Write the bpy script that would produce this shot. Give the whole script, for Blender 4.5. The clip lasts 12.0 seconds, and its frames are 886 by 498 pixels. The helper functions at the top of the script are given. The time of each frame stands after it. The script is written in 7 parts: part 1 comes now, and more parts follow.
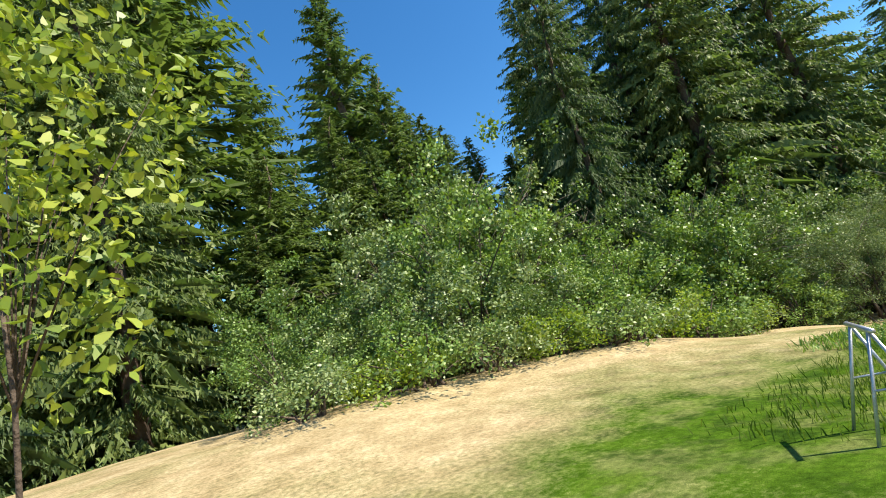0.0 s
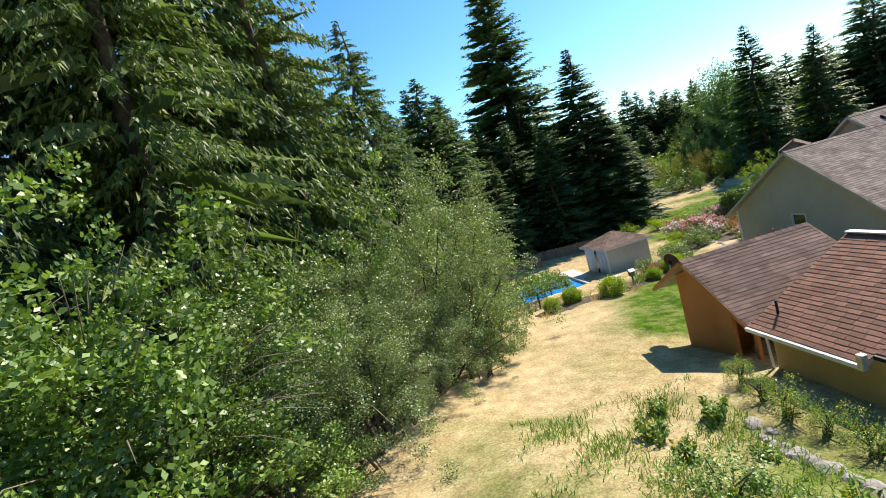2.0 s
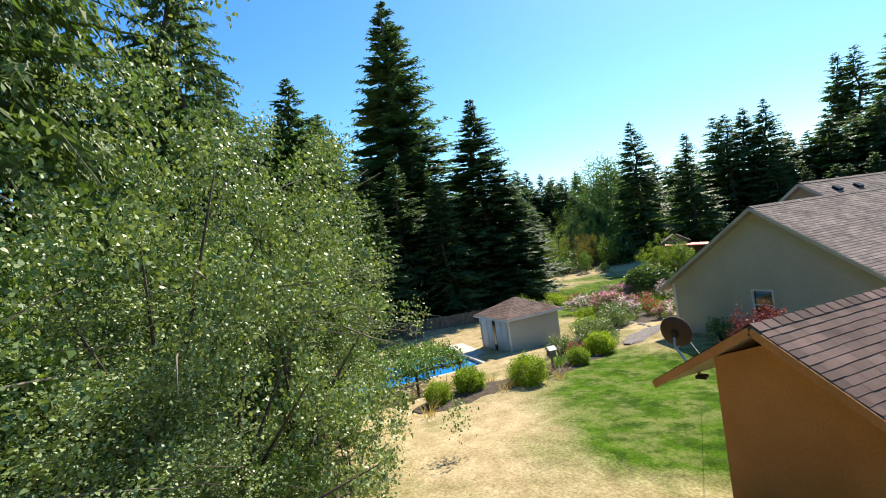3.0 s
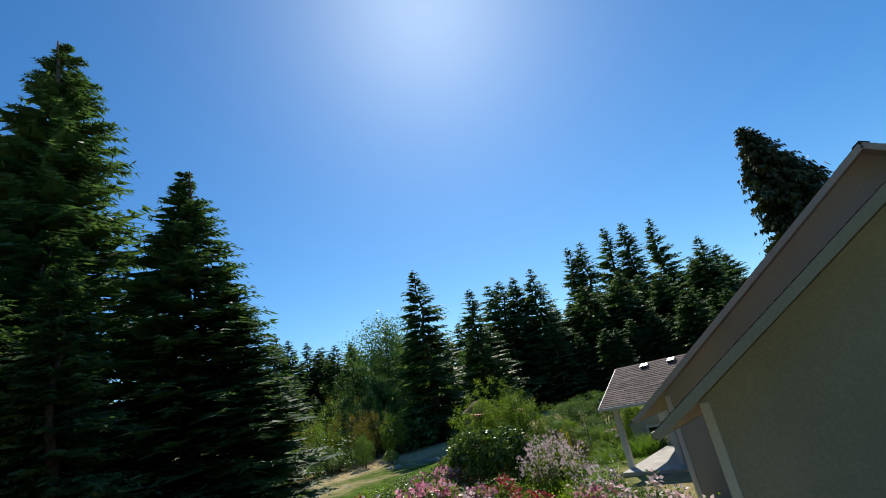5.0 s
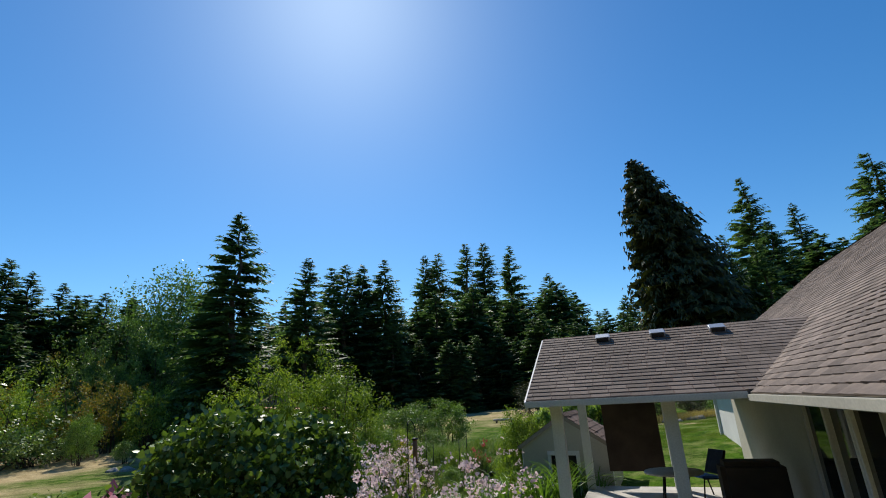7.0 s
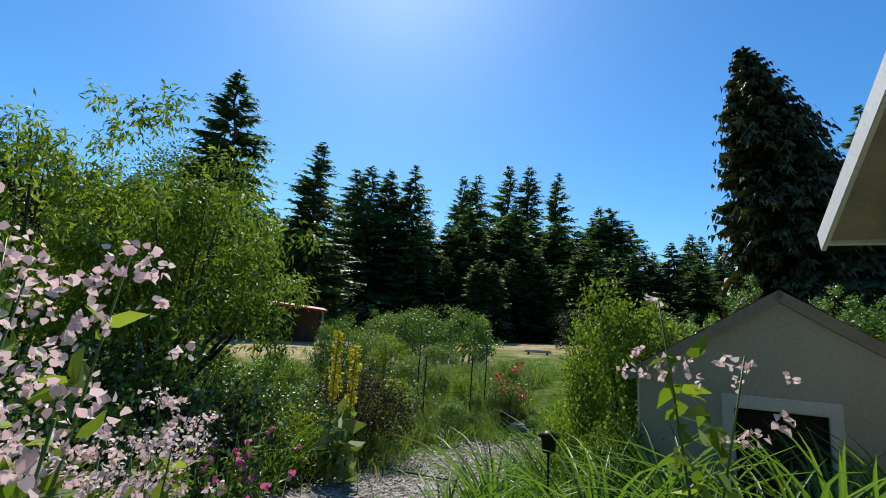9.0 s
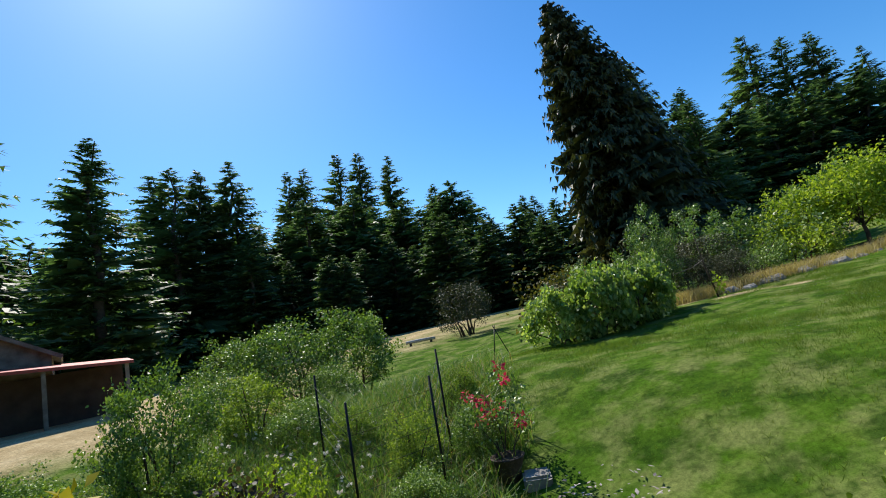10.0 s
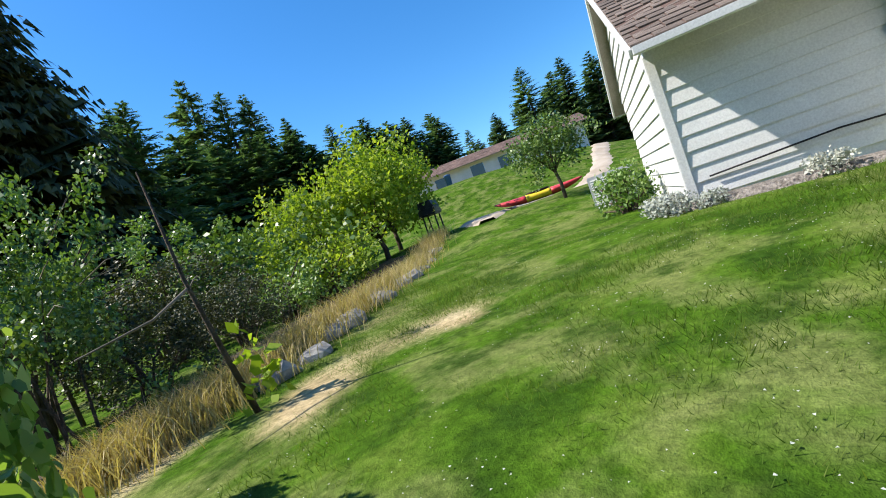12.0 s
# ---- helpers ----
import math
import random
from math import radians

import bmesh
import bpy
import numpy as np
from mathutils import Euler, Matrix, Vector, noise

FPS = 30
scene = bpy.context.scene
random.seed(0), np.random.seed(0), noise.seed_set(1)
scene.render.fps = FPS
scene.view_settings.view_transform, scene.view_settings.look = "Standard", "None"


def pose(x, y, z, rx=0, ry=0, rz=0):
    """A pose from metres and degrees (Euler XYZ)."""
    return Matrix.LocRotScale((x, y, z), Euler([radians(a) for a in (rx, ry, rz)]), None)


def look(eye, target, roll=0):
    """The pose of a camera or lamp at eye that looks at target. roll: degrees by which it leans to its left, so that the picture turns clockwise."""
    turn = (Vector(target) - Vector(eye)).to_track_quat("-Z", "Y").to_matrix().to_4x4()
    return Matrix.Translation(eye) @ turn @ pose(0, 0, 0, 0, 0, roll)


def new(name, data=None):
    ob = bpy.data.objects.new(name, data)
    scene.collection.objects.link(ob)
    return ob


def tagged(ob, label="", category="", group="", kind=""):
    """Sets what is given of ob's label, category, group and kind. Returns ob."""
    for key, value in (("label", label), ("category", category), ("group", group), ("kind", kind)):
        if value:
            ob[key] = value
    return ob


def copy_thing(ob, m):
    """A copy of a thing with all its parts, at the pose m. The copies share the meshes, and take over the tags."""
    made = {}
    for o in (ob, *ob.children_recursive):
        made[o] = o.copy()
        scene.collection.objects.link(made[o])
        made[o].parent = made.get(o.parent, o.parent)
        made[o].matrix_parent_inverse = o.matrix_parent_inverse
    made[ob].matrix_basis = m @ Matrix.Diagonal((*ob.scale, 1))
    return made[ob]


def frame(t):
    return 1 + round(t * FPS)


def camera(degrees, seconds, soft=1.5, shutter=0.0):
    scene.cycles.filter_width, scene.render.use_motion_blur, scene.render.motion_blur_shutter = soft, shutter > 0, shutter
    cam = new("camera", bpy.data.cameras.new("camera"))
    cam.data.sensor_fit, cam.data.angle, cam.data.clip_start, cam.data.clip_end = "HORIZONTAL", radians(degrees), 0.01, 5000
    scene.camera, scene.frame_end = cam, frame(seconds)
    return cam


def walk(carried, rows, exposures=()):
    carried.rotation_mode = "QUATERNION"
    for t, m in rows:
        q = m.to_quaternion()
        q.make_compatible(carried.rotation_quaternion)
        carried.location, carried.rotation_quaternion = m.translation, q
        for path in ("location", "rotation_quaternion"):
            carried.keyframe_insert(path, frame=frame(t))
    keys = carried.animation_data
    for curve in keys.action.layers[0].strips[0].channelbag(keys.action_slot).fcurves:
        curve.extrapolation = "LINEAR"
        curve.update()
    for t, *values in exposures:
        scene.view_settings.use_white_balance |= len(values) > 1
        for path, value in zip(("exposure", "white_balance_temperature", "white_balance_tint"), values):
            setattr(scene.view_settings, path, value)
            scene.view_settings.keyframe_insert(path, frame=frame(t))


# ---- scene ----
cam = camera(86.8, 12.0, 1.0)
PATH = [
    (0, (38.476, -15.912, 5.585), (37.3296, -17.5089, 5.9534), -15.71),
    (0.5, (36.346, -17.356, 6.943), (34.8661, -18.6890, 7.1243), -21.68),
    (1, (34.129, -19.560, 8.072), (32.2920, -20.3496, 8.0368), -24.67),
    (1.5, (31.045, -20.373, 8.437), (29.0692, -20.6242, 8.2602), -20.58),
    (2, (26.869, -20.211, 8.115), (24.8859, -20.0544, 7.9068), -15.60),
    (2.5, (22.185, -19.557, 7.196), (20.2401, -19.1099, 7.0639), -10.13),
    (3, (17.218, -18.117, 5.802), (15.3450, -17.4142, 5.7913), -8.07),
    (3.5, (12.170, -16.337, 4.223), (10.4500, -15.3314, 4.3986), -6.64),
    (3.7, (10.639, -15.507, 3.466), (8.9878, -14.4128, 3.7413), -5.76),
    (5.3, (-0.611, -4.846, 2.913), (-1.7158, -3.3113, 3.5628), -11.54),
    (5.5, (-1.547, -3.751, 3.085), (-2.6009, -2.1739, 3.7207), -10.49),
    (6, (-3.243, -1.723, 3.174), (-4.1059, -0.0270, 3.7896), -8.61),
    (6.5, (-4.632, 0.403, 2.472), (-5.3478, 2.1633, 3.0964), -5.09),
    (7, (-5.731, 2.642, 1.914), (-6.3878, 4.4291, 2.5275), -3.04),
    (7.2, (-6.075, 3.425, 1.794), (-6.7397, 5.2110, 2.4016), -1.62),
    (8.8, (-8.498, 10.819, 0.956), (-9.2858, 12.6228, 1.3109), 2.42),
    (9, (-8.773, 11.953, 0.765), (-9.6094, 13.7348, 1.1214), 3.59),
    (9.5, (-9.733, 14.471, 0.776), (-10.4370, 16.3132, 1.1068), -0.32),
    (10, (-11.754, 16.393, 0.990), (-11.9284, 18.3642, 1.2825), -10.66),
    (10.5, (-11.871, 19.532, 1.499), (-11.4629, 21.4851, 1.6414), -20.41),
    (11, (-11.224, 22.564, 1.602), (-10.2323, 24.3004, 1.5535), -25.14),
    (11.5, (-9.598, 25.353, 1.383), (-8.1841, 26.7650, 1.2860), -23.41),
    (12, (-7.166, 27.934, 1.000), (-5.5200, 29.0696, 0.9526), -19.56),
]
EXPOSURE = [(0, 0.85, 7200, 12), (2, 0.85, 7200, 14), (3, 0.82, 7000, 13), (3.5, 0.56, 6900, 12), (5.3, -0.05, 6600, 10), (7.2, -0.05, 6550, 10), (9, 0.2, 6500, 10), (9.5, 0.33, 6500, 11), (10, 0.35, 6500, 12), (11, 0.45, 6400, 13), (11.5, 0.72, 6400, 13), (12, 0.75, 6500, 12)]
walk(cam, [(t, look(eye, target, roll)) for t, eye, target, roll in PATH], EXPOSURE)

# ---- light ----
SUN_AZ, SUN_EL = 34.0, 47.5          # degrees to the west of +y, and above the horizon
sun_way = Vector((-math.sin(radians(SUN_AZ)) * math.cos(radians(SUN_EL)), math.cos(radians(SUN_AZ)) * math.cos(radians(SUN_EL)), math.sin(radians(SUN_EL))))
world = bpy.data.worlds.new("sky")
scene.world = world
world.use_nodes = True
wn = world.node_tree.nodes
sky = wn.new("ShaderNodeTexSky")
sky.sky_type = "NISHITA"
sky.sun_disc = False
sky.sun_elevation = radians(SUN_EL)
sky.sun_rotation = radians(-SUN_AZ)
sky.air_density, sky.dust_density, sky.ozone_density = 1.0, 0.3, 3.0
deep = wn.new("ShaderNodeHueSaturation")
deep.inputs["Saturation"].default_value = 1.3
tint = wn.new("ShaderNodeMix")
tint.data_type, tint.blend_type = "RGBA", "MULTIPLY"
tint.inputs[0].default_value, tint.inputs[7].default_value = 1.0, (0.8, 1.0, 1.06, 1)
wn["Background"].inputs[1].default_value = 0.13
world.node_tree.links.new(sky.outputs[0], deep.inputs["Color"])
world.node_tree.links.new(deep.outputs[0], tint.inputs[6])
world.node_tree.links.new(tint.outputs[2], wn["Background"].inputs[0])
lamp = bpy.data.lights.new("sun", "SUN")
lamp.energy, lamp.angle, lamp.color = 5.0, radians(0.55), (1.0, 0.95, 0.86)
new("sun", lamp).matrix_world = look(sun_way * 100, (0, 0, 0))


# ---- materials ----
def material(name, rough=0.8, metal=0.0):
    m = bpy.data.materials.new(name)
    m.use_nodes = True
    b = m.node_tree.nodes["Principled BSDF"]
    b.inputs["Roughness"].default_value, b.inputs["Metallic"].default_value = rough, metal
    b.inputs["Specular IOR Level"].default_value = 0.3
    return m, m.node_tree.nodes, m.node_tree.links, b


def ramp(n, l, src, stops):
    r = n.new("ShaderNodeValToRGB")
    e = r.color_ramp.elements
    while len(e) < len(stops):
        e.new(0.5)
    for k, (at, c) in zip(e, stops):
        k.position, k.color = at, (*c, 1)
    l.new(src, r.inputs[0])
    return r.outputs[0]


def noise_of(n, l, scale, detail=4.0, rough=0.55, src=None):
    t = n.new("ShaderNodeTexNoise")
    t.inputs["Scale"].default_value, t.inputs["Detail"].default_value, t.inputs["Roughness"].default_value = scale, detail, rough
    if src is None:
        src = n.new("ShaderNodeTexCoord").outputs["Object"]
    l.new(src, t.inputs["Vector"])
    return t.outputs[0]


def mixed(n, l, a, b, fac, kind="MIX"):
    x = n.new("ShaderNodeMix")
    x.data_type, x.blend_type = "RGBA", kind
    for src, sock in ((fac, x.inputs[0]), (a, x.inputs[6]), (b, x.inputs[7])):
        if isinstance(src, (int, float)):
            sock.default_value = src
        elif isinstance(src, tuple):
            sock.default_value = (*src, 1)
        else:
            l.new(src, sock)
    return x.outputs[2]


def bump(n, l, b, src, strength, dist=0.02):
    k = n.new("ShaderNodeBump")
    k.inputs["Strength"].default_value, k.inputs["Distance"].default_value = strength, dist
    l.new(src, k.inputs["Height"])
    l.new(k.outputs[0], b.inputs["Normal"])


def surface(name, dark, light, scale=3.0, fine=40.0, rough=0.8, metal=0.0, relief=0.3, vary=0.0, dist=0.01):
    """A plain surface with stains and grain; vary: how far single pieces differ."""
    m, n, l, b = material(name, rough, metal)
    big, small = noise_of(n, l, scale), noise_of(n, l, fine, 3)
    c = ramp(n, l, big, [(0.3, dark), (0.7, light)])
    c = mixed(n, l, c, ramp(n, l, small, [(0.3, (0.72, 0.72, 0.72)), (0.7, (1.12, 1.12, 1.12))]), 0.5, "MULTIPLY")
    if vary:
        o, g = n.new("ShaderNodeObjectInfo"), n.new("ShaderNodeNewGeometry")
        a = n.new("ShaderNodeMath")
        a.operation = "ADD"
        l.new(o.outputs["Random"], a.inputs[0]), l.new(g.outputs["Random Per Island"], a.inputs[1])
        f = n.new("ShaderNodeMath")
        f.operation = "FRACT"
        l.new(a.outputs[0], f.inputs[0])
        c = mixed(n, l, c, ramp(n, l, f.outputs[0], [(0, (1 - vary,) * 3), (1, (1 + vary,) * 3)]), 1.0, "MULTIPLY")
    l.new(c, b.inputs["Base Color"])
    if relief:
        bump(n, l, b, small, relief, dist)
    return m


def leafy(name, dark, mid, light, through_light=0.35, rough=0.55, gloss=0.3, glow=(1.25, 1.3, 0.45)):
    """Leaves: each one has its own tint; light comes through them."""
    m, n, l, b = material(name, rough)
    b.inputs["Specular IOR Level"].default_value = gloss
    g, o = n.new("ShaderNodeNewGeometry"), n.new("ShaderNodeObjectInfo")
    clump = noise_of(n, l, 0.7, 2)
    a = n.new("ShaderNodeMath")
    a.operation = "MULTIPLY_ADD"
    a.inputs[1].default_value = 0.6
    l.new(g.outputs["Random Per Island"], a.inputs[0])
    s = n.new("ShaderNodeMath")
    s.operation = "MULTIPLY"
    s.inputs[1].default_value = 0.42
    l.new(clump, s.inputs[0])
    l.new(s.outputs[0], a.inputs[2])
    c = ramp(n, l, a.outputs[0], [(0.08, dark), (0.45, mid), (0.85, light)])
    c = mixed(n, l, c, ramp(n, l, o.outputs["Random"], [(0, (0.8, 0.84, 0.8)), (1, (1.15, 1.1, 1.05))]), 1.0, "MULTIPLY")
    l.new(c, b.inputs["Base Color"])
    t, mx = n.new("ShaderNodeBsdfTranslucent"), n.new("ShaderNodeMixShader")
    mx.inputs[0].default_value = through_light
    tc = mixed(n, l, c, glow, 1.0, "MULTIPLY")
    l.new(tc, t.inputs[0])
    l.new(b.outputs[0], mx.inputs[1]), l.new(t.outputs[0], mx.inputs[2])
    l.new(mx.outputs[0], n["Material Output"].inputs[0])
    return m


M = {}
M["fir"] = leafy("fir_needles", (0.042, 0.074, 0.036), (0.085, 0.138, 0.056), (0.15, 0.22, 0.082), 0.42, glow=(1.05, 1.28, 0.65))
# Paler copy of the fir needles; a sunlit look is put into the colour.
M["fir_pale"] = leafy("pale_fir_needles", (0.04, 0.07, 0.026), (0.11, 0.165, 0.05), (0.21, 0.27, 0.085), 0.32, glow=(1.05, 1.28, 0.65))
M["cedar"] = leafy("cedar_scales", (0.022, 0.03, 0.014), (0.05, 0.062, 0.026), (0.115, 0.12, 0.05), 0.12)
M["alder"] = leafy("broad_leaves", (0.045, 0.1, 0.02), (0.135, 0.245, 0.045), (0.31, 0.43, 0.13), 0.26, 0.45, 0.5)
M["hazel"] = leafy("grey_green_leaves", (0.05, 0.095, 0.03), (0.155, 0.235, 0.075), (0.38, 0.46, 0.21), 0.2, 0.45, 0.5)
M["lime"] = leafy("yellow_green_leaves", (0.12, 0.2, 0.02), (0.22, 0.33, 0.035), (0.4, 0.48, 0.07), 0.45)
M["tulip"] = leafy("bright_young_leaves", (0.09, 0.16, 0.02), (0.18, 0.27, 0.035), (0.36, 0.42, 0.08), 0.3, 0.45, 0.45)
M["vine"] = leafy("dark_vine_leaves", (0.035, 0.075, 0.018), (0.09, 0.165, 0.036), (0.2, 0.3, 0.08), 0.22, 0.42, 0.5)
M["peach"] = leafy("light_green_leaves", (0.09, 0.16, 0.025), (0.18, 0.28, 0.045), (0.36, 0.45, 0.1), 0.32, 0.6, 0.2)
M["grape"] = leafy("broad_vine_leaves", (0.08, 0.15, 0.03), (0.22, 0.34, 0.09), (0.46, 0.56, 0.24), 0.42, 0.38, 0.55)
M["red"] = leafy("dark_red_leaves", (0.09, 0.015, 0.03), (0.2, 0.035, 0.06), (0.34, 0.08, 0.1), 0.35)
M["yellow"] = leafy("golden_leaves", (0.22, 0.2, 0.02), (0.45, 0.4, 0.03), (0.62, 0.56, 0.08), 0.35)
M["ochre"] = leafy("ochre_leaves", (0.05, 0.065, 0.018), (0.12, 0.125, 0.035), (0.25, 0.19, 0.055), 0.2)
M["rust"] = leafy("rusty_leaves", (0.08, 0.1, 0.02), (0.19, 0.2, 0.04), (0.38, 0.22, 0.06), 0.32)
M["dry_stalk"] = leafy("dry_stalks", (0.22, 0.15, 0.06), (0.4, 0.29, 0.12), (0.58, 0.45, 0.22), 0.3)
M["pink"] = leafy("pink_petals", (0.5, 0.14, 0.25), (0.66, 0.3, 0.4), (0.82, 0.5, 0.58), 0.35, glow=(1.1, 1.0, 1.05))
M["blush"] = leafy("pale_pink_petals", (0.66, 0.48, 0.52), (0.78, 0.64, 0.67), (0.88, 0.8, 0.8), 0.35, glow=(1.1, 1.0, 1.05))
M["white_petal"] = leafy("white_petals", (0.6, 0.6, 0.52), (0.75, 0.75, 0.7), (0.85, 0.85, 0.8), 0.3, glow=(1.1, 1.0, 1.05))
M["silver"] = leafy("silver_leaves", (0.3, 0.33, 0.29), (0.42, 0.45, 0.4), (0.55, 0.58, 0.52), 0.2, glow=(1.1, 1.0, 1.05))
M["grass"] = leafy("grass_blades", (0.045, 0.095, 0.014), (0.082, 0.145, 0.025), (0.16, 0.215, 0.055), 0.5, 0.7, 0.08)
M["straw"] = leafy("straw_blades", (0.3, 0.22, 0.1), (0.48, 0.37, 0.18), (0.62, 0.5, 0.28), 0.3, 0.6)
M["strap"] = leafy("strappy_leaves", (0.05, 0.11, 0.02), (0.1, 0.2, 0.04), (0.24, 0.36, 0.1), 0.35, 0.45)
M["red_petal"] = leafy("red_petals", (0.4, 0.02, 0.05), (0.55, 0.04, 0.09), (0.7, 0.1, 0.16), 0.3, glow=(1.1, 1.0, 1.05))
M["magenta"] = leafy("bright_pink_petals", (0.55, 0.08, 0.3), (0.7, 0.16, 0.42), (0.85, 0.34, 0.6), 0.35, glow=(1.1, 1.0, 1.05))
M["purple"] = leafy("purple_brown_leaves", (0.025, 0.022, 0.02), (0.06, 0.05, 0.036), (0.12, 0.11, 0.06), 0.25)
M["bark"] = surface("bark", (0.05, 0.035, 0.024), (0.13, 0.1, 0.075), 4, 30, 0.95, relief=0.8, dist=0.03)
M["twig"] = surface("grey_twig", (0.14, 0.11, 0.08), (0.27, 0.23, 0.18), 4, 40, 0.9)
M["wall"] = surface("greige_paint", (0.42, 0.4, 0.335), (0.5, 0.48, 0.4), 0.7, 30, 0.6, relief=0.15, vary=0.04)
# Soffits are a darker, browner tone than the walls.
M["soffit"] = surface("brown_soffit_boards", (0.3, 0.26, 0.21), (0.4, 0.35, 0.29), 2.5, 30, 0.7, relief=0.15, vary=0.1)
M["white"] = surface("white_paint", (0.66, 0.66, 0.64), (0.76, 0.76, 0.74), 1.2, 40, 0.5, relief=0.1, vary=0.03)
M["rust_wall"] = surface("rust_brown_paint", (0.38, 0.17, 0.065), (0.48, 0.23, 0.095), 0.8, 25, 0.75, relief=0.2)
M["tan_wall"] = surface("tan_paint", (0.42, 0.29, 0.13), (0.5, 0.35, 0.17), 0.8, 30, 0.75, relief=0.2)
M["shingle"] = surface("brown_grey_shingles", (0.15, 0.118, 0.098), (0.27, 0.215, 0.178), 1.2, 160, 0.92, relief=0.6, vary=0.28)
M["shingle_red"] = surface("red_brown_shingles", (0.17, 0.085, 0.06), (0.27, 0.145, 0.1), 1.2, 160, 0.92, relief=0.6, vary=0.25)
M["shingle_dark"] = surface("dark_brown_shingles", (0.1, 0.065, 0.052), (0.19, 0.125, 0.1), 1.2, 160, 0.92, relief=0.6, vary=0.25)
M["concrete"] = surface("pale_concrete", (0.42, 0.4, 0.36), (0.6, 0.57, 0.52), 1.5, 60, 0.9, relief=0.3)
M["stone"] = surface("grey_stone", (0.16, 0.15, 0.13), (0.4, 0.38, 0.34), 3, 40, 0.9, relief=0.6, vary=0.25)
M["timber"] = surface("weathered_timber", (0.12, 0.1, 0.075), (0.28, 0.24, 0.19), 3, 50, 0.9, relief=0.4, vary=0.12)
M["dark_metal"] = surface("black_metal", (0.015, 0.015, 0.016), (0.035, 0.035, 0.037), 5, 50, 0.45, 0.6)
M["pale_metal"] = surface("grey_metal", (0.42, 0.43, 0.44), (0.58, 0.59, 0.6), 5, 60, 0.4, 0.7)
M["red_plastic"] = surface("red_plastic", (0.6, 0.05, 0.06), (0.72, 0.09, 0.1), 2, 40, 0.4, relief=0.05)
M["yellow_plastic"] = surface("yellow_plastic", (0.72, 0.5, 0.03), (0.82, 0.6, 0.05), 2, 40, 0.4, relief=0.05)
M["blue_plastic"] = surface("blue_fabric", (0.04, 0.12, 0.4), (0.08, 0.2, 0.55), 2, 40, 0.6, relief=0.05)
# Near-black for openings; the shade inside them is put into the colour.
M["dark"] = surface("inner_shade_colour", (0.02, 0.018, 0.016), (0.05, 0.045, 0.04), 2, 40, 0.9, relief=0.05)
M["blind"] = surface("brown_blind", (0.05, 0.035, 0.026), (0.09, 0.065, 0.05), 2, 80, 0.9, relief=0.3)


def glassy():
    m, n, l, b = material("window_glass", 0.04)
    b.inputs["Base Color"].default_value = (0.02, 0.022, 0.022, 1)
    b.inputs["Specular IOR Level"].default_value = 0.8
    return m


M["glass"] = glassy()


def pool_water():
    m, n, l, b = material("pool_water", 0.03)
    b.inputs["Base Color"].default_value = (0.01, 0.25, 0.62, 1)
    b.inputs["Specular IOR Level"].default_value = 0.5
    bump(n, l, b, noise_of(n, l, 3.0, 3), 0.25, 0.05)
    return m


M["water"] = pool_water()


def ground_matter():
    """Turf that is green where it is watered and straw-coloured where it is not, with bare earth showing through."""
    m, n, l, b = material("turf", 1.0)
    b.inputs["Specular IOR Level"].default_value = 0.03
    tc = n.new("ShaderNodeTexCoord").outputs["Object"]
    at = n.new("ShaderNodeAttribute")
    at.attribute_name = "dry"
    patch, mid, fine, blade = noise_of(n, l, 0.22, 4, 0.6, tc), noise_of(n, l, 1.6, 4, 0.6, tc), noise_of(n, l, 14, 4, 0.7, tc), noise_of(n, l, 70, 3, 0.7, tc)
    green = ramp(n, l, mid, [(0.3, (0.036, 0.085, 0.007)), (0.5, (0.066, 0.14, 0.011)), (0.7, (0.125, 0.19, 0.03))])
    straw = ramp(n, l, mid, [(0.25, (0.33, 0.25, 0.135)), (0.55, (0.5, 0.395, 0.235)), (0.8, (0.61, 0.51, 0.34))])
    a = n.new("ShaderNodeMath")
    a.operation = "MULTIPLY_ADD"
    a.inputs[1].default_value = 1.25
    l.new(patch, a.inputs[0]), l.new(at.outputs["Fac"], a.inputs[2])
    f2 = n.new("ShaderNodeMath")
    f2.operation = "MULTIPLY_ADD"
    f2.inputs[1].default_value = 0.28
    l.new(fine, f2.inputs[0]), l.new(a.outputs[0], f2.inputs[2])
    f3 = n.new("ShaderNodeMath")
    f3.operation = "MULTIPLY"
    f3.inputs[1].default_value = 0.5
    l.new(f2.outputs[0], f3.inputs[0])
    mask = ramp(n, l, f3.outputs[0], [(0.5, (0, 0, 0)), (0.72, (1, 1, 1))])
    tuft = noise_of(n, l, 1.2, 4, 0.62, tc)
    green = mixed(n, l, green, (0.215, 0.235, 0.085), ramp(n, l, tuft, [(0.47, (0, 0, 0)), (0.62, (0.65, 0.65, 0.65))]))
    green = mixed(n, l, green, (0.028, 0.068, 0.008), ramp(n, l, noise_of(n, l, 1.7, 4, 0.68, tc), [(0.36, (0.85, 0.85, 0.85)), (0.49, (0, 0, 0))]))
    c = mixed(n, l, green, straw, mask)
    c = mixed(n, l, c, ramp(n, l, fine, [(0.3, (0.5, 0.52, 0.45)), (0.7, (1.3, 1.28, 1.2))]), 0.85, "MULTIPLY")
    c = mixed(n, l, c, ramp(n, l, blade, [(0.3, (0.6, 0.62, 0.6)), (0.7, (1.25, 1.22, 1.2))]), 0.7, "MULTIPLY")
    l.new(c, b.inputs["Base Color"])
    bump(n, l, b, blade, 0.5, 0.03)
    return m


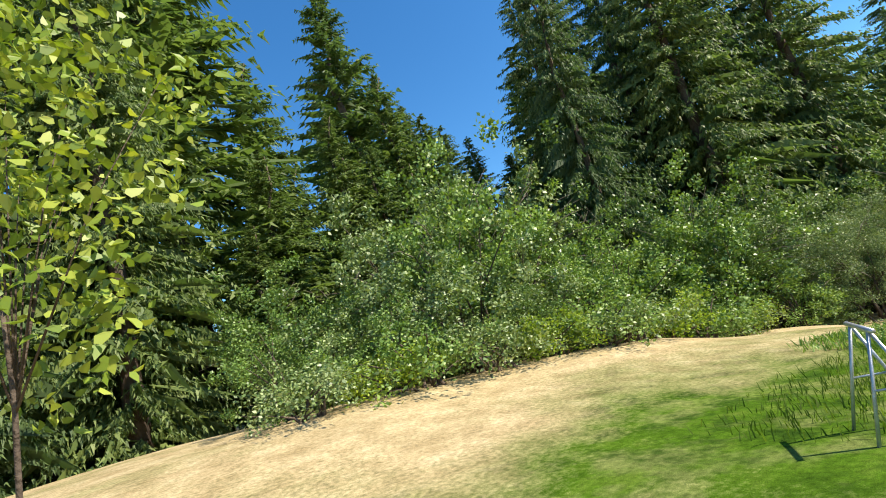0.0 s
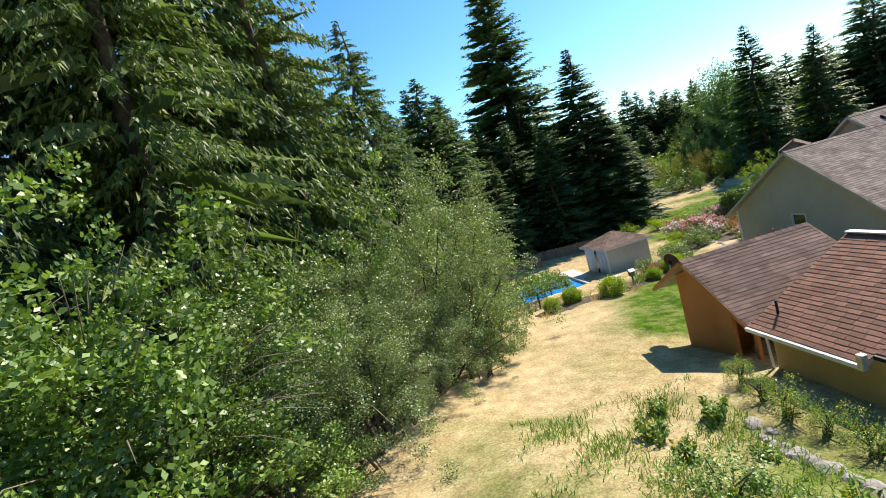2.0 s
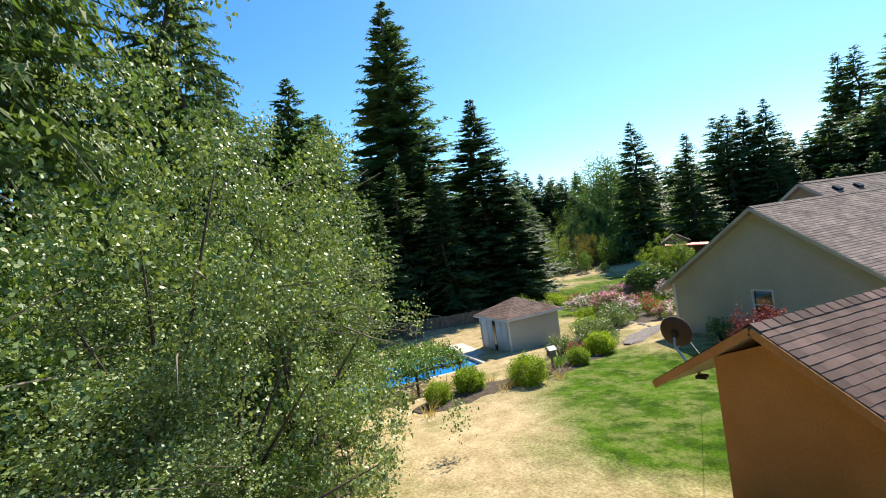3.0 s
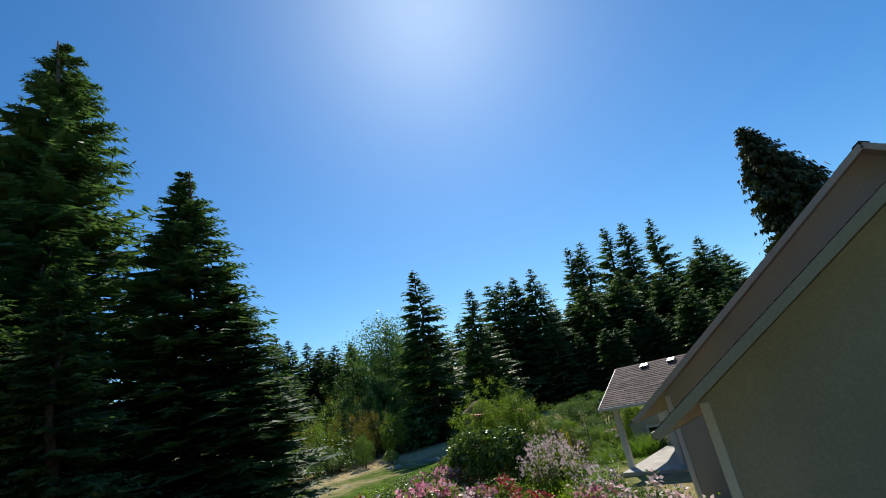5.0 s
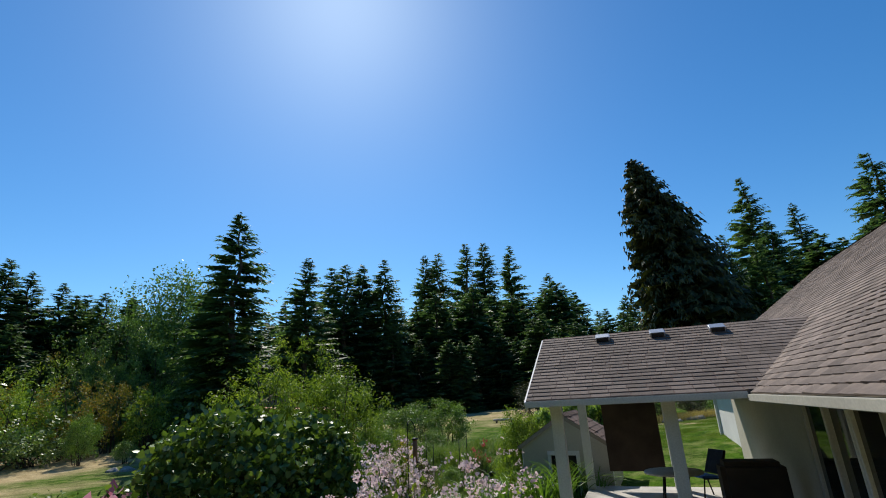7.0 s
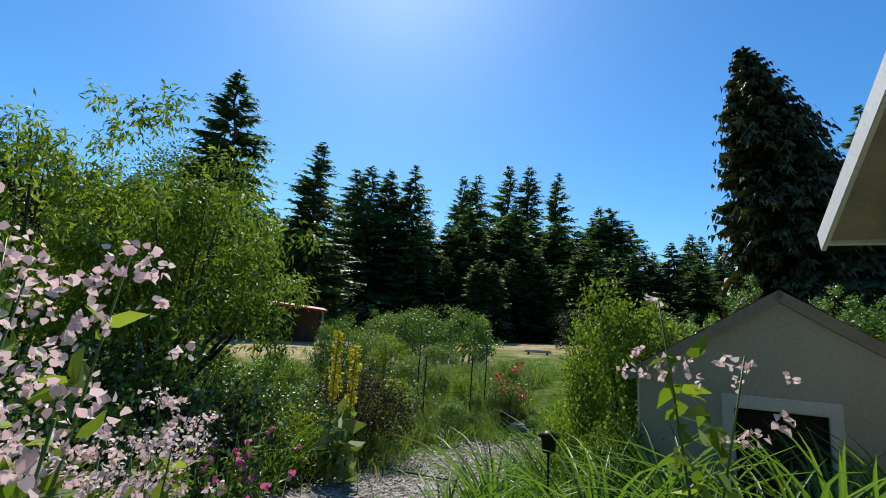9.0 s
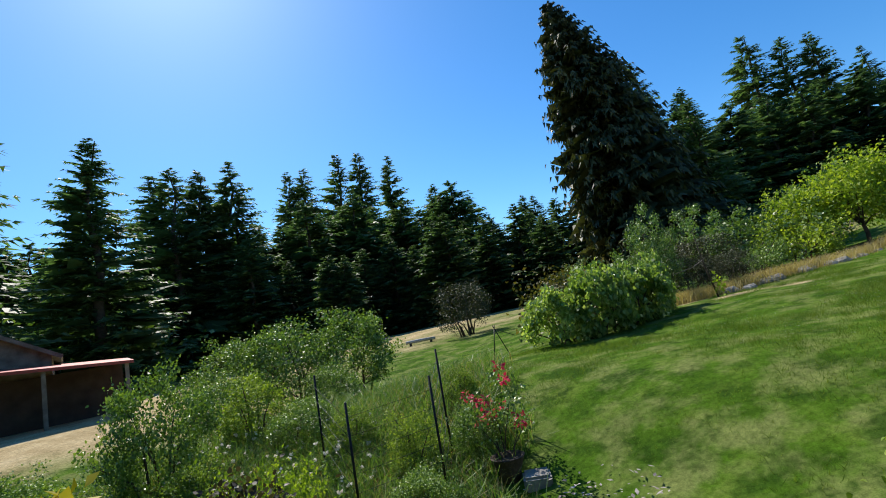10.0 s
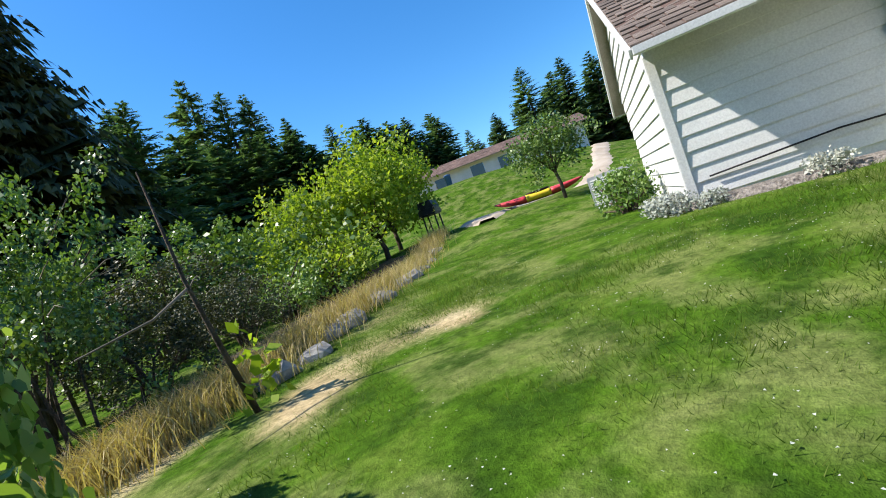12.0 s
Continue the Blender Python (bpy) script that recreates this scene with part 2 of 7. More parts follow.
M["turf"] = ground_matter()
M["gravel"] = surface("bark_and_gravel", (0.1, 0.085, 0.075), (0.42, 0.375, 0.33), 22, 34, 0.95, relief=1.0, dist=0.06)
M["soil"] = surface("dark_soil", (0.05, 0.038, 0.026), (0.13, 0.1, 0.07), 3, 30, 0.95, relief=0.9, dist=0.05)
M["drive"] = surface("dirt_drive", (0.4, 0.32, 0.23), (0.55, 0.46, 0.36), 1, 40, 0.95, relief=0.4)


# ---- building blocks ----
def mesh_of(name, verts, faces, mat, smooth=False):
    me = bpy.data.meshes.new(name)
    me.from_pydata([tuple(v) for v in verts], [], faces)
    me.update()
    me.materials.append(mat)
    if smooth:
        me.polygons.foreach_set("use_smooth", [True] * len(me.polygons))
    return me


def tri_mesh(name, verts, faces, mat):
    """A mesh from arrays of corners and of triangles or quads."""
    me = bpy.data.meshes.new(name)
    verts, faces = np.asarray(verts, np.float32), np.asarray(faces, np.int32)
    k = faces.shape[1]
    me.vertices.add(len(verts)), me.vertices.foreach_set("co", verts.ravel())
    me.loops.add(faces.size), me.loops.foreach_set("vertex_index", faces.ravel())
    me.polygons.add(len(faces)), me.polygons.foreach_set("loop_start", np.arange(0, faces.size, k, dtype=np.int32))
    me.update(calc_edges=True)
    me.validate()
    me.materials.append(mat)
    return me


def thing(name, at=(0, 0, 0), turn=0.0, scale=1.0):
    ob = new(name)
    ob.empty_display_size = 0.2
    ob.location, ob.rotation_euler, ob.scale = at, (0, 0, radians(turn)), (scale,) * 3
    return ob


def part(name, me, parent, label=""):
    ob = new(name, me)
    ob.parent = parent
    if label:
        ob["label"] = label
    return ob


def finish(bm, name, mat, bevel=0.0, smooth=False):
    if bevel:
        bmesh.ops.bevel(bm, geom=bm.edges[:], offset=bevel, segments=2, affect="EDGES", clamp_overlap=True)
    bmesh.ops.recalc_face_normals(bm, faces=bm.faces[:])
    me = bpy.data.meshes.new(name)
    bm.to_mesh(me)
    bm.free()
    me.materials.append(mat)
    if smooth:
        me.polygons.foreach_set("use_smooth", [True] * len(me.polygons))
    return me


def box_into(bm, size, m):
    r = bmesh.ops.create_cube(bm, size=1.0, matrix=m @ Matrix.Diagonal((*size, 1)))
    return r["verts"]


def box(name, x0, x1, y0, y1, z0, z1, mat, bevel=0.008):
    bm = bmesh.new()
    box_into(bm, (x1 - x0, y1 - y0, z1 - z0), Matrix.Translation(((x0 + x1) / 2, (y0 + y1) / 2, (z0 + z1) / 2)))
    return finish(bm, name, mat, bevel)


def tube(name, pts, radii, mat, sides=8):
    """A bent round bar through pts."""
    pts = [Vector(p) for p in pts]
    if not isinstance(radii, (list, tuple)):
        radii = [radii] * len(pts)
    verts, faces = [], []
    for i, (p, r) in enumerate(zip(pts, radii)):
        way = (pts[min(i + 1, len(pts) - 1)] - pts[max(i - 1, 0)]).normalized()
        a = way.orthogonal().normalized() if i == 0 else (a - a.dot(way) * way).normalized()
        b = way.cross(a)
        for k in range(sides):
            t = 2 * math.pi * k / sides
            verts.append(p + (a * math.cos(t) + b * math.sin(t)) * r)
    for i in range(len(pts) - 1):
        for k in range(sides):
            k2 = (k + 1) % sides
            faces.append((i * sides + k, i * sides + k2, (i + 1) * sides + k2, (i + 1) * sides + k))
    faces += [tuple(range(sides))[::-1], tuple(range((len(pts) - 1) * sides, len(pts) * sides))]
    return mesh_of(name, verts, faces, mat, True)


def prism(name, outline, back, mat):
    """A flat outline (3D points in order) given depth along the vector back."""
    n = len(outline)
    back = Vector(back)
    v = [Vector(p) for p in outline] + [Vector(p) + back for p in outline]
    f = [tuple(range(n)), tuple(range(n, 2 * n))[::-1]] + [(i, n + i, n + (i + 1) % n, (i + 1) % n) for i in range(n)]
    bm = bmesh.new()
    vs = [bm.verts.new(p) for p in v]
    for q in f:
        bm.faces.new([vs[i] for i in q])
    return finish(bm, name, mat)


def wall_mesh(name, start, along, length, base, top, thick, mat, holes=()):
    """An upright wall from start along a horizontal unit vector. base and top give heights at a distance u; holes: (u0, u1, z0, z1).
    It thickens to the left of the way along."""
    start, along = Vector((*start, 0)), Vector((*along, 0)).normalized()
    side = Vector((-along.y, along.x, 0)) * thick
    cuts = sorted({0.0, length, *(u for h in holes for u in h[:2]), *([length / 2] if abs(top(length / 2) - (top(0) + top(length)) / 2) > 0.01 else [])})
    bm = bmesh.new()
    for u0, u1 in zip(cuts, cuts[1:]):
        here = sorted((h for h in holes if h[0] < (u0 + u1) / 2 < h[1]), key=lambda h: h[2])
        lows = [base] + [(lambda u, z=h[3]: z) for h in here]
        highs = [(lambda u, z=h[2]: z) for h in here] + [top]
        for lo, hi in zip(lows, highs):
            q = [start + along * u + Vector((0, 0, z)) for u, z in ((u0, lo(u0)), (u1, lo(u1)), (u1, hi(u1)), (u0, hi(u0)))]
            vs = [bm.verts.new(p) for p in q] + [bm.verts.new(p + side) for p in q]
            for f in ((0, 1, 2, 3), (7, 6, 5, 4), (0, 4, 5, 1), (1, 5, 6, 2), (2, 6, 7, 3), (3, 7, 4, 0)):
                bm.faces.new([vs[i] for i in f])
    bmesh.ops.remove_doubles(bm, verts=bm.verts[:], dist=0.0005)
    return finish(bm, name, mat)


# ---- the lie of the land ----
LAND = [
    (0, 0, 0), (-1.3, -1, -0.25), (-1.2, -7, 0.0), (1, -11.6, 0.35), (3.7, -17.6, 0.6), (9.7, -13.9, 0.7), (10.5, -9, 0.4), (13, -16.6, 1.15),
    (17, -13.4, 1.4), (22, -18.2, 2.7), (29, -20.5, 3.55), (31, -22.8, 4.05), (24.5, -21.6, 3.35), (18, -20, 2.15), (35.8, -14.7, 4.1), (-8, -10, -1.0), (-16, -8, -1.3), (-4.2, -11, -0.8), (-4.0, -6.6, -0.7), (-4.6, -14.5, -0.85), (-9.0, -4.0, -1.0), (-9.7, 1.0, -0.55), (-12.5, 10.5, -1.0),
    (-12.5, 20.5, -1.55), (-6, 12.5, -0.5), (-7.5, 25.5, -0.2), (-0.3, 28.5, 0.3), (-4.2, 29.5, 0.1), (-10.8, 28.4, -0.25), (7, 35.5, 1.15), (-0.8, 36, 0.4),
    (40, -28, 4.9), (34, -26.6, 4.8), (29.5, -25.5, 4.6), (26.8, -24.9, 4.15), (20.3, -23.8, 2.9), (15.5, -22, 1.7), (-32, 21, -1.0), (-27, 32, -0.1), (-16, -22, -0.8), (21, -30, 3.0), (36, 54, 5.4), (-15, 32, -1.1), (0, 64, 0.8), (19, -8, 1.2),
]
_lx, _ly, _lz = (np.array(c, float) for c in zip(*LAND))


def land(x, y):
    """The height of the ground, smooth between spot heights."""
    x, y = np.asarray(x, float)[..., None], np.asarray(y, float)[..., None]
    w = 1.0 / ((x - _lx) ** 2 + (y - _ly) ** 2 + 8.0) ** 2.0
    return (w * _lz).sum(-1) / w.sum(-1)


def gz(x, y):
    return float(land(x, y))


def dryness(x, y):
    """How parched the turf is, 0 to 1."""
    def hump(cx, cy, rx, ry, turn=0.0):
        c, s = math.cos(radians(turn)), math.sin(radians(turn))
        u, v = (x - cx) * c + (y - cy) * s, -(x - cx) * s + (y - cy) * c
        return np.exp(-((u / rx) ** 2 + (v / ry) ** 2))
    d = 0.75 + 0 * x
    d -= 0.62 * hump(3, -4.0, 6, 4.2) + 0.4 * hump(5.5, -8, 4.5, 3.5) + 0.55 * hump(8.5, -10.4, 3.2, 2.6) + 0.75 * hump(28, -16.8, 10, 3.2, -10) + 0.25 * hump(24, -21.5, 12, 1.6, -12) + 0.1 * hump(13, -14, 6, 2.5, 20) + 1.15 * hump(-4, 25.5, 11, 8) + 0.6 * hump(-14, 5, 9, 6) + 0.6 * hump(-23, 14, 9, 6, 60)
    d -= 0.6 * hump(-12, 18, 8, 8) + 0.75 * hump(17, 45, 18, 11, 20) + 0.7 * hump(45, 34, 26, 12) + 0.5 * hump(-13, 37, 10, 6) + 0.45 * hump(-30, 21, 9, 5) + 0.45 * hump(-4, 48, 20, 12) + 0.6 * hump(-17.5, 25, 4, 6)
    d += 1.0 * hump(-4.9, 31.3, 0.9, 0.4, 30) + 0.9 * hump(-3.1, 30.9, 0.4, 0.3) + 1.0 * hump(-5.7, 32.3, 1.1, 0.5, 30) + 0.7 * hump(-3.0, 27.0, 0.5, 0.3)
    d += 0.5 * hump(-20, 30, 6, 3.5) + 0.4 * hump(-3.2, 31.8, 3.2, 1.1, 40) + 0.3 * hump(-2, 38, 9, 2.0, 10)
    return np.clip(d, 0, 1)


def spaced(lo, hi, fine_lo, fine_hi, step):
    mid = list(np.arange(fine_lo, fine_hi + 1e-6, step))
    out, d, x = [], step, fine_lo
    while x > lo:
        d *= 1.28
        x -= d
        out.append(x)
    left = out[::-1]
    out, d, x = [], step, fine_hi
    while x < hi:
        d *= 1.28
        x += d
        out.append(x)
    return np.array(left + mid + out)


def build_ground():
    xs, ys = spaced(-1500, 1500, -32, 40, 0.45), spaced(-1500, 1500, -30, 44, 0.45)
    gx, gy = np.meshgrid(xs, ys)
    z = land(gx, gy)
    rough = np.array([[noise.noise(Vector((a * 0.9, b * 0.9, 0))) * 0.015 + noise.noise(Vector((a * 0.25, b * 0.25, 5))) * 0.06 for a in xs] for b in ys])
    # the pool is dug out of it
    z = np.where((np.abs(gx + 8.6) < 2.45) & (np.abs(gy + 11.8) < 4.05), z - 1.4, z)
    z = z + rough * (np.hypot(gx, gy) < 80)
    verts = np.stack([gx, gy, z], -1).reshape(-1, 3)
    w, h = len(xs), len(ys)
    i = np.arange(w * h).reshape(h, w)
    faces = np.stack([i[:-1, :-1], i[:-1, 1:], i[1:, 1:], i[1:, :-1]], -1).reshape(-1, 4)
    me = tri_mesh("ground", verts, faces, M["turf"])
    me.polygons.foreach_set("use_smooth", [True] * len(me.polygons))
    a = me.attributes.new("dry", "FLOAT", "POINT")
    a.data.foreach_set("value", dryness(gx, gy).astype(np.float32).ravel())
    tagged(new("ground", me), "sloping turf, green near the house, dry straw elsewhere", "ground", kind="structure")


build_ground()


# ---- plants ----
def unit(a):
    return a / np.maximum(np.linalg.norm(a, axis=-1, keepdims=True), 1e-9)


def needles(seed, h, radius, step, per, points, spray, sag, start=0.08, power=0.85, gaps=0.12, droop=0.35, bough=0.2, slim=(0.16, 0.3)):
    """The sprays of a conifer: whorls of branches that bear flat sprays on both sides. Corners and quads."""
    r = np.random.default_rng(seed)
    z = np.arange(h * start, h * 0.985, step)
    z = z + r.uniform(-0.4, 0.4, len(z)) * step
    z = np.repeat(z, per)
    z = z + r.uniform(-0.5, 0.5, len(z)) * step
    z = z[r.random(len(z)) > gaps]
    t = z / h
    far = radius * np.clip(1 - t, 0.02, 1) ** power * np.where(t < 0.18, 0.72 + 1.5 * t, 1.0) * r.uniform(0.55, 1.12, len(z))
    ang = r.uniform(0, 2 * np.pi, len(z))
    out = np.stack([np.cos(ang), np.sin(ang), 0 * ang], -1)
    tan = np.stack([-np.sin(ang), np.cos(ang), 0 * ang], -1)
    s = np.linspace(0.12, 1.0, points)[None, :] ** 0.85
    lift = (r.uniform(-0.1, 0.25, len(z)) + 0.55 * np.clip(t - 0.35, 0, 1))[:, None]
    spine = out[:, None] * (far[:, None] * s)[..., None]
    spine[..., 2] = z[:, None] + far[:, None] * (lift * s - sag * s**2) + 0.12 * far[:, None] * np.maximum(s - 0.75, 0)
    spine += r.normal(0, 0.03, spine.shape) * far[:, None, None]
    sets = []
    for side in (-1, 1):
        way = tan[:, None] * side * r.uniform(0.5, 1.1, (len(z), points, 1)) + out[:, None] * r.uniform(0.3, 0.9, (len(z), points, 1))
        way[..., 2] -= droop * r.uniform(0.3, 1.5, way.shape[:2])
        way = unit(way)
        size = (spray * r.uniform(0.55, 1.25, way.shape[:2]) * (1.15 - 0.55 * s) * (0.22 + 0.78 * np.clip(far / radius * 2, 0, 1))[:, None])[..., None]
        wide = unit(np.cross(way, np.array([0, 0, 1.0]) + r.normal(0, 0.6, way.shape))) * size * r.uniform(*slim, way.shape[:2])[..., None]
        sets.append(np.stack([spine - wide, spine + wide, spine + way * size], 2).reshape(-1, 3))
    # the flat of each bough between its sprays
    k = points // 2
    side = tan * (far * bough)[:, None]
    sets.append(np.stack([spine[:, 0], spine[:, k] + side, spine[:, -1] * 0.92 + spine[:, 0] * 0.08], 1).reshape(-1, 3))
    sets.append(np.stack([spine[:, 0], spine[:, -1] * 0.92 + spine[:, 0] * 0.08, spine[:, k] - side - np.array([0, 0, 0.75 * bough]) * far[:, None]], 1).reshape(-1, 3))
    v = np.concatenate(sets)
    return v, np.arange(len(v)).reshape(-1, 3)


def trunk_mesh(name, h, r0, seed, bend=0.02, sides=8, mat="bark"):
    r = random.Random(seed)
    pts = [(r.uniform(-1, 1) * h * bend * k / 8, r.uniform(-1, 1) * h * bend * k / 8, h * k / 8) for k in range(9)]
    pts[0] = (0, 0, -0.4)
    return tube(name, pts, [r0 * (1.25 if k == 0 else 1 - 0.93 * k / 8) for k in range(9)], M[mat], sides)


def conifer(name, label, seed, h, radius, step, per, points, spray, sag, mat, lean=0.0, **more):
    root = thing(name)
    me = trunk_mesh("trunk", h * 0.97, h * 0.013 + 0.08, seed)
    for c in me.vertices:
        c.co.x -= lean * c.co.z
    part("trunk", me, root)
    v, f = needles(seed, h, radius, step, per, points, spray, sag, **more)
    v[:, 0] -= lean * v[:, 2]
    part("crown", tri_mesh("crown", v, f, M[mat]), root)
    return tagged(root, label, "tree")


def leaves(seed, centres, spread, count, leaf, flat=0.25, hang=0.0, slim=0.32, fine=False):
    """Kite-shaped leaves, folded along the midrib, in clumps round the centres."""
    r = np.random.default_rng(seed)
    c = np.repeat(centres, count, 0)
    sp = np.repeat(np.broadcast_to(np.asarray(spread, float), (len(centres),)), count)
    p = c + r.normal(0, 0.55, c.shape) * sp[:, None]
    away = unit(p - c + 1e-6) + np.array([0, 0, 0.35])
    way = unit(r.normal(0, 1, c.shape) * 0.8 + away * 0.7 + np.array([0, 0, -hang]))
    side = unit(np.cross(way, away + r.normal(0, 0.6, c.shape)))
    up = np.cross(side, way)
    size = (leaf * r.uniform(0.6, 1.25, len(c)))[:, None]
    if fine:
        a, b, w, k = p + way * size * 0.22, p + way * size * 0.62, side * size * slim, up * size * flat * 0.35
        v = np.stack([p, a + w * 1.05 + k, b + w * 0.8 + k, p + way * size - up * size * flat * 0.5, b - w * 0.8 + k, a - w * 1.05 + k], 1).reshape(-1, 3)
        return v, np.arange(len(v)).reshape(-1, 6)
    mid = p + way * size * 0.45
    v = np.stack([p, mid + side * size * slim + up * size * flat * 0.3, p + way * size - up * size * flat * 0.4, mid - side * size * slim + up * size * flat * 0.3], 1).reshape(-1, 3)
    return v, np.arange(len(v)).reshape(-1, 4)


def clumps(seed, n, rx, ry, rz, z0, hollow=0.45, low=0.0, lump=1.0):
    """Clump centres through a bush's outer shell; low: how much of the underside is left bare."""
    r = np.random.default_rng(seed)
    d = unit(r.normal(0, 1, (n * 3, 3)))
    d = d[d[:, 2] > -1 + low * 1.2][:n]
    rad = hollow + (1 - hollow) * r.random(len(d)) ** 0.6
    bulge = 0.3 * np.sin(d[:, 0] * 5 + seed) * np.cos(d[:, 1] * 4 + seed * 2) + 0.18 * np.sin(d[:, 2] * 7 + d[:, 0] * 6)
    return d * (rad * (1 + lump * bulge))[:, None] * np.array([rx, ry, rz]) + np.array([0, 0, z0])


def stems_mesh(seed, centres, base, thick, mat="bark", many=9):
    """A few bent limbs from the foot to some of the clumps."""
    r = random.Random(seed)
    verts, faces = [], []
    for c in r.sample(list(range(len(centres))), min(many, len(centres))):
        c = Vector(centres[c])
        foot = Vector((r.uniform(-1, 1) * base, r.uniform(-1, 1) * base, -0.15))
        k = Vector((foot.x * 0.7 + c.x * 0.3, foot.y * 0.7 + c.y * 0.3, c.z * 0.55))
        me = tube("limb", [foot, foot.lerp(k, 0.5) + Vector((r.uniform(-1, 1), r.uniform(-1, 1), 0)) * 0.06, k, k.lerp(c, 0.6), c], [thick, thick * 0.85, thick * 0.6, thick * 0.35, thick * 0.15], M[mat], 6)
        o = len(verts)
        verts += [v.co.copy() for v in me.vertices]
        faces += [tuple(o + i for i in p.vertices) for p in me.polygons]
        bpy.data.meshes.remove(me)
    return mesh_of("stem", verts, faces, M[mat], True)


def bush(name, label, seed, rx, ry, rz, n, spread, count, leaf, mat, z0=None, category="shrub", thick=0.05, hollow=0.45, low=0.25, flowers=None, hang=0.0, many=9, slim=0.32, fine=False, lump=1.0):
    root = thing(name)
    z0 = rz * 0.9 if z0 is None else z0
    c = clumps(seed, n, rx, ry, rz, z0, hollow, low, lump)
    c[:, 2] = np.maximum(c[:, 2], 0.12)
    tagged(part("stem", stems_mesh(seed, c, min(rx, ry) * 0.22, thick, many=many), root), kind="stuff")
    v, f = leaves(seed, c, spread, count, leaf, hang=hang, slim=slim, fine=fine)
    part("crown", tri_mesh("crown", v, f, M[mat]), root)
    if flowers:
        fm, share, size = flowers
        r = np.random.default_rng(seed + 9)
        pick = c[r.random(len(c)) < share] + np.array([0, 0, spread * 0.5])
        v, f = leaves(seed + 5, pick, spread * 0.5, 14, size)
        part("blossom", tri_mesh("blossom", v, f, M[fm]), root)
    return tagged(root, label, category)


def blades(seed, xs, ys, zs, height, width, lean=0.35):
    """Grass blades: one bent triangle pair each."""
    r = np.random.default_rng(seed)
    n = len(xs)
    p = np.stack([xs, ys, zs], -1)
    a = r.uniform(0, 2 * np.pi, n)
    side = np.stack([np.cos(a), np.sin(a), 0 * a], -1)
    h = (height * r.uniform(0.5, 1.3, n))[:, None]
    b = r.uniform(0, 2 * np.pi, n)
    bend = np.stack([np.cos(b), np.sin(b), 0 * b], -1) * (lean * r.uniform(0.2, 1.4, n))[:, None] * h
    w = side * (width * r.uniform(0.6, 1.3, n))[:, None]
    mid = p + bend * 0.35 + np.array([0, 0, 0.6]) * h
    tip = p + bend + np.array([0, 0, 1.0]) * h * r.uniform(0.75, 1.0, n)[:, None]
    v = np.stack([p - w, p + w, mid + w * 0.7, tip, mid - w * 0.7], 1).reshape(-1, 3)
    k = np.arange(n)[:, None] * 5
    return v, np.concatenate([k + np.array([0, 1, 2, 4])]), np.concatenate([k + np.array([4, 2, 3])])


def lawn_of(name, label, seed, xs, ys, height, width, mat):
    """Short grass, one pointed blade a triangle."""
    r = np.random.default_rng(seed)
    n = len(xs)
    p = np.stack([xs, ys, land(xs, ys) - 0.01], -1)
    a, b = r.uniform(0, 2 * np.pi, n), r.uniform(0, 2 * np.pi, n)
    w = np.stack([np.cos(a), np.sin(a), 0 * a], -1) * (width * r.uniform(0.6, 1.4, n))[:, None]
    h = (height * r.uniform(0.4, 1.3, n))[:, None]
    tip = p + np.stack([np.cos(b) * 0.6, np.sin(b) * 0.6, 0.8 + 0 * b], -1) * h
    v = np.stack([p - w, p + w, tip], 1).reshape(-1, 3)
    return tagged(new(name, tri_mesh(name, v, np.arange(n * 3).reshape(-1, 3), M[mat])), label, "grass", kind="stuff")


def turf_of(name, label, seed, xs, ys, height, width, mat, lean=0.35):
    zs = land(xs, ys)
    v, q, t = blades(seed, xs, ys, zs, height, width, lean)
    q = np.concatenate([np.concatenate([q[:, [0, 1, 2]], q[:, [0, 2, 3]]]), t])
    return tagged(new(name, tri_mesh(name, v, q, M[mat])), label, "grass", kind="stuff")


# ---- roofs and walls ----
def beam(name, p, q, wide, high, mat, parent, up=(0, 0, 1), label=""):
    """A squared bar from p to q."""
    p, q = Vector(p), Vector(q)
    way = (q - p).normalized()
    side = way.cross(Vector(up)).normalized() * wide / 2
    top = side.cross(way).normalized() * high / 2
    v = [e + a * side + b * top for e in (p, q) for a, b in ((-1, -1), (1, -1), (1, 1), (-1, 1))]
    f = [(0, 1, 2, 3), (7, 6, 5, 4), (0, 4, 5, 1), (1, 5, 6, 2), (2, 6, 7, 3), (3, 7, 4, 0)]
    bm = bmesh.new()
    vs = [bm.verts.new(c) for c in v]
    for k in f:
        bm.faces.new([vs[i] for i in k])
    return part(name, finish(bm, name, mat, min(0.006, wide / 6, high / 6)), parent, label)


SHINGLE = {}


def shingle_piece(mat):
    """One shingle, a unit wide and long, thicker at its lower edge."""
    if mat not in SHINGLE:
        v = [(0.005, 0, 0.016), (0.995, 0, 0.016), (0.985, 1, 0.004), (0.015, 1, 0.004), (0.005, 0, 0.0), (0.995, 0, 0.0), (0.985, 1, 0.0), (0.015, 1, 0.0)]
        SHINGLE[mat] = mesh_of("shingle", v, [(0, 1, 2, 3), (4, 5, 1, 0), (5, 6, 2, 1), (6, 7, 3, 2), (7, 4, 0, 3)], M[mat])
    return SHINGLE[mat]


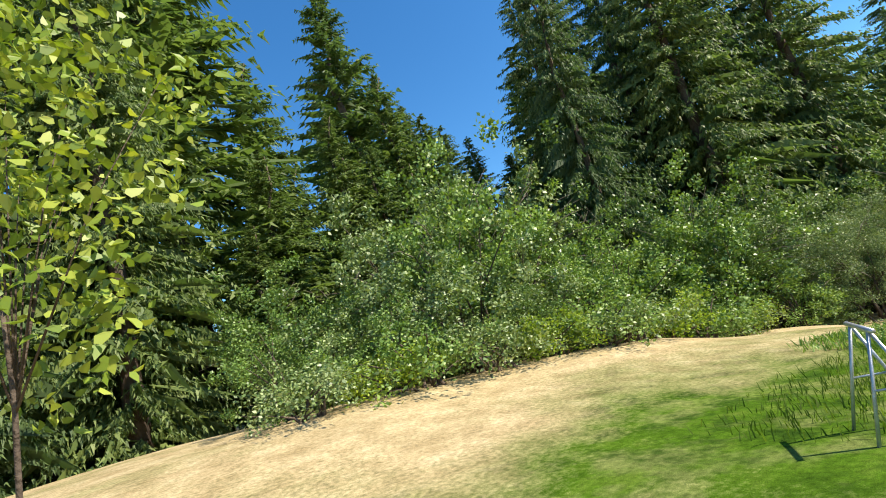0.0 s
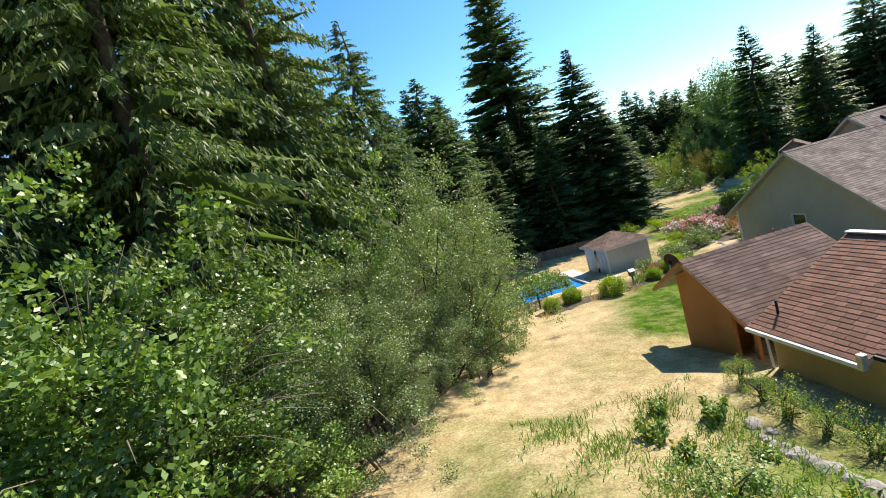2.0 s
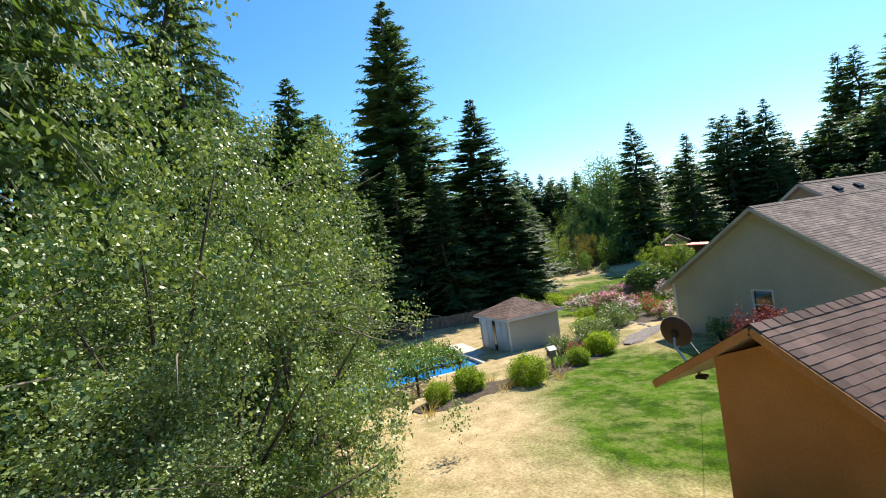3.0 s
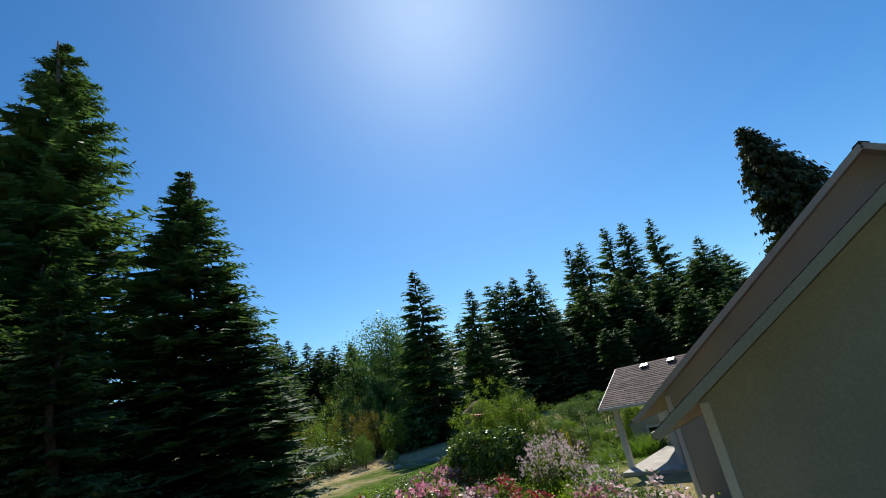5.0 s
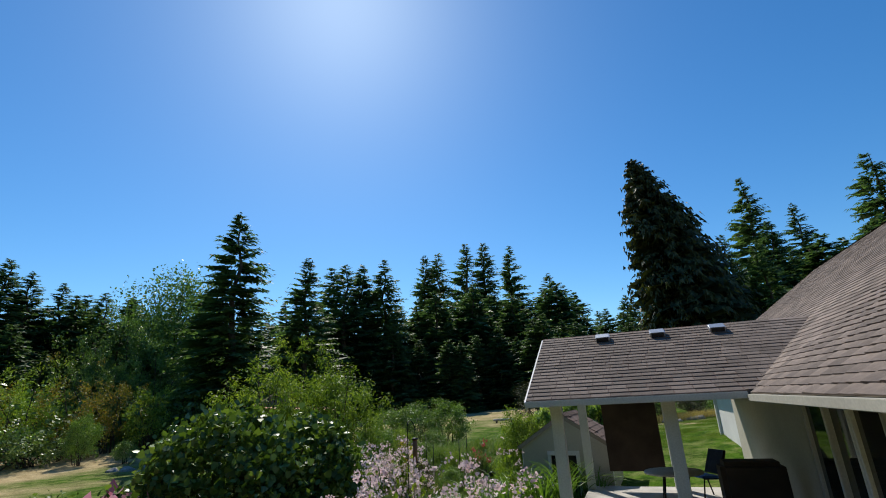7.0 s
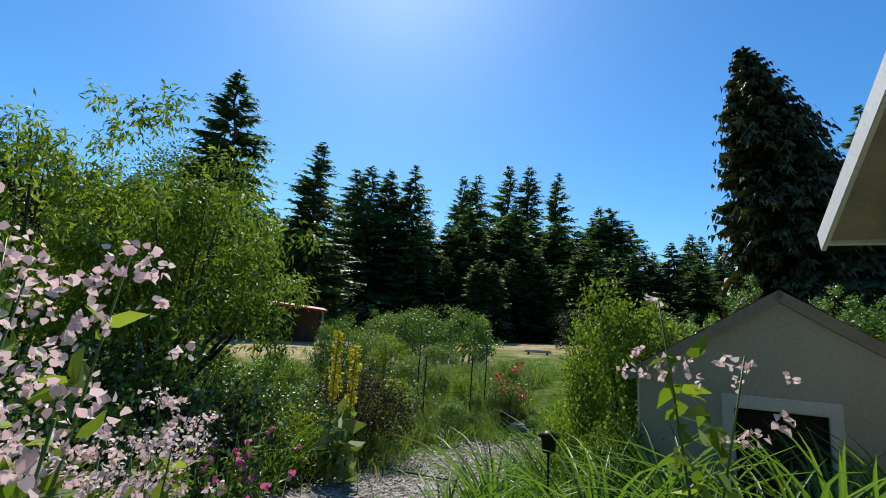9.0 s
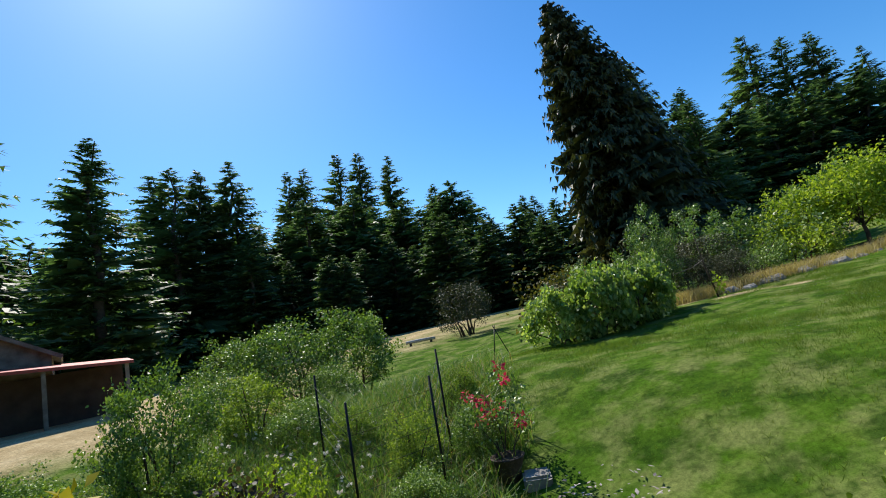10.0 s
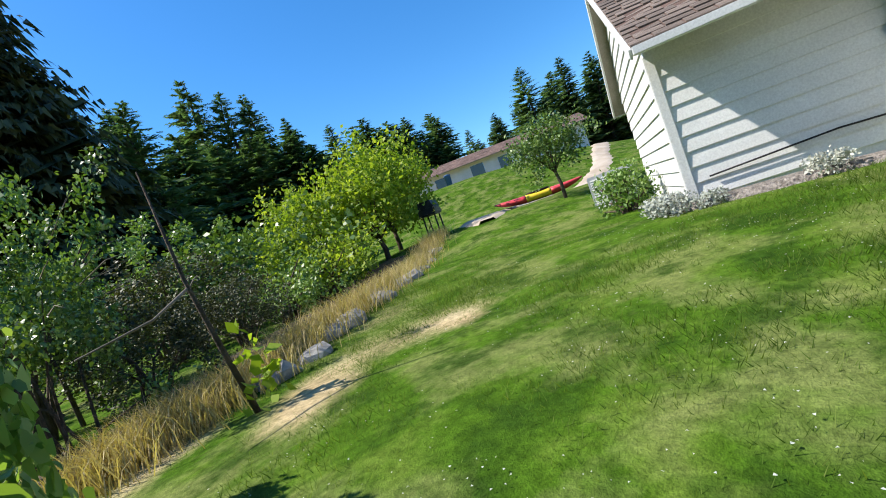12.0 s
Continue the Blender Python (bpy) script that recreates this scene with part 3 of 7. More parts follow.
def slope(parent, ridge0, ridge1, eave0, eave1, mat, seed, thick=0.1, course=0.145, tab=0.32, deck_label="", single=0, reach=(0.0, 1.0)):
    """One roof slope: a deck with courses of shingles on it. The first so many within reach along the eave are pieces of their own."""
    a, b, c, d = (Vector(p) for p in (eave0, eave1, ridge1, ridge0))
    n = (b - a).cross(d - a).normalized()
    if n.z < 0:
        n = -n
    deck = part("roof", prism("roof", [a, b, c, d], -n * thick, M["soffit"]), parent, deck_label)
    part("felt", prism("felt", [p + n * 0.0035 for p in (a, b, c, d)], -n * 0.003, M["shingle_dark"]), deck)
    r = random.Random(seed)
    long, run = (b - a).length, ((d - a).length + (c - b).length) / 2
    rows, cols = int(run / course), max(1, int(long / tab))
    verts, faces = [], []
    for j in range(rows):
        s0, s1 = j / rows, min(1.0, (j + 1.35) / rows)
        off = r.random()
        for i in range(-1, cols + 1):
            u0, u1 = (i + off) / cols, (i + off + 0.97) / cols
            u0, u1 = max(u0, 0.0), min(u1, 1.0)
            if u1 - u0 < 0.02 / cols:
                continue
            dip = r.uniform(-0.006, 0.006) / run
            lift = 0.014 + r.uniform(0, 0.006)
            q = [(a.lerp(b, u)).lerp(d.lerp(c, u), s) + n * k for u, s, k in ((u0, s0 + dip, lift), (u1, s0 + dip, lift), (u1, s1, 0.004), (u0, s1, 0.004))]
            if single > 0 and reach[0] <= u0 and u1 <= reach[1]:
                single -= 1
                o, ex, ey = q[0] - n * lift, q[1] - q[0], q[3] - q[0]
                ez = n * (lift / 0.016)
                ob = part("shingle", shingle_piece(mat), deck)
                ob.matrix_local = Matrix(((ex.x, ey.x, ez.x, o.x), (ex.y, ey.y, ez.y, o.y), (ex.z, ey.z, ez.z, o.z), (0, 0, 0, 1)))
                continue
            low = [q[0] - n * lift, q[1] - n * lift]
            o = len(verts)
            verts += q + low
            faces += [(o, o + 1, o + 2, o + 3), (o + 4, o + 5, o + 1, o)]
    if faces:
        tagged(part("shingles", mesh_of("shingles", verts, faces, M[mat]), deck), kind="stuff")
    return deck


def gable_roof(parent, x0, xr, x1, y0, y1, ze0, zr, ze1, mat, seed, trim="white", gutters=True, single=(0, 0), reach=(0.0, 1.0), boards=True, course=0.145, tab=0.32):
    """A roof whose ridge runs along y at x = xr."""
    slope(parent, (xr, y0, zr), (xr, y1, zr), (x0, y0, ze0), (x0, y1, ze0), mat, seed, course=course, tab=tab, single=single[0], reach=reach)
    slope(parent, (xr, y1, zr), (xr, y0, zr), (x1, y1, ze1), (x1, y0, ze1), mat, seed + 1, course=course, tab=tab, single=single[1])
    for y in (y0, y1) if boards else ():
        s = -0.02 if y == y0 else 0.02
        for x, z in ((x0, ze0), (x1, ze1)):
            beam("rake_board", (x, y + s, z - 0.08), (xr, y + s, zr - 0.08), 0.035, 0.13, M[trim], parent)
    if gutters:
        for x, z, s in ((x0, ze0, -1), (x1, ze1, 1)):
            beam("gutter", (x + s * 0.02, y0, z - 0.06), (x + s * 0.02, y1, z - 0.06), 0.1, 0.095, M[trim], parent)
    n = int(abs(y1 - y0) / 0.24)
    verts, faces = [], []
    for i in range(n):
        ya, yb = y0 + (y1 - y0) * i / n, y0 + (y1 - y0) * min(1, (i + 1.2) / n)
        o = len(verts)
        verts += [(xr - 0.15, ya, zr - 0.06), (xr, ya, zr + 0.035), (xr + 0.15, ya, zr - 0.06), (xr - 0.15, yb, zr - 0.075), (xr, yb, zr + 0.018), (xr + 0.15, yb, zr - 0.075)]
        faces += [(o, o + 1, o + 4, o + 3), (o + 1, o + 2, o + 5, o + 4)]
    tagged(part("ridge_cap", mesh_of("ridge_cap", verts, faces, M[mat]), parent), kind="stuff")


def window_unit(name, m, w, h, parent, panes=2, mat="white"):
    """A sash window in its frame, outward along -y of m, its lower left corner at m's origin."""
    root = new(name)
    root.parent = parent
    root.matrix_local = m
    t = 0.07
    part("frame", (lambda bm: (box_into(bm, (w + 0.12, 0.1, t), Matrix.Translation((w / 2, -0.01, h + t / 2 - 0.01))), box_into(bm, (w + 0.16, 0.14, t), Matrix.Translation((w / 2, -0.02, -t / 2 + 0.01))),
         box_into(bm, (t, 0.1, h), Matrix.Translation((-t / 2 + 0.01, -0.01, h / 2))), box_into(bm, (t, 0.1, h), Matrix.Translation((w + t / 2 - 0.01, -0.01, h / 2))), finish(bm, "frame", M[mat], 0.006))[-1])(bmesh.new()), root)
    for k in range(panes):
        z0, z1 = h * k / panes, h * (k + 1) / panes
        part("pane", box("pane", 0.0, w, 0.02, 0.03, z0, z1, M["glass"], 0), root)
        if k:
            part("sash_bar", box("sash_bar", 0.0, w, -0.005, 0.018, z0 - 0.025, z0 + 0.025, M[mat], 0.004), root)
    return root


# ---- the house: two stepped gabled blocks, a porch wing and a lower end wing ----
house = thing("house")
tagged(house, "off-white single-storey house with brown shingle roofs", "house")
KA, KB = 0.667, 0.725


def top_a(x):
    return min(2.08 + KA * (x + 1.55), 5.65 - KA * (x - 3.8)) - 0.13


def top_b(x):
    return min(1.78 + KB * (x + 4.05), 6.42 - KB * (x - 2.35)) - 0.13


wa = part("wall", wall_mesh("wall", (-0.95, 0.72), (1, 0), 9.5, lambda u: -0.6, lambda u: top_a(u - 0.95), 0.18, M["wall"], [(4.1, 4.92, 0.92, 2.12)]), house)
part("wall", wall_mesh("wall", (-0.95, 6.1), (0, -1), 5.2, lambda u: -0.6, lambda u: 2.34, 0.18, M["wall"]), house)
part("wall", wall_mesh("wall", (8.55, 0.9), (0, 1), 11.1, lambda u: -0.6, lambda u: 2.34, 0.18, M["wall"]), house)
gable_roof(house, -1.55, 3.8, 9.15, 0.3, 12.0, 2.08, 5.65, 2.08, "shingle", 11, "wall")
window_unit("window", pose(3.15, 0.77, 0.92), 0.82, 1.2, house)
for x in (-0.95, 8.48):
    part("corner_board", box("corner_board", x - 0.03, x + 0.1, 0.69, 0.82, -0.6, 2.32, M["white"]), house)

part("wall", wall_mesh("wall", (-3.25, 6.3), (1, 0), 11.2, lambda u: -0.8, lambda u: top_b(u - 3.25), 0.18, M["wall"]), house)
part("wall", wall_mesh("wall", (-3.25, 18.0), (0, -1), 11.52, lambda u: -0.8, lambda u: 2.2, 0.18, M["wall"], [(5.9, 8.6, -0.42, 1.7)]), house)
gable_roof(house, -4.05, 2.35, 8.75, 5.85, 17.9, 1.78, 6.42, 1.78, "shingle", 21, "wall", True, (300, 0), (0.0, 0.45))
gable_roof(house, -3.2, 2.35, 7.9, 17.9, 26.2, 2.4, 6.42, 2.4, "shingle", 31)
part("corner_board", box("corner_board", -3.28, -3.15, 6.27, 6.4, -0.8, 2.16, M["white"]), house)
part("wall", wall_mesh("wall", (-2.6, 25.3), (0, -1), 7.35, lambda u: -0.8, lambda u: 2.7, 0.18, M["white"]), house)
part("wall", wall_mesh("wall", (-3.07, 18.0), (1, 0), 0.6, lambda u: -0.8, lambda u: 2.2, 0.18, M["wall"]), house)

# vents near the ridge of the front blocks
for x, y in ((3.1, 7.3), (3.1, 8.9), (2.0, 12.6), (2.0, 14.1), (2.0, 15.7), (2.0, 17.2)):
    z = 6.42 - KB * abs(x - 2.35)
    v = part("roof_vent", box("roof_vent", -0.16, 0.16, -0.2, 0.2, 0.0, 0.12, M["dark_metal"], 0.02), house, "dark metal roof vent")
    v.matrix_local = pose(x, y, z, 0, -36 if x < 2.35 else 36, 0)

# sliding door and window on the side wall, under the porch
sl = new("sliding_door")
sl.parent = house
for k, (y0, y1) in enumerate(((9.4, 10.3), (10.3, 11.2), (11.2, 12.1))):
    part("glass_panel", box("glass_panel", -3.2 + 0.03 * (k % 2), -3.17 + 0.03 * (k % 2), y0, y1, -0.4, 1.66, M["glass"], 0), sl)
for y, w in ((9.4, 0.04), (10.27, 0.03), (10.36, 0.03), (11.2, 0.04), (12.1, 0.05)):
    part("stile", box("stile", -3.25, -3.1, y - w, y + w, -0.42, 1.7, M["white"]), sl)
part("head", box("head", -3.25, -3.1, 9.36, 12.14, 1.66, 1.75, M["white"]), sl)

# porch wing
porch = thing("porch")
tagged(porch, "open gabled porch with white posts and brown shingles", "porch")
PY0, PY1, PYR, PX0, PX1, PZE, PZR = 11.3, 16.8, 14.05, -7.5, -1.3, 1.82, 3.16
for y, s in ((PY0, 41), (PY1, 43)):
    slope(porch, (PX0, PYR, PZR), (PX1, PYR, PZR), (PX0, y, PZE), (PX1, y, PZE), "shingle", s, single=300 if s == 41 else 0, reach=(0.0, 0.6))
for y in (PY0, PY1):
    beam("rake_board", (PX0 - 0.02, y, PZE - 0.1), (PX0 - 0.02, PYR, PZR - 0.1), 0.035, 0.18, M["white"], porch)
    beam("gutter", (PX0, y + (-0.05 if y == PY0 else 0.05), PZE - 0.06), (-4.1 if y == PY0 else -3.3, y + (-0.05 if y == PY0 else 0.05), PZE - 0.06), 0.1, 0.1, M["white"], porch)
    beam("plate_beam", (PX0 + 0.45, y + (0.45 if y == PY0 else -0.45), PZE - 0.02), (-3.3, y + (0.45 if y == PY0 else -0.45), PZE - 0.02), 0.14, 0.2, M["white"], porch)
beam("plate_beam", (PX0 + 0.52, PY0 + 0.3, PZE - 0.02), (PX0 + 0.52, PY1 - 0.3, PZE - 0.02), 0.14, 0.2, M["white"], porch)
for x, y in ((-7.05, 11.7), (-5.2, 11.7), (-7.05, 16.3), (-5.0, 16.3)):
    part("post", box("post", x - 0.1, x + 0.1, y - 0.1, y + 0.1, -0.5, PZE - 0.08, M["white"], 0.012), porch)
part("slab", box("slab", -7.15, -3.25, 10.9, 16.7, -0.75, -0.42, M["concrete"], 0.02), porch, "pale concrete patio slab")
bl = part("blind", box("blind", -6.55, -5.25, 16.2, 16.22, 0.0, 1.75, M["blind"], 0), porch, "dark brown roll-down blind")
for x in (-6.15, -5.04, -3.91):
    z = PZR - (PZR - PZE) * 0.35 / (PYR - PY0)
    v = part("roof_vent", (lambda bm: (box_into(bm, (0.3, 0.26, 0.1), Matrix.Translation((0, 0, 0.06))), finish(bm, "roof_vent", M["pale_metal"], 0.015))[1])(bmesh.new()), porch, "small grey roof vent")
    v.matrix_local = pose(x, PYR - 0.35, z, 24, 0, 0)
    # Thin near-black sheet stands for the shade in the vent's opening.
    part("vent_mouth", box("vent_mouth", -0.12, 0.12, -0.14, -0.128, 0.02, 0.1, M["dark"], 0), v)

# end wing
wing = thing("house_wing")
tagged(wing, "low white lap-sided house wing with two dishes on its roof", "house")
WZ, WR = 2.36, 4.25
KH = (WR - WZ) / (1.9 + 0.9)


def lap_boards(parent, p, q, z0, top, mat, lap=0.2, deep=0.018):
    """Lapped boards on a wall face from p to q (outward to the right of the way), each an object of its own."""
    p, q = Vector((*p, 0)), Vector((*q, 0))
    way = (q - p).normalized()
    out = Vector((way.y, -way.x, 0))
    long = (q - p).length
    z = z0
    while True:
        lim = [u for u in np.linspace(0, long, 61) if top(u) >= z + lap * 0.4]
        if not lim:
            break
        u0, u1 = lim[0], lim[-1]
        if u1 - u0 < 0.15:
            break
        a, b = p + way * u0, p + way * u1
        v = []
        for e in (a, b):
            v += [e + out * (deep + 0.01) + Vector((0, 0, z)), e + out * 0.004 + Vector((0, 0, z + lap + 0.015)), e + Vector((0, 0, z + lap + 0.015)), e + Vector((0, 0, z))]
        f = [(0, 1, 5, 4), (1, 2, 6, 5), (2, 3, 7, 6), (3, 0, 4, 7), (0, 3, 2, 1), (4, 5, 6, 7)]
        part("board", mesh_of("board", v, f, M[mat]), parent)
        z += lap


def top_h(x):
    return min(WZ + KH * (x + 0.9), WR - KH * (x - 1.9)) - 0.13


w1 = part("wall", wall_mesh("wall", (-0.3, 28.85), (0, -1), 4.2, lambda u: -0.2, lambda u: top_h(-0.3), 0.16, M["white"]), wing)
lap_boards(w1, (-0.3, 28.85), (-0.3, 25.9), 0.36, lambda u: top_h(-0.3), "white", 0.205)
w2 = part("wall", wall_mesh("wall", (4.1, 28.85), (-1, 0), 4.24, lambda u: -0.2, lambda u: top_h(4.1 - u), 0.16, M["white"]), wing)
lap_boards(w2, (4.1, 28.85), (-0.3, 28.85), 0.36, lambda u: top_h(4.1 - u), "white", 0.205)
gable_roof(wing, -0.9, 1.9, 4.7, 24.9, 29.05, WZ, WR, WZ, "shingle", 51, single=(300, 0))
part("corner_board", box("corner_board", -0.34, -0.22, 28.77, 28.89, 0.1, 2.3, M["white"]), wing)
part("foundation", box("foundation", -0.29, 4.1, 24.5, 28.84, -0.4, 0.34, M["concrete"], 0.01), wing)
turned = Matrix.Translation((-0.35, 28.68, 0)) @ Matrix.Rotation(radians(15), 4, "Z") @ Matrix.Translation((0.3, -28.85, 0))
wing.matrix_world = turned
IN, OUT = Vector((0.45, 26.2)), Vector((-2.6, 25.33))
WAY = (OUT - IN).normalized()
w3 = part("wall", wall_mesh("wall", IN, WAY, (OUT - IN).length, lambda u: -0.4, lambda u: top_b(IN.x + WAY.x * u), 0.16, M["white"]), house)
lap_boards(w3, IN, OUT, 0.2, lambda u: top_b(IN.x + WAY.x * u), "white", 0.205)
part("corner_board", box("corner_board", -2.7, -2.52, 25.22, 25.42, -0.4, 2.5, M["white"], 0.008), house)


# ---- sheds and garage by the field ----
def shed_walls(root, x0, x1, y0, y1, base, top, mat, thick=0.12, holes=()):
    part("wall", wall_mesh("wall", (x0, y0), (1, 0), x1 - x0, lambda u: base, lambda u: top(x0 + u), thick, M[mat], holes), root)
    part("wall", wall_mesh("wall", (x1, y1), (-1, 0), x1 - x0, lambda u: base, lambda u: top(x1 - u), thick, M[mat]), root)
    part("wall", wall_mesh("wall", (x0, y1 - thick), (0, -1), y1 - y0 - 2 * thick, lambda u: base, lambda u: top(x0), thick, M[mat]), root)
    part("wall", wall_mesh("wall", (x1, y0 + thick), (0, 1), y1 - y0 - 2 * thick, lambda u: base, lambda u: top(x1), thick, M[mat]), root)


barn = thing("field_shed")
tagged(barn, "rust-brown open-sided shed with a brown shingle roof", "shed")


def top_s(x):
    return 3.98 - 0.62 * abs(x - 12.2) - 0.1


part("wall", wall_mesh("wall", (11.2, -11.2), (1, 0), 2.5, lambda u: 0.2, lambda u: top_s(11.2 + u), 0.12, M["rust_wall"]), barn)
part("wall", wall_mesh("wall", (11.2, -6.9), (0, -1), 4.18, lambda u: 0.0, lambda u: top_s(11.2), 0.12, M["rust_wall"]), barn)
# Back wall is coloured near-black for the shade inside the open shed.
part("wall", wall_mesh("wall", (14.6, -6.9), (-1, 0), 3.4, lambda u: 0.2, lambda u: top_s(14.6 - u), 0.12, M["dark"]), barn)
gable_roof(barn, 10.12, 12.2, 14.85, -11.55, -6.8, 2.7, 3.98, 2.34, "shingle_dark", 61, "rust_wall", False)
part("post", box("post", 14.5, 14.62, -11.2, -11.08, 0.4, 2.38, M["rust_wall"]), barn)
garage = thing("garage")
tagged(garage, "tan garage with a red-brown shingle roof", "garage")
part("wall", wall_mesh("wall", (15.5, -11.4), (1, 0), 9.0, lambda u: 0.3, lambda u: 2.48, 0.15, M["tan_wall"]), garage)
part("wall", wall_mesh("wall", (15.5, -5.4), (0, -1), 5.85, lambda u: 0.3, lambda u: 4.0 - 0.5 * abs(u - 2.9), 0.15, M["tan_wall"]), garage)
part("wall", wall_mesh("wall", (24.5, -11.25), (0, 1), 5.85, lambda u: 0.3, lambda u: 2.4, 0.15, M["tan_wall"]), garage)
slope(garage, (15.1, -8.3, 4.2), (18.35, -8.3, 4.2), (15.1, -11.75, 2.48), (18.35, -11.75, 2.48), "shingle_red", 71, single=300)
slope(garage, (18.35, -8.3, 4.2), (24.8, -8.3, 4.2), (18.35, -11.45, 2.63), (24.8, -11.45, 2.63), "shingle_red", 73)
slope(garage, (24.8, -8.3, 4.2), (15.1, -8.3, 4.2), (24.8, -4.9, 2.5), (15.1, -4.9, 2.5), "shingle_red", 72)
beam("ridge_flashing", (15.1, -8.3, 4.24), (24.8, -8.3, 4.24), 0.22, 0.04, M["white"], garage, label="pale metal ridge flashing")
beam("gutter", (15.1, -11.8, 2.42), (18.4, -11.8, 2.42), 0.1, 0.1, M["white"], garage)
beam("gutter", (18.35, -11.5, 2.57), (24.8, -11.5, 2.57), 0.09, 0.09, M["dark_metal"], garage)
part("gutter_box", box("gutter_box", 18.28, 18.42, -11.86, -11.72, 2.36, 2.72, M["pale_metal"], 0.01), garage, "grey rain-water box at the gutter's end")
part("downspout", tube("downspout", [(15.2, -11.78, 2.4), (15.4, -11.5, 2.25), (15.44, -11.46, 0.7)], 0.035, M["white"]), garage)
part("vent_pipe", tube("vent_pipe", [(15.55, -11.15, 2.72), (15.55, -11.15, 3.15)], 0.035, M["dark_metal"]), garage, "black vent pipe")

tarp = thing("covered_mower", (14.0, -9.9, 0.45), 8)
bm = bmesh.new()
box_into(bm, (0.95, 1.5, 0.7), Matrix.Translation((0, 0, 0.4)))
box_into(bm, (0.5, 0.5, 0.5), Matrix.Translation((0, 0.35, 0.85)))
part("tarpaulin", finish(bm, "tarpaulin", M["pale_metal"], 0.07), tarp, "grey crumpled tarpaulin")
tagged(tarp, "machine under a grey tarpaulin in the open shed", "mower")

# small garden shed
gshed = thing("garden_shed", (-7.76, 17.25, 0), -4)
tagged(gshed, "small grey-white garden shed with a brown shingle roof", "shed")


def top_g(x):
    return 1.34 - 0.63 * abs(x) - 0.08


shed_walls(gshed, -1.22, 1.22, 0.0, 2.4, -1.6, top_g, "wall", 0.09, [(0.82, 1.52, -1.45, 0.26)])
gable_roof(gshed, -1.36, 0.0, 1.36, -0.05, 2.5, 0.5, 1.36, 0.5, "shingle_dark", 81, "wall", False, (300, 300), boards=False, course=0.19, tab=0.42)
for x, s in ((-1.22, -1), (1.22, 1)):
    part("corner_board", box("corner_board", min(x, x + s * 0.02), max(x, x + s * 0.02), -0.02, 0.1, -1.6, 0.5, M["white"], 0.004), gshed)
for y in (0.45, 1.0, 1.5, 2.0):
    part("batten", box("batten", -1.245, -1.22, y - 0.03, y + 0.03, -1.55, 0.5, M["white"], 0.004), gshed)
for z in (-0.5, 0.1):
    part("batten", box("batten", -1.242, -1.22, 0.05, 2.35, z - 0.03, z + 0.03, M["white"], 0.004), gshed)
# Sheet set behind the opening, coloured as the shade within.
part("door", box("door", -0.4, 0.3, 0.05, 0.08, -1.45, 0.25, M["dark"], 0.004), gshed, "dark sheet for the shade in the open doorway")
for x in (-0.45, 0.35):
    part("door_trim", box("door_trim", x - 0.05, x + 0.05, -0.02, 0.0, -1.45, 0.36, M["white"]), gshed)
part("door_trim", box("door_trim", -0.5, 0.4, -0.025, 0.0, 0.26, 0.38, M["white"]), gshed)

# pool, its deck and its shed
pool = thing("swimming_pool")
pool.location = (-0.2, -1.6, -0.32)
tagged(pool, "blue swimming pool with a pale concrete rim", "pool")
part("basin", (lambda bm: (box_into(bm, (4.7, 7.9, 0.06), Matrix.Translation((-8.4, -10.2, -1.9))), finish(bm, "basin", M["concrete"]))[1])(bmesh.new()), pool)
part("water", (lambda bm: (box_into(bm, (4.7, 7.9, 0.5), Matrix.Translation((-8.4, -10.2, -0.98))), finish(bm, "water", M["water"]))[1])(bmesh.new()), pool, "clear blue pool water")
for x0, x1, y0, y1 in ((-12.2, -3.9, -6.25, -5.0), (-12.2, -3.9, -15.4, -14.15), (-12.2, -10.75, -14.15, -6.25), (-6.05, -3.9, -14.15, -6.25)):
    part("rim", box("rim", x0, x1, y0, y1, -1.6, -0.55, M["concrete"], 0.03), pool)
pshed = thing("pool_shed", (-8.7, -4.1, -0.3), 4, 0.96)
tagged(pshed, "pale grey pool shed with blue-white doors and brown roof", "shed")
shed_walls(pshed, -1.75, 1.75, -1.85, 1.85, -1.1, lambda x: 1.55, "wall", 0.1)
for q, w in (((-2.05, -2.15), (2.05, -2.15)), ((2.05, -2.15), (2.05, 2.15)), ((2.05, 2.15), (-2.05, 2.15)), ((-2.05, 2.15), (-2.05, -2.15))):
    slope(pshed, (q[0] * 0.03, q[1] * 0.03, 2.45), (w[0] * 0.03, w[1] * 0.03, 2.45), (*q, 1.5), (*w, 1.5), "shingle_dark", 87, 0.06, 0.2, 0.4)
    beam("fascia", (*q, 1.44), (*w, 1.44), 0.03, 0.12, M["white"], pshed)
M["blue_white"] = surface("blue_white_paint", (0.5, 0.56, 0.66), (0.62, 0.68, 0.76), 1.2, 40, 0.5, relief=0.1)
for x0, x1, mt in ((-1.5, -0.85, "blue_white"), (-0.8, -0.15, "blue_white"), (-0.1, 0.2, "glass"), (0.25, 0.9, "blue_white"), (0.95, 1.6, "blue_white")):
    part("door", box("door", x0, x1, -1.9, -1.86, -0.72, 1.35, M[mt], 0.008), pshed)
for x in (-1.72, 1.72):
    part("corner_board", box("corner_board", x - 0.05, x + 0.05, -1.9, -1.8, -1.0, 1.45, M["white"], 0.006), pshed)

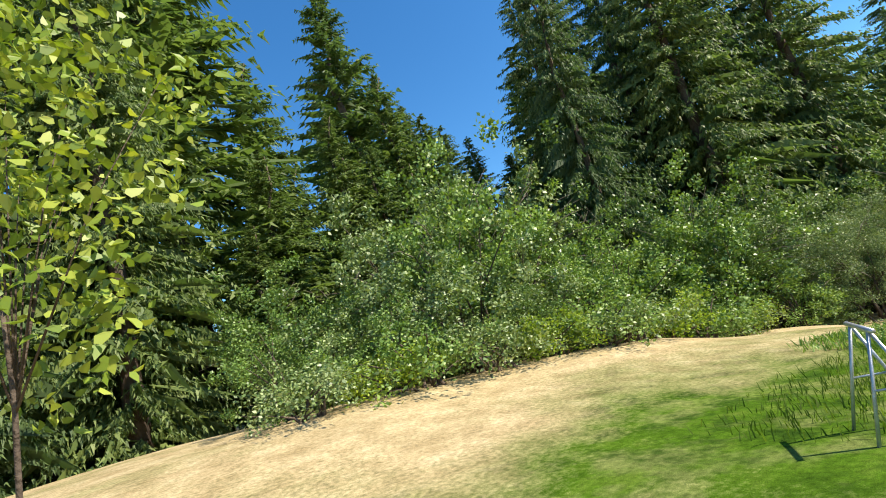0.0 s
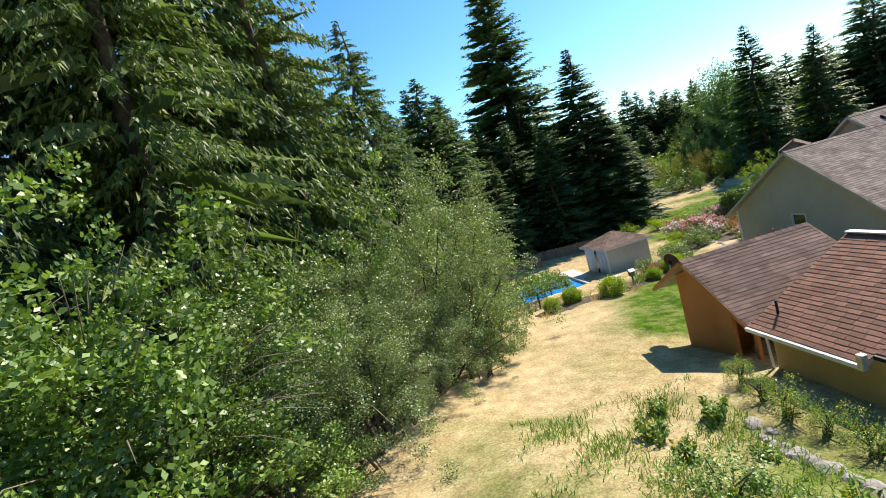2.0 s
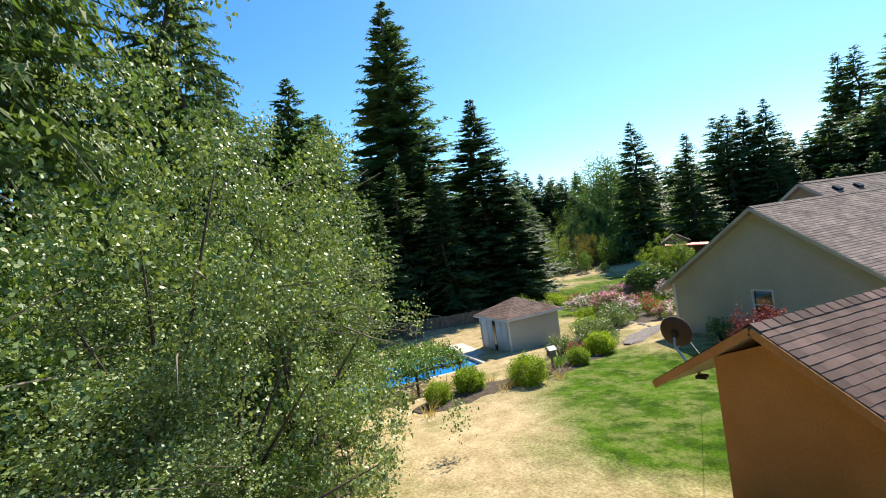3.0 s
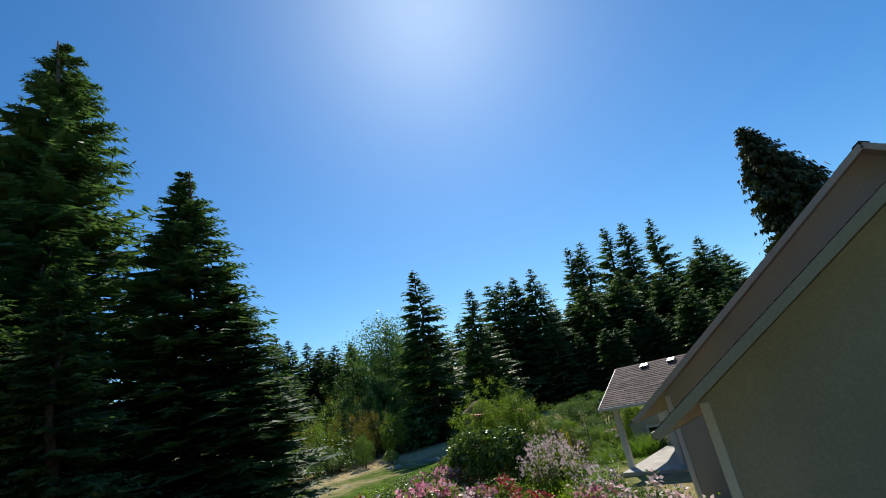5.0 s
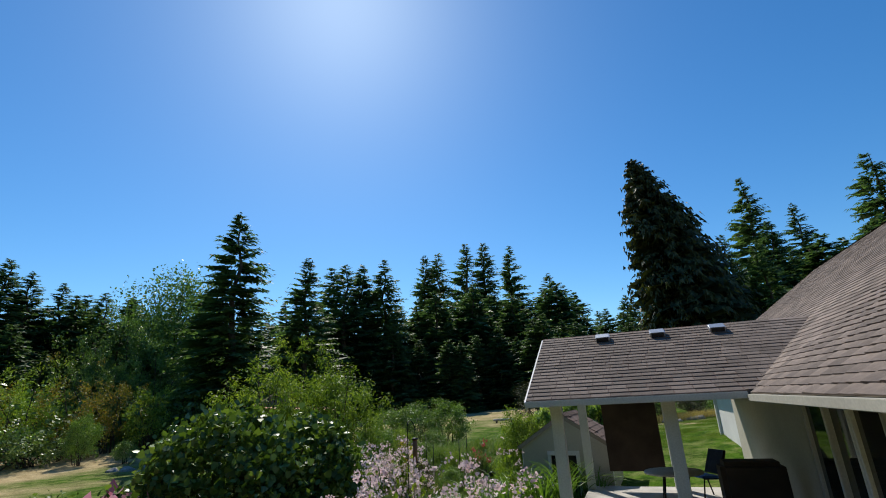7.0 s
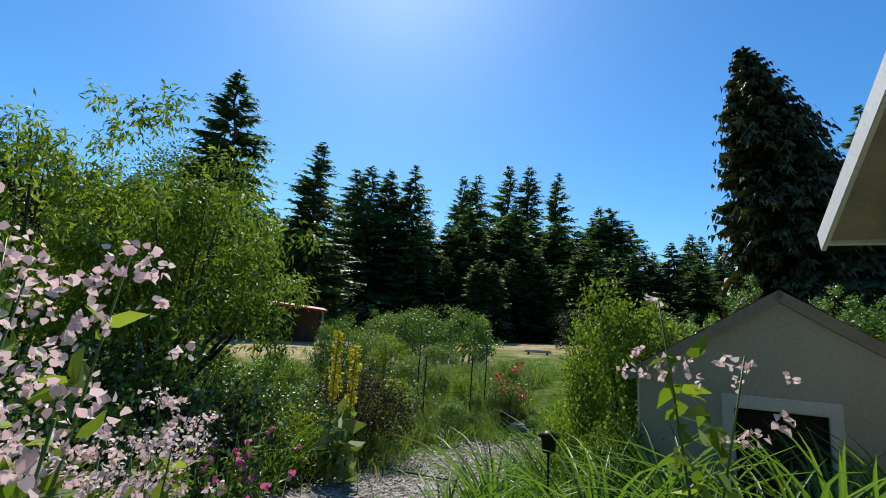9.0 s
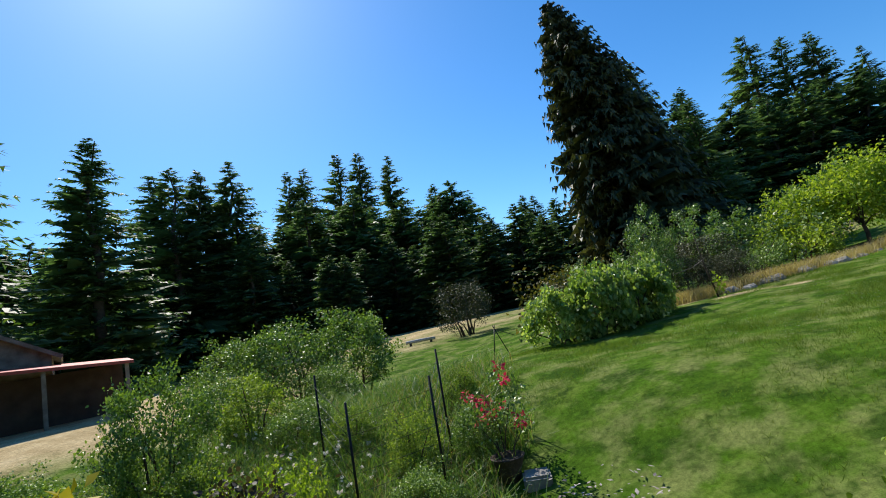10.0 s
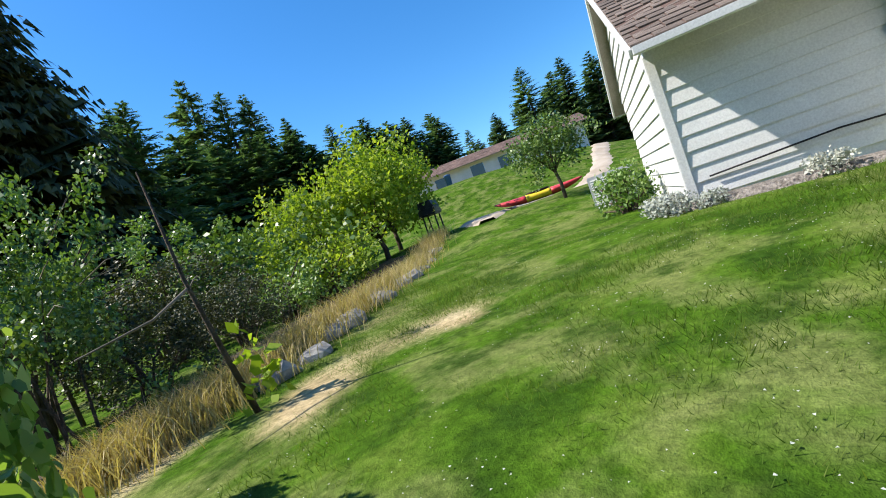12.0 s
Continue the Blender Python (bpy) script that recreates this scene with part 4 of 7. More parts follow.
# neighbour's long house and the old barn over the garden
nb = thing("neighbour_house", (37.5, 48.5, 5.0), 0)
tagged(nb, "long low white house with a brown roof across the drive", "house")
d = Vector((5.0, -11.0)).normalized()
nb.rotation_euler = (0, 0, math.atan2(d.y, d.x))
part("wall", wall_mesh("wall", (-9, 0), (1, 0), 18, lambda u: -1.0, lambda u: 2.3, 0.2, M["white"], [(2, 3.2, 0.7, 1.9), (6, 7.4, 0.3, 2.0), (9, 10.2, 0.7, 1.9), (13, 14.6, 0.7, 1.9)]), nb)
part("wall", wall_mesh("wall", (-9, 7), (0, -1), 6.8, lambda u: -1.0, lambda u: 2.3, 0.2, M["white"]), nb)
slope(nb, (-9.6, 3.5, 3.7), (9.6, 3.5, 3.7), (-9.6, -0.7, 2.3), (9.6, -0.7, 2.3), "shingle_dark", 91, course=0.4, tab=1.2)
slope(nb, (9.6, 3.5, 3.7), (-9.6, 3.5, 3.7), (9.6, 7.7, 2.3), (-9.6, 7.7, 2.3), "shingle_dark", 92, course=0.4, tab=1.2)
for x, z, w, h in ((-7, 0.7, 1.2, 1.2), (-3, 0.3, 1.4, 1.7), (0, 0.7, 1.2, 1.2), (4, 0.7, 1.6, 1.2)):
    window_unit("window", pose(x, 0.08, z), w, h, nb, 1)
oldbarn = thing("old_barn", (-27.6, 31.2, -0.25), 45)
tagged(oldbarn, "weathered grey barn with a red metal lean-to roof", "barn")
M["red_metal"] = surface("red_sheet_metal", (0.3, 0.06, 0.05), (0.42, 0.1, 0.08), 1, 20, 0.5, 0.2)
shed_walls(oldbarn, -2.4, 0.4, 0, 4.2, 0.0, lambda x: 3.35 - 0.55 * abs(x + 1.0), "timber", 0.12)
gable_roof(oldbarn, -2.7, -1.0, 0.7, -0.25, 4.4, 2.5, 3.5, 2.5, "shingle_dark", 95, "timber", False)
part("lean_to_roof", prism("lean_to_roof", [(-2.3, 0.1, 2.42), (-2.3, -1.9, 2.25), (2.6, -1.9, 1.85), (2.6, 0.1, 2.02)], (0, 0, -0.1), M["red_metal"]), oldbarn, "red sheet-metal roof")
part("lean_to_wall", box("lean_to_wall", -2.2, 2.4, -0.14, -0.02, 0.0, 1.85, M["blind"], 0.01), oldbarn, "dark brown board wall")
for x in (-2.1, 0.2, 2.4):
    part("post", box("post", x - 0.06, x + 0.06, -1.8, -1.68, 0, 1.86 + 0.08 * (2.4 - x), M["timber"]), oldbarn)


# ---- trees ----
FIRS = [conifer("fir_tree", "tall dark green Douglas fir", 100 + k, 20, 4.2 + 0.3 * k, 0.34, 9, 13, 0.62, 0.2 + 0.05 * (k % 2), "fir", gaps=0.1 + 0.06 * k, start=0.02, power=0.66 + 0.05 * (k % 3), droop=0.5, bough=0.14, slim=(0.14, 0.26)) for k in range(5)]
FAR = [conifer("fir_tree", "distant dark fir in the forest", 110 + k, 20, 4.4 + 0.4 * k, 0.5, 7, 8, 0.95, 0.2, "fir", gaps=0.08, power=0.68, droop=0.5, bough=0.2, start=0.02) for k in range(3)]
BIG = [conifer("fir_tree", "very tall dark fir with sweeping boughs", 115 + k, 26, 5.6, 0.36, 11, 22, 0.62, 0.2, "fir", gaps=0.14, power=0.8, start=0.02, bough=0.15, slim=(0.12, 0.22)) for k in range(2)]
PALE = [conifer("fir_tree", "tall fir with a sunlit look put into its paler needle colour", 120 + k, 20, 4.0, 0.3, 10, 16, 0.46, 0.3, "fir_pale", gaps=0.15, power=0.72, droop=0.9, bough=0.08, slim=(0.14, 0.26), start=0.02) for k in range(2)]
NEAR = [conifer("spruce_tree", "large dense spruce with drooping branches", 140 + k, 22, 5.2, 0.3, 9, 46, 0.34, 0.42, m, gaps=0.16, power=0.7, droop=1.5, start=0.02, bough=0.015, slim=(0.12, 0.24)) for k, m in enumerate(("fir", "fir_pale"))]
CEDAR = conifer("cedar_tree", "broad dense dark cedar with hanging sprays", 160, 24, 7.2, 0.24, 14, 18, 0.9, 0.4, "cedar", gaps=0.02, power=0.62, droop=1.8, start=0.01, bough=0.22, lean=0.19)
USED = set()


def plant(kinds, x, y, top, seed, wide=1.0, native=20.0, turn=None, sink=0.0, group=""):
    """Sets a copy of one of the kinds with its foot on the ground and its tip at the height top."""
    r = random.Random(seed)
    src = kinds[seed % len(kinds)]
    z = gz(x, y) - 0.1 - sink
    s = (top - z) / native
    m = Matrix.Translation((x, y, z)) @ Matrix.Rotation(r.uniform(0, 6.28) if turn is None else turn, 4, "Z") @ Matrix.Diagonal((s * wide, s * wide, s, 1))
    if src.name in USED:
        ob = copy_thing(src, Matrix.Translation((0, 0, 0)))
    else:
        ob = src
        USED.add(src.name)
    ob.matrix_basis = m
    if group:
        ob["group"] = group
    return ob


# the forest line beyond the garden, tree by tree
LINE = [(-68.9, 32.7, 19.8), (-69.7, 35.7, 19.1), (-70.9, 39.8, 18.8), (-72.0, 43.7, 18.3), (-64.3, 40.9, 16.9), (-70.8, 49.2, 18.7), (-39.5, 36.5, 21.0), (-38.0, 45.5, 18.5), (-47.0, 64.0, 23.3), (-43.5, 62.0, 22.7), (-43.3, 66.5, 23.7),
        (-39.5, 66.6, 24.0), (-49.0, 106.5, 37.2), (-46.0, 107.5, 37.6), (-37.6, 105.0, 38.0), (-33.6, 106.0, 37.7), (-28.3, 110.5, 37.4), (-20.0, 111.7, 29.5), (-16.8, 109.0, 25.7), (-9.6, 104.0, 18.1), (-4.3, 91.4, 18.4), (-3.1, 86.8, 17.0)]
for k, (x, y, top) in enumerate(LINE):
    plant(FIRS, x, y, top, 300 + k, 1.45 if top < 30 else 1.15, group="forest line beyond the garden")
LINE = [(14.6, 73.4, 22.8), (18.2, 94.6, 37.9), (24.4, 92.7, 31.0), (38.0, 97.0, 39.5), (42.0, 94.0, 36.3), (45.0, 92.0, 35.2), (50.5, 90.8, 30.5), (61.0, 91.0, 29.5), (64.2, 87.5, 28.0), (67.0, 84.0, 26.0), (70.0, 80.5, 24.0), (74.5, 76.5, 21.4), (77.4, 71.2, 19.9), (80.3, 64.9, 17.6), (59.0, 50.8, 20.5), (60.6, 45.6, 19.5)]
for k, (x, y, top) in enumerate(LINE):
    plant(FIRS, x, y, top, 340 + k, 1.4 if top < 30 else 1.15, group="forest behind the drive")
rnd = random.Random(7)
for k in range(104):
    # an arc of forest round the north and west
    a = -100 + 150 * (k + rnd.random()) / 104
    far = rnd.uniform(66, 80)
    x, y = far * math.sin(radians(a)) - 6, far * math.cos(radians(a)) + 12
    high = rnd.uniform(14, 18) if a < -32 else rnd.uniform(17, 21) if a < -4 else rnd.uniform(11, 14) if a < 12 else rnd.uniform(15, 19) if a < 34 else rnd.uniform(11, 15)
    plant(FAR, x, y, gz(x, y) + high, 400 + k, 1.75, group="distant forest")
for k in range(34):
    x, y = 8 + 78 * rnd.random(), rnd.uniform(78, 96)
    x, y = (x, y) if x < 60 else (x + 8, y - 30)
    plant(FAR, x, y, gz(x, y) + (rnd.uniform(15, 20) if x < 50 else rnd.uniform(11, 15)), 490 + k, 1.6, group="forest behind the drive")
for k in range(30):
    a = -34 + 62 * (k + rnd.random()) / 30
    far = rnd.uniform(56, 64)
    x, y = far * math.sin(radians(a)) - 6, far * math.cos(radians(a)) + 12
    if not (x > 8 and y < 66):
        plant(FAR, x, y, gz(x, y) + rnd.uniform(8, 13), 450 + k, 1.7, group="distant forest")
for k in range(16):
    a, far = rnd.uniform(50, 84), rnd.uniform(72, 92)
    x, y = -7 + far * math.sin(radians(a)), 28 + far * math.cos(radians(a))
    plant(FAR, x, y, gz(x, y) + rnd.uniform(12, 17), 480 + k, 1.6, group="forest behind the drive")
for k in range(26):
    # dark firs that close the west behind the pool and the garden
    a = -112 + 74 * (k + rnd.random()) / 26
    far = rnd.uniform(52, 62)
    x, y = far * math.sin(radians(a)) - 6, far * math.cos(radians(a)) + 12
    plant(FAR, x, y, gz(x, y) + rnd.uniform(8, 12), 570 + k, 1.7, group="distant forest")
for k in range(26):
    # the wood goes on to the south
    a = 120 + 120 * (k + rnd.random()) / 26
    far = rnd.uniform(52, 66)
    x, y = far * math.sin(radians(a)) + 16, far * math.cos(radians(a)) - 16
    plant(FAR, x, y, gz(x, y) + rnd.uniform(12, 17), 610 + k, 1.7, group="pale firs behind the field")
plant([CEDAR], 3.4, 58.0, 28.2, 500, 0.95, 24.0, 0.0)
plant(FIRS, 9.2, 60, 17.0, 504, 1.3, group="forest line beyond the garden")
plant(FIRS, 6.4, 61.5, 18.5, 506, 1.2, group="forest line beyond the garden")
# trees beyond the pool
plant(BIG, -38.5, -0.8, 37.5, 516, 1.5, 26.0)
plant(BIG, -27.4, 6.4, 14.0, 517, 2.1, 26.0)
plant(BIG, -28.2, 4.2, 21.4, 518, 1.7, 26.0)
plant(BIG, -31.6, -2.1, 17.4, 519, 2.0, 26.0)
plant(BIG, -35.8, -14.8, 23.4, 520, 1.5, 26.0)
plant(BIG, -39.4, -9.3, 18.5, 521, 1.6, 26.0)
for k, (x, y, top) in enumerate([(-30, -12, 20.4), (-24.4, -12.5, 19), (-18.7, -15.1, 20), (-21.5, -13.2, 17.9), (-27, -5.5, 15), (-24, -2.5, 12.5), (-29, -8.5, 16), (-23, -9, 11), (-20, -18, 17), (-26, -17, 18), (-35, -18, 20)]):
    plant(FIRS, x, y, top, 510 + k, 1.45, group="trees beyond the pool")
for k, (x, y, top) in enumerate([(-44, 9, 14), (-41, -6, 17), (-47, 0, 16), (-40, -14, 18), (-50, 14, 13), (-46, -10, 17), (-38, -24, 19), (-30, -24, 18), (-22, -27, 19), (-14, -24, 20), (-9, -22, 18)]):
    plant(FAR, x, y, top, 520 + k, 1.5, group="trees beyond the pool")
# the wood along the field
for k, (x, y, top, w) in enumerate([(-3.1, -20.5, 20.5, 1.15), (2.5, -24.5, 31, 0.95), (4.6, -28.1, 36, 0.9), (9.5, -28.0, 33, 0.95), (2.4, -33.4, 29.4, 1.0), (-4, -26, 27, 1.05), (13.5, -32, 30, 0.75), (38.5, -36, 29, 0.9), (43, -35, 27, 0.9), (-8, -19.5, 17, 1.1), (6.8, -32.5, 34, 0.95), (0.2, -29.5, 30, 1.0), (16.5, -31, 29, 0.62), (11.5, -36, 31, 1.0)]):
    plant(NEAR, x, y, top, 530 + k, w, 22.0, group="wood along the field")
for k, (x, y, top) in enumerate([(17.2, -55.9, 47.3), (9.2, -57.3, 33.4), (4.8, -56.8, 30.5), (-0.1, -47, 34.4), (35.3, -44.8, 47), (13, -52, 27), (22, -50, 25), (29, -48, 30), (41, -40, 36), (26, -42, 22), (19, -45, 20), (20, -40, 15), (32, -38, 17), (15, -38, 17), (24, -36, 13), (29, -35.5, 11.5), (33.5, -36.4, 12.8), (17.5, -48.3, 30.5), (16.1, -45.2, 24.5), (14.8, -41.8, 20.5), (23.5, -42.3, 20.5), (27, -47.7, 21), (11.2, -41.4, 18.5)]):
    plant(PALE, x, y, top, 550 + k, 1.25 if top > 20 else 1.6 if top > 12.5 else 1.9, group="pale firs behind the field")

# ---- bushes ----
HAZEL = [bush("hazel_bush", "tall grey-green hazel bush at the wood's edge", 200 + k, 2.3, 2.3, 3.0, 58, 0.28, 105, 0.13, ("alder", "vine", "alder", "hazel")[k], z0=2.9, hollow=0.42, slim=0.36, lump=1.7) for k in range(4)]
ALDER = [bush("alder_bush", "leafy green alder bush", 210 + k, 2.0, 2.0, 2.1, 50, 0.26, 110, 0.115, m, z0=1.8, hollow=0.5, lump=1.5) for k, m in enumerate(("alder", "hazel", "vine"))]
LOW = [bush("bramble_bush", "low tangled green bramble", 220 + k, 1.4, 1.4, 0.8, 74, 0.25, 34, 0.1, m, z0=0.6, low=0.5, lump=1.4) for k, m in enumerate(("alder", "hazel", "lime"))]
OVER = [bush("hazel_bush", "overhanging hazel bush with small leaves and dead twigs", 205, 2.3, 2.3, 3.0, 92, 0.28, 210, 0.052, "hazel", z0=2.9, hollow=0.45, slim=0.36, lump=1.3, fine=True)]
r = random.Random(17)
for ob in HAZEL + OVER:
    # dead grey twigs that stand out of the leaves
    for k in range(22):
        a, e = r.uniform(0, 6.28), r.uniform(-0.2, 1.1)
        d = Vector((math.cos(a) * math.cos(e), math.sin(a) * math.cos(e), math.sin(e)))
        p = Vector((0, 0, 2.9)) + Vector((d.x * 1.5, d.y * 1.5, d.z * 2.0))
        q = p + d * r.uniform(0.9, 1.6)
        part("twig", tube("twig", [p, p.lerp(q, 0.5) + Vector((0, 0, r.uniform(-0.12, 0.12))), q + Vector((0, 0, -0.15))], [0.014, 0.01, 0.004], M["twig"], 4), ob)
FARB = [bush("alder_bush", "distant green bush under the firs", 226 + k, 2.2, 2.2, 2.0, 50, 0.5, 22, 0.34, m, z0=1.7, many=4) for k, m in enumerate(("alder", "vine", "vine"))]


def set_bush(kinds, x, y, high, seed, native, wide=1.0, group=""):
    return plant(kinds, x, y, gz(x, y) + high, seed, wide, native, group=group)


EDGE = [(36, -25.9), (33, -25.5), (29.5, -25.0), (26.8, -24.6), (23.5, -24.3), (20.3, -24.0), (17.3, -23.2), (14.5, -22.0), (12.3, -20.6), (10.4, -19.7), (7.3, -18.9), (4.2, -18.1), (1.0, -17.7), (-1.5, -17.0)]
rnd = random.Random(3)
n = 0
for i in range(len(EDGE) - 1):
    a, b = Vector(EDGE[i]), Vector(EDGE[i + 1])
    side = Vector((-(b - a).y, (b - a).x)).normalized()
    if side.y > 0:
        side = -side
    for far in (0.7, 2.3, 4.6):
        for k in range(1 if far > 4 else 2):
            p = a.lerp(b, (k + rnd.uniform(0.1, 0.9)) / (1 if far > 4 else 2)) + side * (far + rnd.uniform(-0.4, 0.4))
            n += 1
            if far < 1 and not 3 < p.x < 19.5:
                set_bush(LOW, p.x, p.y, rnd.uniform(0.9, 1.5), 600 + n, 1.45, 1.2, "brambles along the field")
            else:
                h = {0.7: 2.4, 2.3: 2.7, 4.6: 3.9}[far] + rnd.uniform(-0.8, 1.1) + (2.0 if 3 < p.x < 18.5 else 0.0) * (0.55 if far < 1 else 1.0)
                if p.x > 31:
                    h = 2.2 if far < 3 else 3.4
                if far < 1 and n % 2:
                    h *= 0.5
                near = 6 < p.x < 15.5 and far < 4
                set_bush(OVER if near else HAZEL if h > 3.6 else ALDER, p.x, p.y, h, 600 + n + (n // 7), 5.9 if near or h > 3.6 else 3.9, 1.25, "bushes at the wood's edge")
for k, (x, y, h) in enumerate([(31.5, -33.0, 5.2), (29.2, -31.8, 6.0), (26.8, -31.5, 6.4), (24.2, -30.6, 6.2), (21.6, -30.2, 6.8), (19.0, -29.0, 7.2), (34.5, -33.5, 5.0), (28.0, -34.5, 8.4), (26.2, -29.8, 8.0), (24.0, -31.4, 9.6), (28.6, -29.4, 7.2), (22.4, -32.0, 9.2)]):
    set_bush(HAZEL, x, y, h, 880 + k, 5.9, 0.95, "bushes at the wood's edge")
for k, (x, y, h) in enumerate([(2.6, -19.9, 8.4), (5.4, -20.8, 7.6), (9.4, -22.6, 6.4), (14.8, -25.3, 7.2), (17.6, -26.6, 6.6)]):
    set_bush(HAZEL, x, y, h, 892 + k * 3, 5.9, 0.85, "bushes at the wood's edge")
for k, (x, y, h) in enumerate([(5.5, -16.9, 2.3), (7.4, -17.7, 2.6), (3.3, -16.5, 2.2), (9.4, -18.5, 2.4)]):
    set_bush(ALDER, x, y, h, 866 + k * 2, 3.9, 0.9, "bushes at the wood's edge")
set_bush(OVER, 8.9, -19.5, 8.2, 875, 5.9, 0.9, "bushes at the wood's edge")
set_bush(HAZEL, 0.6, -17.6, 6.4, 861, 5.9, 1.05, "bushes at the wood's edge")
set_bush(OVER, 6.4, -18.1, 8.6, 871, 5.9, 0.85, "bushes at the wood's edge")
set_bush(OVER, 3.6, -17.2, 6.2, 873, 5.9, 0.9, "bushes at the wood's edge")
set_bush(HAZEL, -2.2, -17.2, 4.4, 863, 5.9, 1.2, "bushes at the wood's edge")
for k in range(44):
    # undergrowth at the forest's foot
    a = -100 + 150 * (k + rnd.random()) / 44
    far = rnd.uniform(50, 60)
    x, y = far * math.sin(radians(a)) - 6, far * math.cos(radians(a)) + 12
    if a < -38:
        set_bush(FARB, x, y, rnd.uniform(2.5, 5.0), 900 + k, 3.7, 1.5, "undergrowth under the firs")
for k, (x, y, h, w) in enumerate([(-48, 40, 6, 1.0), (-45, 46, 6, 1.0), (-52, 36, 6, 1.1), (-56, 40, 6, 1.0), (-42, 38, 5, 1.1), (-47, 33, 4.5, 1.2), (-40, 32, 4, 1.2), (-54, 29, 5, 1.3), (-44, 26, 3.5, 1.3), (-50, 22, 4, 1.3), (-43, 18, 3.2, 1.3), (-39, 12, 3.2, 1.2),
         (13, 60, 5, 1.2), (20, 62, 5, 1.2), (55, 62, 7, 1.2)]):
    set_bush(FARB, x, y, h, 950 + k, 3.7, w, "broad-leaved thicket")

# garden bushes
vine = bush("vine_covered_bush", "big dome-shaped bush covered in glossy vine leaves", 240, 2.3, 2.0, 1.75, 300, 0.22, 54, 0.125, "vine", z0=1.35, low=0.5, hollow=0.75, lump=0.5, slim=0.45, fine=True)
vine.location = (-12.5, 9.9, gz(-12.5, 9.9) - 0.1)
vine.scale = (0.93, 0.93, 0.93)
GRAPE = bush("grape_vine", "sprawling vine bush with broad pale green leaves", 244, 1.5, 1.3, 1.1, 120, 0.22, 32, 0.15, "grape", z0=0.95, low=0.25, hollow=0.75, lump=0.6, slim=0.5, fine=True)
GRAPES = [GRAPE]
RASPS = [bush("raspberry_bush", "upright raspberry bush with toothed green leaves", 249, 0.9, 0.9, 0.85, 120, 0.19, 50, 0.055, "peach", z0=0.75, hollow=0.6, low=0.3, fine=True, lump=0.5)]
TALLR = [bush("raspberry_bush", "tall leafy raspberry bush beside the shed", 251, 1.0, 1.0, 1.3, 300, 0.17, 64, 0.058, "peach", z0=1.25, hollow=0.65, low=0.2, fine=True, lump=0.5)]
SHADY = [bush("laurel_bush", "low dark glossy laurel bush", 252, 1.2, 1.2, 0.75, 80, 0.26, 34, 0.09, "vine", z0=0.62, low=0.3)]
DENSE = [bush("viburnum_bush", "dense rounded bush with small dark green leaves", 254, 1.35, 1.35, 1.35, 170, 0.23, 52, 0.085, "alder", z0=1.45, low=0.3, hollow=0.7, lump=0.9, fine=True)]
# Leaves take the dark cedar colour, which carries the shade of the woods.
DUSK = [bush("juniper_bush", "bush before the big cedar, shade put into its dark leaf colour", 253, 1.35, 1.35, 1.35, 150, 0.23, 52, 0.085, "cedar", z0=1.45, low=0.3, hollow=0.7, lump=0.9)]
BRIGHT = [bush("young_shrub", "fresh light green shrub on the lawn's edge", 255, 1.2, 1.2, 1.3, 110, 0.21, 46, 0.1, "peach", z0=1.45, low=0.25, hollow=0.6, lump=1.1, slim=0.26, fine=True)]
RUSTY = [bush("hawthorn_bush", "tall bush with yellow-green and rust-tinged leaves", 256 + k, 2.0, 2.0, 2.1, 90, 0.26, 60, 0.09, m, z0=1.8, hollow=0.5, lump=1.4) for k, m in enumerate(("rust", "peach", "rust"))]
THICK = [bush("young_alder", "slender young alder in a dense thicket", 259 + k, 2.0, 2.0, 2.2, 120, 0.24, 56, 0.08, m, z0=1.75, hollow=0.4, low=0.2, lump=1.7) for k, m in enumerate(("alder", "vine"))]
RUST = [bush("currant_bush", "loose bush with rust-tinged leaves", 246 + k, 1.3, 1.3, 0.9, 80, 0.3, 40, 0.1, m, z0=0.75, low=0.3) for k, m in enumerate(("ochre", "vine"))]
